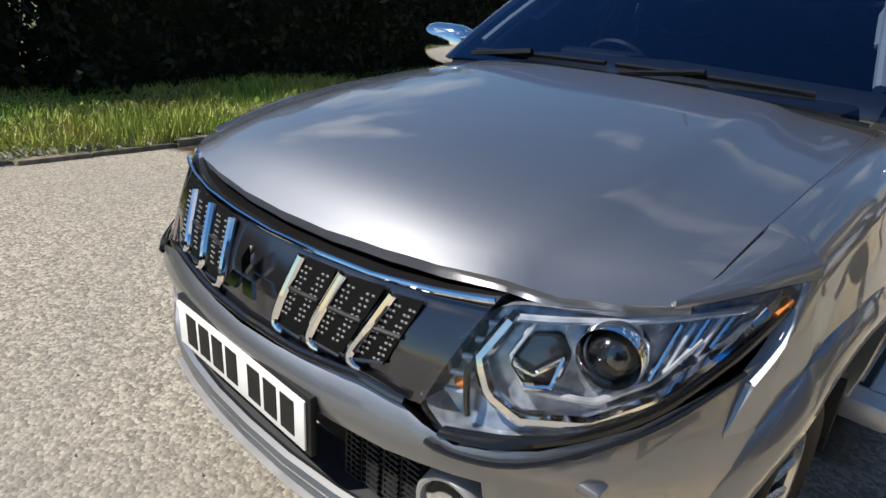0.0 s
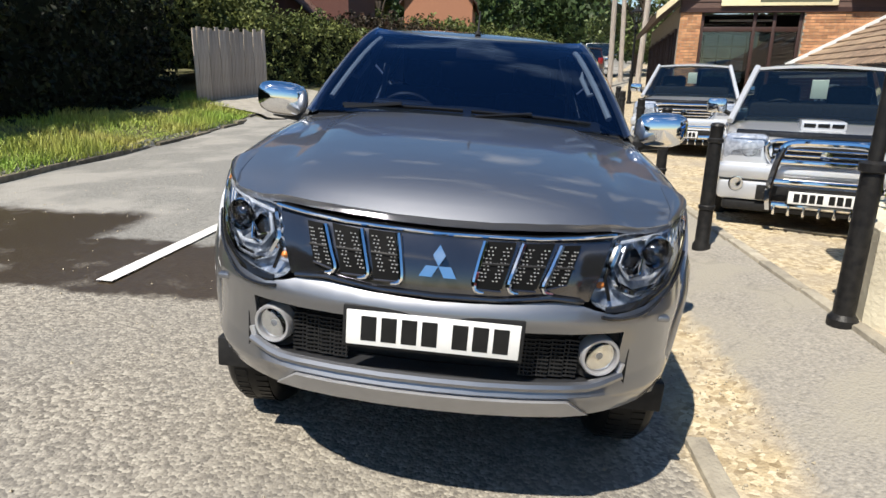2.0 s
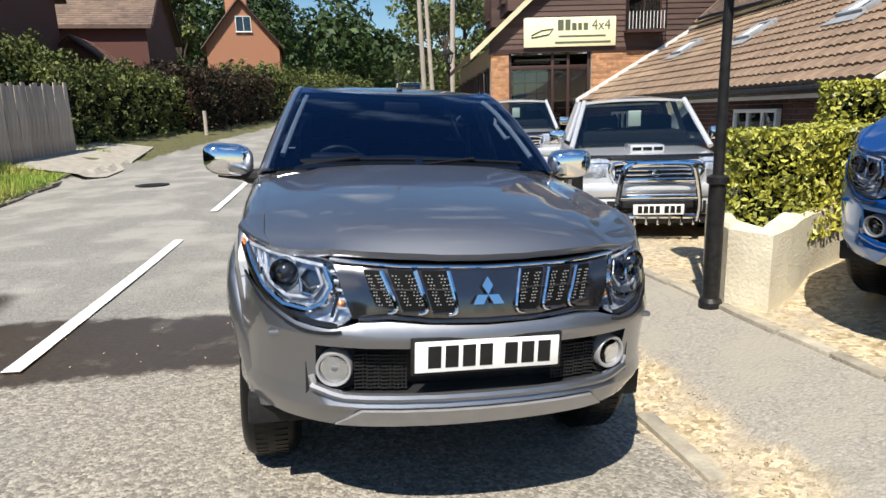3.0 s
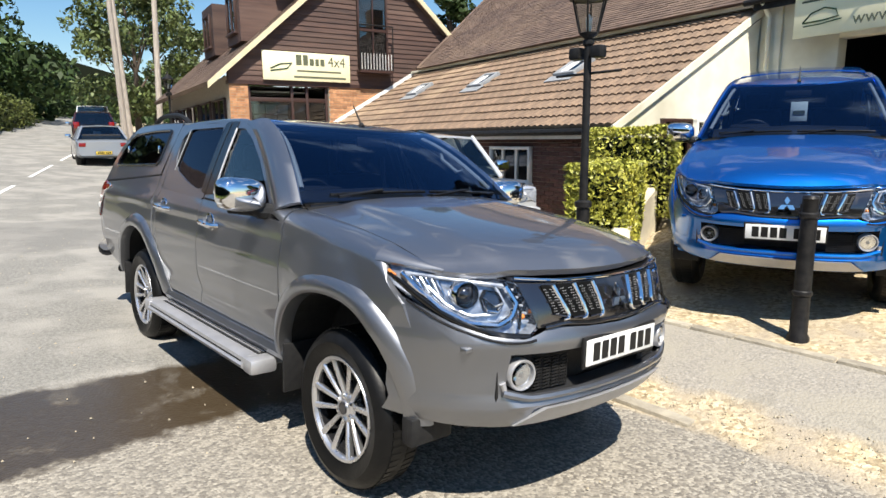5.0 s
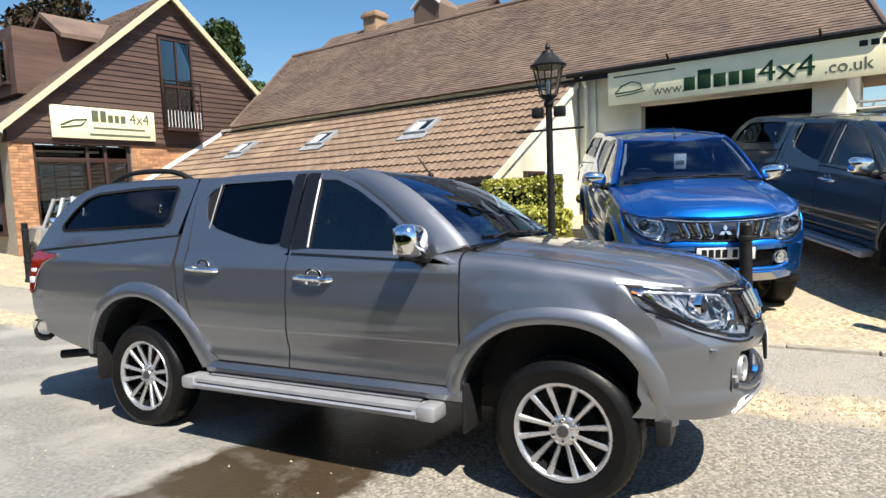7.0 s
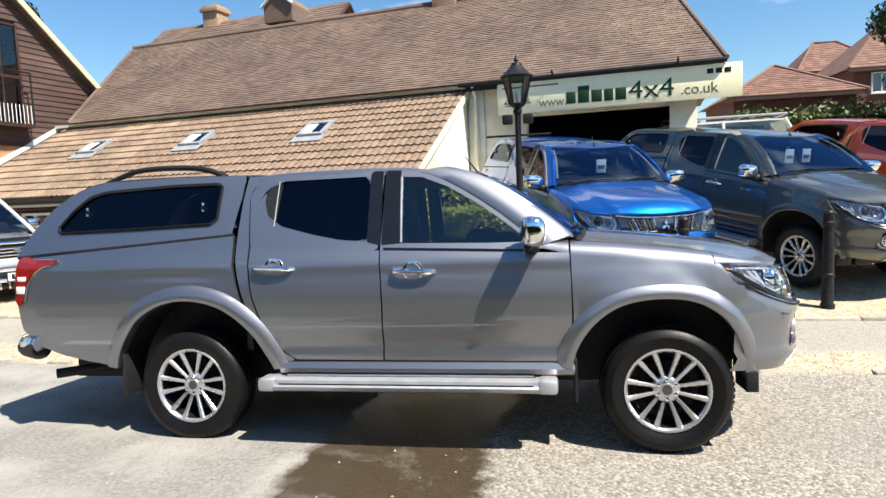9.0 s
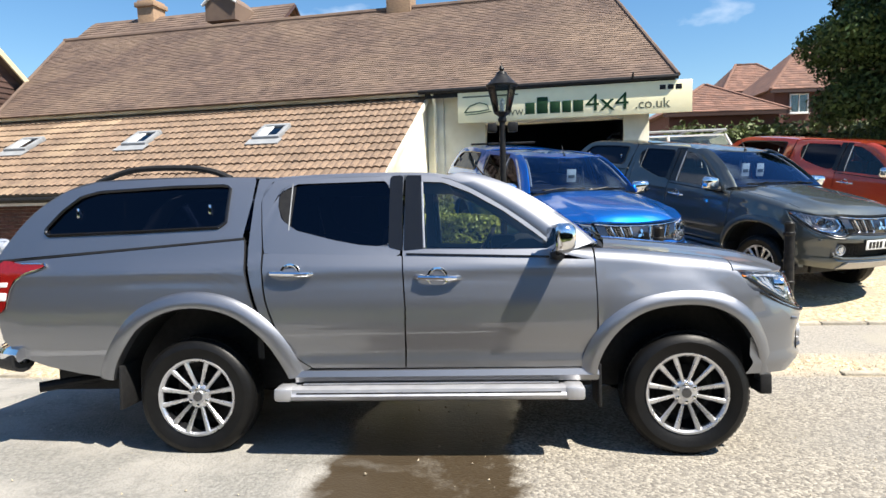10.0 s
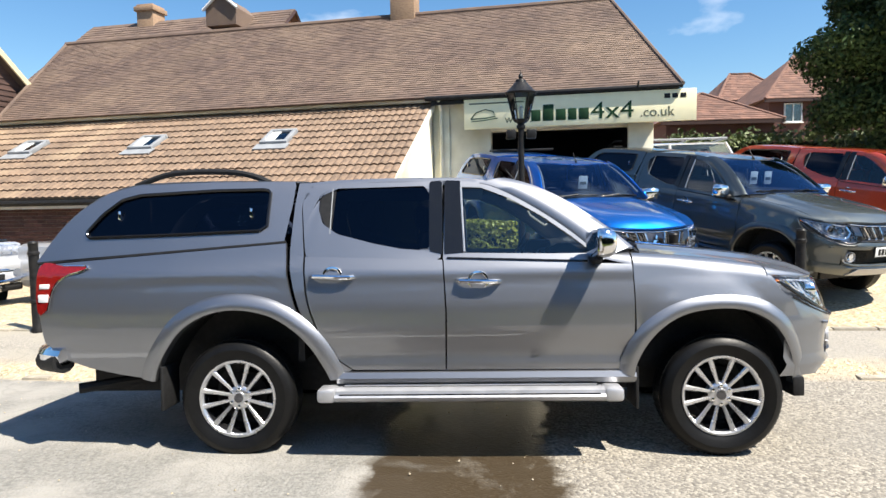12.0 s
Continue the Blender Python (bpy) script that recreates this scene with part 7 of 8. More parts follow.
# planter wall with clipped hedges
PLAN_W = [(1.95, -3.05), (1.02, -2.46), (0.72, -2.52), (1.18, -3.26), (1.63, -4.2), (2.0, -5.25), (2.75, -6.6)]
pw = []
for i, (x, y) in enumerate(resample(PLAN_W, 26)):
    q = resample(PLAN_W, 26)
    d = q[min(i + 1, 25)] - q[max(i - 1, 0)]
    d = d / np.linalg.norm(d)
    nx, ny = -d[1], d[0]
    h = 0.575 + 0.012 * math.sin(i * 1.7)
    for off, z in ((-0.09, -0.1), (-0.09, h - 0.03), (-0.06, h), (0.06, h), (0.09, h - 0.03), (0.09, -0.1)):
        pw.append((x + nx * off, y + ny * off, ground_z(x, y) + z))
planter = tagged(mesh_ob("planter_wall", pw, grid_faces(26, 6) + [(0, 1, 2, 3, 4, 5), (150, 151, 152, 153, 154, 155)], M_PLANTER), "low cream-painted rendered planter wall", "wall")
soil_v = [(x, y, 0.55) for x, y in PLAN_W] + [(3.6, -6.4, 0.55), (2.9, -5.0, 0.55), (2.3, -3.6, 0.55)]
tagged(mesh_ob("planter_soil", soil_v + [(x, y, -0.1) for x, y, z in soil_v], [tuple(range(10))] + [(i, (i + 1) % 10, 10 + (i + 1) % 10, 10 + i) for i in range(10)], M_BARK), "dark soil in the planter", "soil", kind="structure")


# ---- planting ----
def box_points(k, lo, hi, rng_, m=None, deep=0.12, bumps=0.06):
    """Points near the faces of a box (not its underside) with their outward directions."""
    lo, hi = np.array(lo, float), np.array(hi, float)
    s = hi - lo
    areas = np.array([s[1] * s[2], s[1] * s[2], s[0] * s[2], s[0] * s[2], s[0] * s[1]])
    side = rng_.choice(5, k, p=areas / areas.sum())
    p = lo + s * rng_.random((k, 3))
    nrm = np.zeros((k, 3))
    for f, (ax, sg) in enumerate(((0, -1), (0, 1), (1, -1), (1, 1), (2, 1))):
        sel = side == f
        p[sel, ax] = (hi if sg > 0 else lo)[ax]
        nrm[sel, ax] = sg
    w = np.array([noise.noise(Vector(q) * 1.7) for q in p]) * bumps * 2 - rng_.random(k) ** 2 * deep
    p = p + nrm * w[:, None]
    if m is not None:
        r = np.array(m.to_3x3())
        p = p @ r.T + np.array(m.translation)
        nrm = nrm @ r.T
    return p, nrm


def hedge(name, label, lo, hi, count, size, leaf, m=None, category="hedge", bumps=0.06, deep=0.12, seed=1, group=""):
    rg = np.random.default_rng(seed)
    t = thing(name, label, category, None, group)
    inset = 0.10 + bumps
    q = m if m is not None else Matrix.Identity(4)
    # inner box coloured as the shade deep in the hedge
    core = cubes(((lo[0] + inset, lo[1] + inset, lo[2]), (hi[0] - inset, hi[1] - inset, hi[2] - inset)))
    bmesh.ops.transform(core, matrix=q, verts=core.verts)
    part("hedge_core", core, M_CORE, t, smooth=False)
    p, nrm = box_points(count, lo, hi, rg, m, deep, bumps)
    tagged(leaf_cloud("leaves", p, nrm, size, leaf, rg, t), kind="stuff")
    return t


def bend_m(x, y):
    return Matrix.Translation((x, y, 0)) @ Matrix.Rotation(radians(-17), 4, "Z")


hq = Matrix.Translation((0.86, -2.62, 0.62)) @ Matrix.Rotation(radians(26), 4, "Z")
hedge("clipped_hedge", "clipped yellow-green hedge in the planter", (-0.10, -2.3, -0.08), (0.53, -0.37, 0.74), 10000, 0.030, M_BOX, hq, bumps=0.03, deep=0.07, seed=2, group="planter hedges")
hq2 = Matrix.Translation((1.92, -5.0, 0.62)) @ Matrix.Rotation(radians(25), 4, "Z")
hedge("clipped_hedge", "taller clipped yellow-green hedge in the planter", (-0.32, -1.5, 0.0), (0.80, 0.0, 1.15), 10000, 0.030, M_BOX, hq2, bumps=0.03, deep=0.07, seed=3, group="planter hedges")

# both stretches use the leaf colour that already holds their shade
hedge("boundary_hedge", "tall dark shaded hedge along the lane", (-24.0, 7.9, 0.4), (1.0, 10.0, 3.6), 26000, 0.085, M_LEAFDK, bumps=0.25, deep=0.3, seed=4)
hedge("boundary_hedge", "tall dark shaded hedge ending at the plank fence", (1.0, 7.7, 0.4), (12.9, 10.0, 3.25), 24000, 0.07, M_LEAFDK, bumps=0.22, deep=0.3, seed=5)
hedge("shrubs", "sunlit green shrubs above the plank fence", (9.5, 8.3, 1.6), (22.0, 11.5, 4.05), 26000, 0.075, M_LEAF, bumps=0.4, deep=0.45, seed=6)
hedge("shrubs", "green hedge beyond the plank fence", (0, 0, 0.3), (7.5, 2.4, 3.3), 16000, 0.07, M_LEAF, bend_m(16.3, 6.9), bumps=0.35, deep=0.4, seed=7)
hedge("copper_shrub", "dark copper-leaved hedge beside the lane", (0, 0, 0.5), (9.0, 2.6, 3.7), 16000, 0.075, M_COPPER, bend_m(23.2, 4.3), bumps=0.35, deep=0.4, seed=8)
hedge("shrubs", "bright green hedge at the lane's bend", (0, 0, 0.8), (16.0, 3.0, 4.3), 14000, 0.11, M_LEAF, bend_m(31.5, 2.0), bumps=0.5, deep=0.5, seed=9)
hedge("shrubs", "green clipped hedge at the far bend", (0, 0, 1.6), (16.0, 4.0, 4.9), 9000, 0.14, M_LEAF, bend_m(47.0, -2.6), bumps=0.4, deep=0.5, seed=10)
hedge("forecourt_hedge", "sunlit green hedge behind the forecourt", (-24.0, -19.5, 0.2), (-5.8, -17.5, 3.88), 16000, 0.10, M_TREELT, bumps=0.25, deep=0.3, seed=11)


def tree(x, y, z, h, crown_r, count, leaf, size, label, seed, low=0.32, trunk=0.22, squash=1.0, group="", clumps=None):
    """Tapered trunk, limbs, and a crown of leaf clumps with gaps."""
    rg = np.random.default_rng(seed)
    t = thing("tree", label, "tree", None, group)
    base = Vector((x, y, z - 0.2))
    tr = [base + Vector((0.12 * math.sin(i * 1.3 + seed), 0.12 * math.cos(i * 1.1), 0)) * (i / 3) + Vector((0, 0, h * 0.8 * i / 6)) for i in range(7)]
    part("trunk", tube(tr, [trunk * (1 - 0.13 * i) for i in range(7)], 10), M_BARK, t)
    cs, ns = [], []
    clumps = clumps or max(18, int(crown_r * 11))
    for k in range(clumps):
        a, f = rg.uniform(0, 2 * math.pi), rg.uniform(0, 1)
        zz = low + (1 - low) * f
        rr = crown_r * squash * math.sin(math.pi * min(1, 0.18 + 0.80 * f)) * math.sqrt(rg.uniform(0.25, 1))
        c_ = np.array([x + rr * math.cos(a), y + rr * math.sin(a), z + h * zz])
        if k < 12:
            i = min(5, max(2, int(zz * 6)))
            part("limb", tube([tr[i - 1], tr[i - 1].lerp(Vector(c_), 0.5) + Vector((0, 0, 0.1 * h * 0.3)), Vector(c_)], [trunk * 0.4, trunk * 0.25, trunk * 0.08], 6), M_BARK, t)
        m_ = count // clumps
        d = rg.normal(0, 1, (m_, 3))
        d /= np.linalg.norm(d, axis=1)[:, None]
        r_ = crown_r * rg.uniform(0.24, 0.42) * rg.uniform(0.55, 1.0, (m_, 1))
        cs.append(c_ + d * r_ * np.array([1, 1, 0.75]))
        ns.append(d)
    tagged(leaf_cloud("crown", np.concatenate(cs), np.concatenate(ns), size, leaf, rg, t), kind="stuff")
    return t


tree(-11.7, -14.0, 1.2, 9.0, 2.9, 95000, M_TREE, 0.072, "dark green broadleaf tree beside the forecourt", 21, 0.14, clumps=64)
tree(31.0, -28.0, 0.5, 12.5, 2.8, 9000, M_TREE, 0.2, "dark green tree behind the gabled shop", 22, 0.4)
tree(34.5, -19.0, 0.6, 12.8, 3.8, 9000, M_COPPER, 0.2, "copper-leaved tree behind the gabled shop", 23, 0.4)
tree(40.0, -9.5, 2.0, 10, 3.2, 8000, M_TREELT, 0.16, "light green tree beside the lane", 24, 0.15)
tree(46.0, -12.5, 2.4, 12, 3.5, 8000, M_TREELT, 0.18, "light green tree beside the lane", 25, 0.15)
tree(43.0, 8.0, 2.4, 9, 2.4, 7000, M_LEAF, 0.15, "slender green tree beside the brick cottage", 26, 0.12, squash=0.7)
# wooded hill behind the lane
rw_ = np.random.default_rng(31)
cs, ns = [], []
for k in range(150):
    xx, yy = rw_.uniform(66, 120), rw_.uniform(-40, 48)
    hz = ground_z(xx, yy) * 0.6 + rw_.uniform(3, 16) * (0.6 + 0.4 * math.sin(yy * 0.11 + 1))
    r0 = rw_.uniform(2.2, 4.2)
    d = rw_.normal(0, 1, (420, 3))
    d /= np.linalg.norm(d, axis=1)[:, None]
    cs.append(np.array([xx, yy, hz]) + d * r0 * rw_.uniform(0.6, 1.0, (420, 1)))
    ns.append(d)
tagged(leaf_cloud("woodland", np.concatenate(cs), np.concatenate(ns), 0.42, M_TREE, rw_), "dense dark green woodland on the hill", "woodland", kind="stuff")
# flat added sheet, coloured as the shade seen between the hill's trees
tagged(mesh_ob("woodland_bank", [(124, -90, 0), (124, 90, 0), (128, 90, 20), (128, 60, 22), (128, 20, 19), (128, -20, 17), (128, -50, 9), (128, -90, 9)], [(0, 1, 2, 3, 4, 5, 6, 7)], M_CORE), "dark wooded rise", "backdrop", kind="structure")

# grass on the verge
rg = np.random.default_rng(41)
k = 62000
bx = rg.uniform(-7, 16.5, k)
by = 5.80 + 2.35 * rg.random(k) ** 1.25
keep = ~((bx > 13.2) & (by < 7.3) & (bx < 16.4))
bx, by = bx[keep], by[keep]
k = len(bx)
bz = np.array([ground_z(a, b) for a, b in zip(bx, by)])
hgt = rg.uniform(0.05, 0.20, k) * (0.7 + 0.5 * np.sin(bx * 1.3) * np.cos(by * 2.1))
ang = rg.uniform(0, 2 * np.pi, k)
lean = rg.normal(0, 0.05, (k, 2))
w = 0.007 + 0.006 * rg.random(k)
v = np.stack([np.stack([bx - w * np.cos(ang), by - w * np.sin(ang), bz - 0.01], 1), np.stack([bx + w * np.cos(ang), by + w * np.sin(ang), bz - 0.01], 1), np.stack([bx + lean[:, 0], by + lean[:, 1], bz + hgt], 1)], 1).reshape(-1, 3)
me = bpy.data.meshes.new("verge_grass")
me.vertices.add(3 * k)
me.vertices.foreach_set("co", v.ravel())
me.loops.add(3 * k)
me.loops.foreach_set("vertex_index", np.arange(3 * k))
me.polygons.add(k)
me.polygons.foreach_set("loop_start", np.arange(k) * 3)
me.update(calc_edges=True)
me.materials.append(M_GRASS)
tagged(new("verge_grass", me), "rough sunlit grass with dry tufts on the verge", "grass", kind="stuff")

# weathered plank fence
fence = thing("plank_fence", "weathered grey vertical plank fence under the shrubs", "fence")
fa, fb = np.array([13.2, 7.30]), np.array([16.15, 6.60])
for i in range(21):
    f = i / 20
    x, y = fa + (fb - fa) * f
    z = ground_z(x, y)
    pk = part("plank", cubes(((-0.074, -0.012, -0.05), (0.074, 0.012, 1.80 + 0.05 * math.sin(i * 2.3))), bevel=0.004), M_FENCE, fence)
    pk.matrix_basis = Matrix.Translation((x, y, z)) @ Matrix.Rotation(math.atan2(*(fb - fa)[::-1]), 4, "Z") @ Matrix.Rotation(radians(0.8 * math.sin(i * 1.9)), 4, "Y")
for zz in (0.4, 1.4):
    part("rail", tube([(*(fa + (0.05, 0.06)), ground_z(*fa) + zz), (*(fb + (0.05, 0.06)), ground_z(*fb) + zz)], 0.035, 6), M_FENCE, fence)
drv = [(x, y, max(ground_z(x, y) + 0.03, 0.16 + 0.14 * (y - 5.2) + rise(x))) for x in np.linspace(13.0, 18.2, 24) for y in np.linspace(5.0, 7.0, 14)]
tagged(mesh_ob("driveway", drv, grid_faces(24, 14), M_DRIVE), "pale concrete driveway apron in front of the fence", "driveway", kind="structure")
tagged(part("gate_post", tube([(22.6, 4.0, 0.6), (22.6, 4.0, 2.0)], 0.07, 8), M_FENCE), "old timber gate post beside the copper hedge", "post")


# ---- houses beyond ----
def cottage(x, y, z, yaw, w, d, eave, ridge, wall, roof, label, windows=(), chimney=None, stack=None):
    """Gabled house: gable ends on its local y faces, ridge along y."""
    t = thing("house", label, "house", pose(x, y, z, 0, 0, yaw), "houses beyond")
    out_ = [(-w / 2, -0.5), (w / 2, -0.5), (w / 2, eave), (0, ridge - 0.1), (-w / 2, eave)]
    part("wall", prism(out_, d, Matrix(((1, 0, 0, 0), (0, 0, 1, -d / 2), (0, 1, 0, 0), (0, 0, 0, 1)))), wall, t, smooth=False)
    ov = 0.35
    sl = (ridge - eave) / (w / 2)
    for s in (1, -1):
        pts = [(0, ridge), (s * (w / 2 + ov), eave - sl * ov), (s * (w / 2 + ov), eave - sl * ov - 0.15), (0, ridge - 0.15)]
        part("roof", prism(pts, d + 2 * ov, Matrix(((1, 0, 0, 0), (0, 0, 1, -d / 2 - ov), (0, 1, 0, 0), (0, 0, 0, 1)))), roof, t, smooth=False)
        ln = math.hypot(w / 2 + ov, sl * (w / 2 + ov))
        vs2, fs2 = roof_tiles(int(ln / 0.22), 0.4, 0.22, 0.03, lambda q, a, up: Vector((s * ((w / 2 + ov) * (1 - q / ln)), a, eave - sl * ov + sl * (w / 2 + ov) * q / ln + up + 0.01)), lambda q: (-d / 2 - ov, d / 2 + ov))
        tagged(mesh_ob("roof_tile", vs2, fs2, roof, t), kind="stuff")
        for e in (-1, 1):
            part("bargeboard", tube([(0, e * (d / 2 + ov), ridge - 0.1), (s * (w / 2 + ov), e * (d / 2 + ov), eave - sl * ov - 0.1)], 0.07, 6), M_DARKWOOD, t)
    for face, s0, s1, z0, z1 in windows:
        if face in ("+y", "-y"):
            flat_window(t, "a", (1 if face == "+y" else -1) * d / 2, s0, s1, z0, z1, 2, M_WHITE, side=1 if face == "+y" else -1)
        else:
            flat_window(t, "o", (1 if face == "+x" else -1) * w / 2, s0, s1, z0, z1, 2, M_WHITE, side=1 if face == "+x" else -1)
    for cx, cy, h in (chimney or ()):
        part("chimney", cubes(((cx - 0.4, cy - 0.4, eave), (cx + 0.4, cy + 0.4, h)), ((cx - 0.48, cy - 0.48, h - 0.3), (cx + 0.48, cy + 0.48, h - 0.1)), bevel=0.02), stack or M_FARBRICK, t)
    return t


cottage(55.0, 4.4, 2.3, 90, 5.6, 8, 5.4, 8.8, M_FARBRICK, M_REDTILE, "orange brick cottage with a steep tiled gable", (("+y", -0.8, 0.4, 6.2, 7.4),), ((0.0, 1.0, 10.2), (0.9, 1.0, 9.6)))
cottage(37.0, 12.3, 2.15, 0, 8.0, 9.0, 4.6, 7.6, M_DARKBRICK2, M_PLAIN, "dark brick house with a brown tiled roof")
cottage(26.0, 15.4, 1.0, 0, 8.0, 9.0, 6.5, 9.5, M_DARKBRICK2, M_PLAIN, "dark red brick house with white windows", (("-x", -4.3, -2.9, 3.4, 5.1), ("-x", -1.4, -0.2, 3.6, 5.1)))
cottage(32.5, 10.4, 1.3, 90, 3.2, 5.0, 3.1, 4.4, M_DARKBRICK2, M_REDTILE, "low outbuilding with an orange tiled roof")


def hipped_house(x, y, z, w, d, eave, ridge, inset, wall, roof, label, windows=()):
    """House under a hipped roof, its ridge along local x."""
    t = thing("house", label, "house", pose(x, y, z), "houses beyond")
    part("wall", cubes(((-w / 2 + 0.3, -d / 2 + 0.3, -0.5), (w / 2 - 0.3, d / 2 - 0.3, eave - 0.02))), wall, t, smooth=False)
    c_ = [(-w / 2, -d / 2, eave), (w / 2, -d / 2, eave), (w / 2, d / 2, eave), (-w / 2, d / 2, eave), (-w / 2 + inset, 0, ridge), (w / 2 - inset + 0.01, 0, ridge)]
    mesh_ob("roof", c_, [(0, 1, 5, 4), (1, 2, 5), (2, 3, 4, 5), (3, 0, 4), (3, 2, 1, 0)], roof, t, smooth=False)
    ln = math.hypot(d / 2, ridge - eave)
    vs2, fs2 = roof_tiles(int(ln / 0.2), 0.35, 0.2, 0.03, lambda q, a_, up: Vector((a_, d / 2 * (1 - q / ln), eave + (ridge - eave) * q / ln + up + 0.008)),
                          lambda q: (-w / 2 + inset * q / ln, w / 2 - inset * q / ln))
    tagged(mesh_ob("roof_tile", vs2, fs2, roof, t), kind="stuff")
    part("ridge_tile", tube([(-w / 2, d / 2, eave), (-w / 2 + inset, 0, ridge + 0.02), (w / 2 - inset + 0.02, 0, ridge + 0.02), (w / 2, d / 2, eave)], 0.08, 6), roof, t)
    part("fascia", cubes(((-w / 2, d / 2 - 0.05, eave - 0.16), (w / 2, d / 2 - 0.01, eave - 0.01))), M_DARKWOOD, t)
    for s0, s1, z0, z1 in windows:
        flat_window(t, "a", d / 2 - 0.3, s0, s1, z0, z1, 2, M_WHITE, side=1)
    return t


hipped_house(-8.8, -24.0, 0.3, 5.0, 5.0, 4.5, 5.95, 2.45, M_DARKBRICK2, M_REDTILE, "low brick outbuilding under a pyramid of clay tiles")
hipped_house(-14.7, -34.0, 0.8, 4.6, 5.0, 6.3, 8.2, 1.7, M_FARBRICK, M_REDTILE, "orange brick house under a hipped clay tiled roof")
hipped_house(-15.6, -28.5, 0.3, 6.4, 5.6, 5.95, 8.5, 2.7, M_DARKBRICK2, M_REDTILE, "dark brick house with a white casement window", ((1.35, 2.2, 4.85, 5.75),))
behind = cottage(13.5, -22.0, 0.5, 80.5, 7.0, 9.0, 6.3, 9.2, M_FARBRICK, M_PLAIN, "brick house behind the showroom roof", (), ((0.0, -1.93, 9.85),), stack=M_PALEBRICK)
part("dormer", prism([(1.95, 8.2), (3.25, 8.2), (3.25, 8.85), (2.6, 9.40), (1.95, 8.85)], 1.9, Matrix(((0, 0, 1, 0), (1, 0, 0, 0), (0, 1, 0, 0), (0, 0, 0, 1)))), M_PLAIN, behind, smooth=False)
for s in (-1, 1):
    part("bargeboard", tube([(1.95, 2.6, 9.42), (1.95, 2.6 + s * 0.75, 8.80)], 0.06, 6), M_WHITE, behind)

# ---- kerb stones, covers, fallen grit ----
kerb = thing("kerb", "worn low stone kerb half buried along the verge", "kerb", kind="structure")
kr = random.Random(7)
x = -7.0
while x < 13.2:
    ln = 0.62 + 0.3 * kr.random()
    z = ground_z(x + ln / 2, 5.80)
    k_ob = part("kerb_stone", cubes(((0.006, -0.065, -0.12), (ln - 0.006, 0.065, 0.005 + 0.05 * kr.random())), bevel=0.02), M_VERGE, kerb)
    k_ob.matrix_basis = pose(x, 5.77 + 0.07 * kr.random(), z, 6 * kr.random(), 2 * (kr.random() - 0.5), 4 * (kr.random() - 0.5))
    x += ln
edge = thing("pavement_edge", "broken line of flush edging stones beside the lane", "kerb", kind="structure")
x = -4.0
while x < 11.5:
    ln = 0.22 + 0.45 * kr.random()
    if kr.random() < 0.4:
        e_ob = part("edging_stone", cubes(((0.01, -0.05, -0.1), (ln - 0.01, 0.05, 0.018)), bevel=0.012), M_KERB, edge)
        e_ob.matrix_basis = pose(x, -1.16 + 0.02 * kr.random(), ground_z(x, -1.16) + 0.004, 3 * (kr.random() - 0.5), 1.5 * (kr.random() - 0.5), 2 * (kr.random() - 0.5))
    x += ln
edge2 = thing("forecourt_edge", "line of pale stones between pavement and forecourt", "kerb", kind="structure")
x = -5.0
while x < 11.5:
    ln = 0.3 + 0.4 * kr.random()
    e_ob = part("edging_stone", cubes(((0.008, -0.045, -0.1), (ln - 0.008, 0.045, 0.012)), bevel=0.01), M_KERB, edge2)
    e_ob.matrix_basis = pose(x, -2.37 + 0.02 * kr.random(), ground_z(x, -2.37) + 0.006, 0, 0, 2 * (kr.random() - 0.5))
    x += ln
cover = tagged(part("manhole_cover", lathe([(0.33, -0.02), (0.33, 0.004), (0.30, 0.006), (0.29, 0.002), (0.0005, 0.004)], 28), M_IRON), "round iron manhole cover in the lane", "manhole cover", kind="structure")
cover.matrix_basis = pose(11.0, 3.6, ground_z(11.0, 3.6) + 0.012)
# loose pebbles over grit and lane
k = 4200
rp = np.random.default_rng(77)
px = rp.uniform(-5, 9, k)
py = np.where(rp.random(k) < 0.45, rp.uniform(-1.55, -1.08, k), np.where(rp.random(k) < 0.7, rp.uniform(-6.5, -2.38, k), rp.uniform(-1.1, 5.5, k)))
vs, fs = [], []
for a, b in zip(px, py):
    r = rp.uniform(0.003, 0.009)
    z = ground_z(a, b) + 0.01
    n0 = len(vs)
    h = rp.uniform(0.5, 0.9)
    t0 = rp.uniform(0, 6.28)
    vs += [(a + r * math.cos(t0 + i * 1.571) * rp.uniform(0.7, 1.3), b + r * math.sin(t0 + i * 1.571) * rp.uniform(0.7, 1.3), z - 0.004) for i in range(4)]
    vs += [(a + rp.uniform(-0.3, 0.3) * r, b + rp.uniform(-0.3, 0.3) * r, z + r * h)]
    fs += [(n0, n0 + 1, n0 + 4), (n0 + 1, n0 + 2, n0 + 4), (n0 + 2, n0 + 3, n0 + 4), (n0 + 3, n0, n0 + 4)]
tagged(mesh_ob("loose_grit", vs, fs, M_PEBBLE), "loose cream and grey grit on the ground", "grit", kind="stuff")

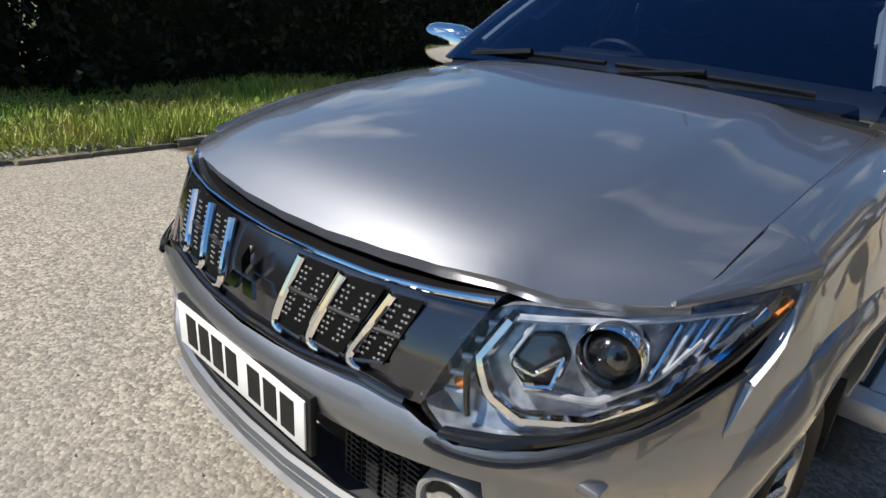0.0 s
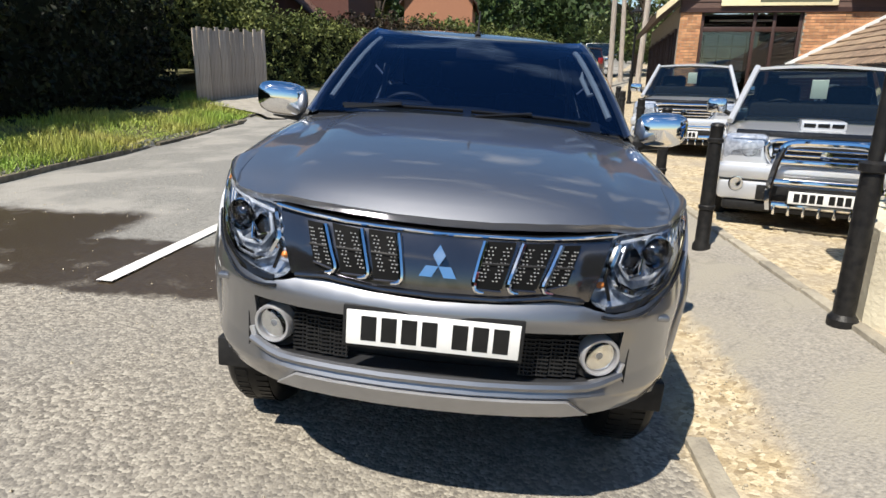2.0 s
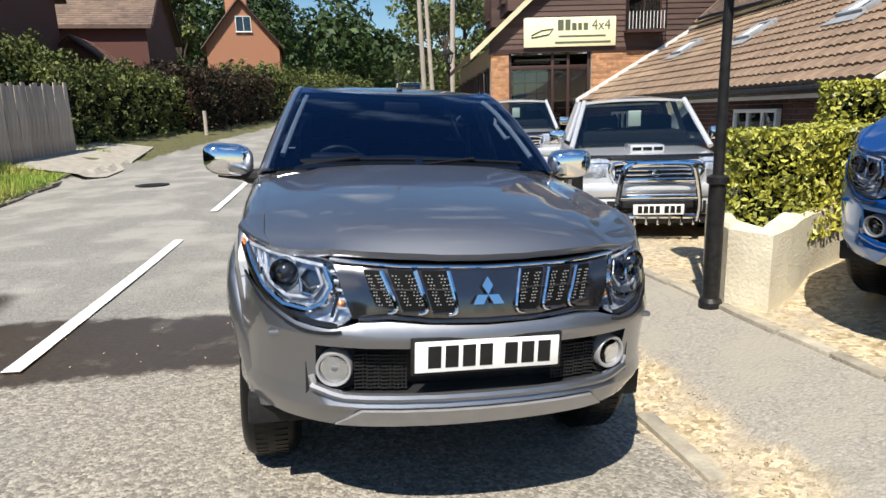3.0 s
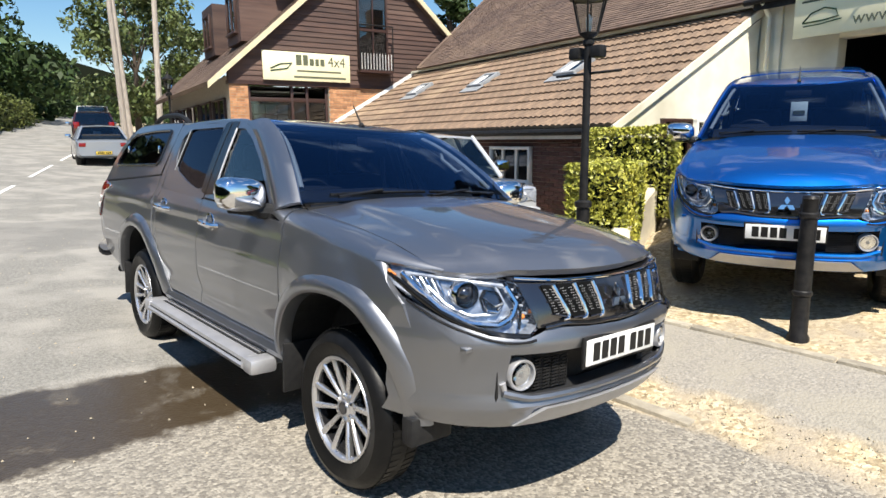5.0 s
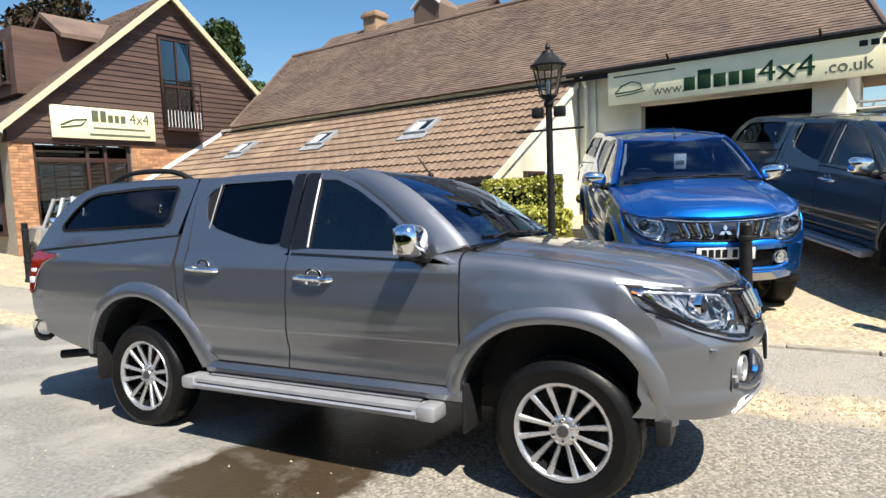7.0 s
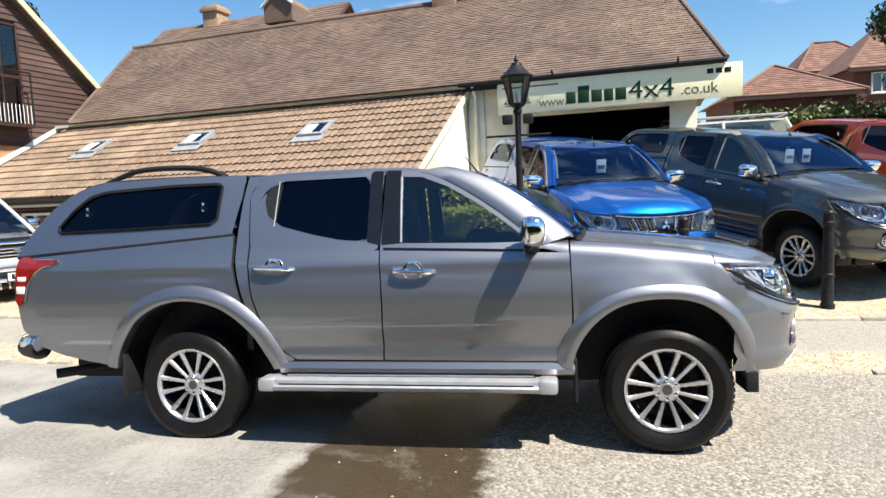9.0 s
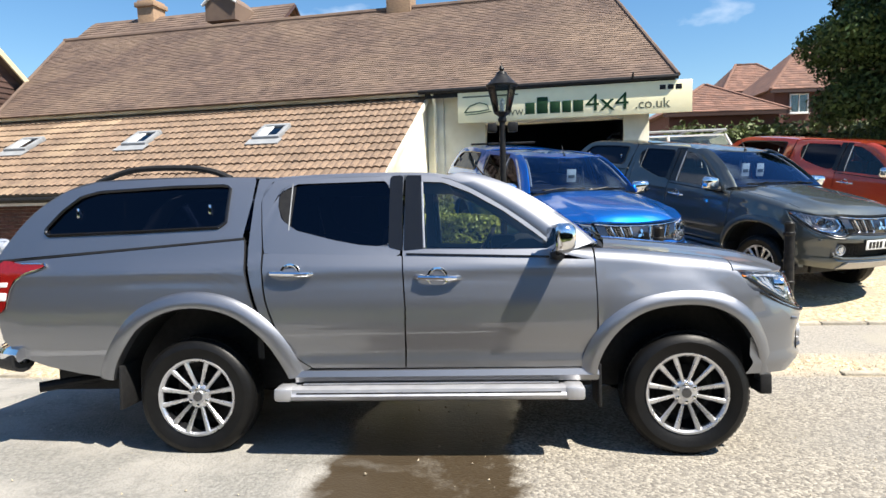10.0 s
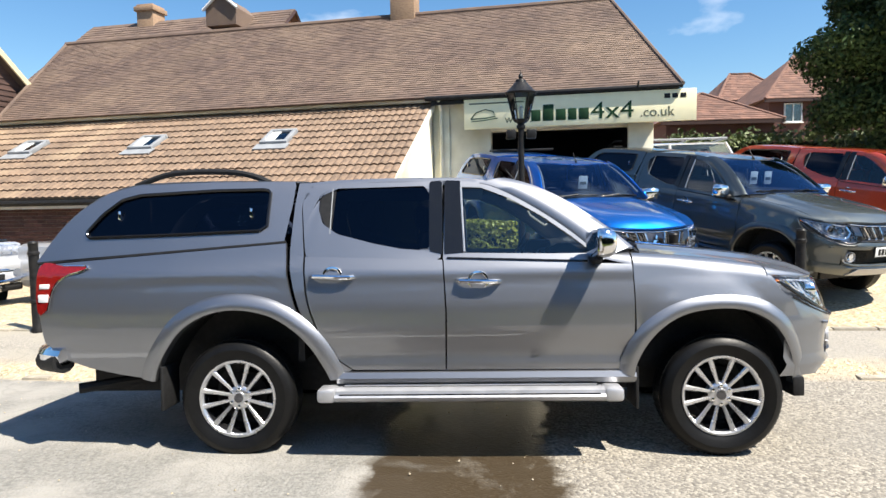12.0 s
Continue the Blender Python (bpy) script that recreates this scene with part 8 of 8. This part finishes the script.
# ---- pieces of walls and roofs ----
# weatherboards on the gable
z, row = 3.36, 0
while z < AZ - 0.2:
    zt = z + 0.165
    half_l = min(o_l, AP + (AZ - zt) / AS)
    half_r = max(o_r, AP - (AZ - zt) / AS)
    spans = [(half_r, half_l)]
    if z < 6.4 and zt > 3.85:
        spans = [(half_r, w0 - 0.01), (w1 + 0.01, half_l)]
    for s0, s1 in spans:
        if s1 - s0 < 0.1:
            continue
        mesh_ob("board", [(GA + 0.03, s0, z), (GA - 0.022, s0, z), (GA + 0.005, s0, zt + 0.015), (GA + 0.03, s1, z), (GA - 0.022, s1, z), (GA + 0.005, s1, zt + 0.015)],
                [(1, 4, 5, 2), (0, 3, 4, 1), (0, 1, 2), (3, 5, 4)], M_BOARD, shop)
    z += 0.15
    row += 1
# interlocking tiles of the lean-to
TW, TG = 0.30, LS / 12
prof = [(0.0, 0.0), (0.04, 0.020), (0.075, 0.026), (0.11, 0.020), (0.15, 0.0), (0.19, 0.020), (0.225, 0.026), (0.26, 0.020), (0.302, 0.0)]


def tile_mesh():
    vs, fs = [], []
    for x, h in prof:
        vs += [(x, -0.02, h - 0.03), (x, -0.02, h + 0.034), (x, TG + 0.03, h)]
    for i in range(len(prof) - 1):
        k = 3 * i
        fs += [(k, k + 3, k + 4, k + 1), (k + 1, k + 4, k + 5, k + 2)]
    me = bpy.data.meshes.new("tile")
    me.from_pydata(vs, [], fs)
    me.materials.append(M_TILE)
    return me, vs, fs


tile, tvs, tfs = tile_mesh()
rest_v, rest_f = [], []
for c in range(int((LA - 0.02) / TW)):
    for r in range(12):
        base = Vector((0.0 + c * TW, LO, LZ0)) + LD * (r * TG) + LN * -0.02
        q = Matrix.Translation(base) @ Matrix((Vector((1, 0, 0)), LD, LN)).transposed().to_4x4() @ pose(0, 0, 0.004 * rng.random(), 0.5 * rng.standard_normal(), 0, 0.3 * rng.standard_normal())
        if c < 25:
            t_ob = new("tile", tile)
            t_ob.parent, t_ob.matrix_basis = leanto, q
        else:
            k = len(rest_v)
            rest_v += [q @ Vector(v) for v in tvs]
            rest_f += [tuple(k + i for i in f) for f in tfs]
tagged(mesh_ob("tiles_beyond", rest_v, rest_f, M_TILE_J, leanto), "brown interlocking roof tiles", kind="stuff")
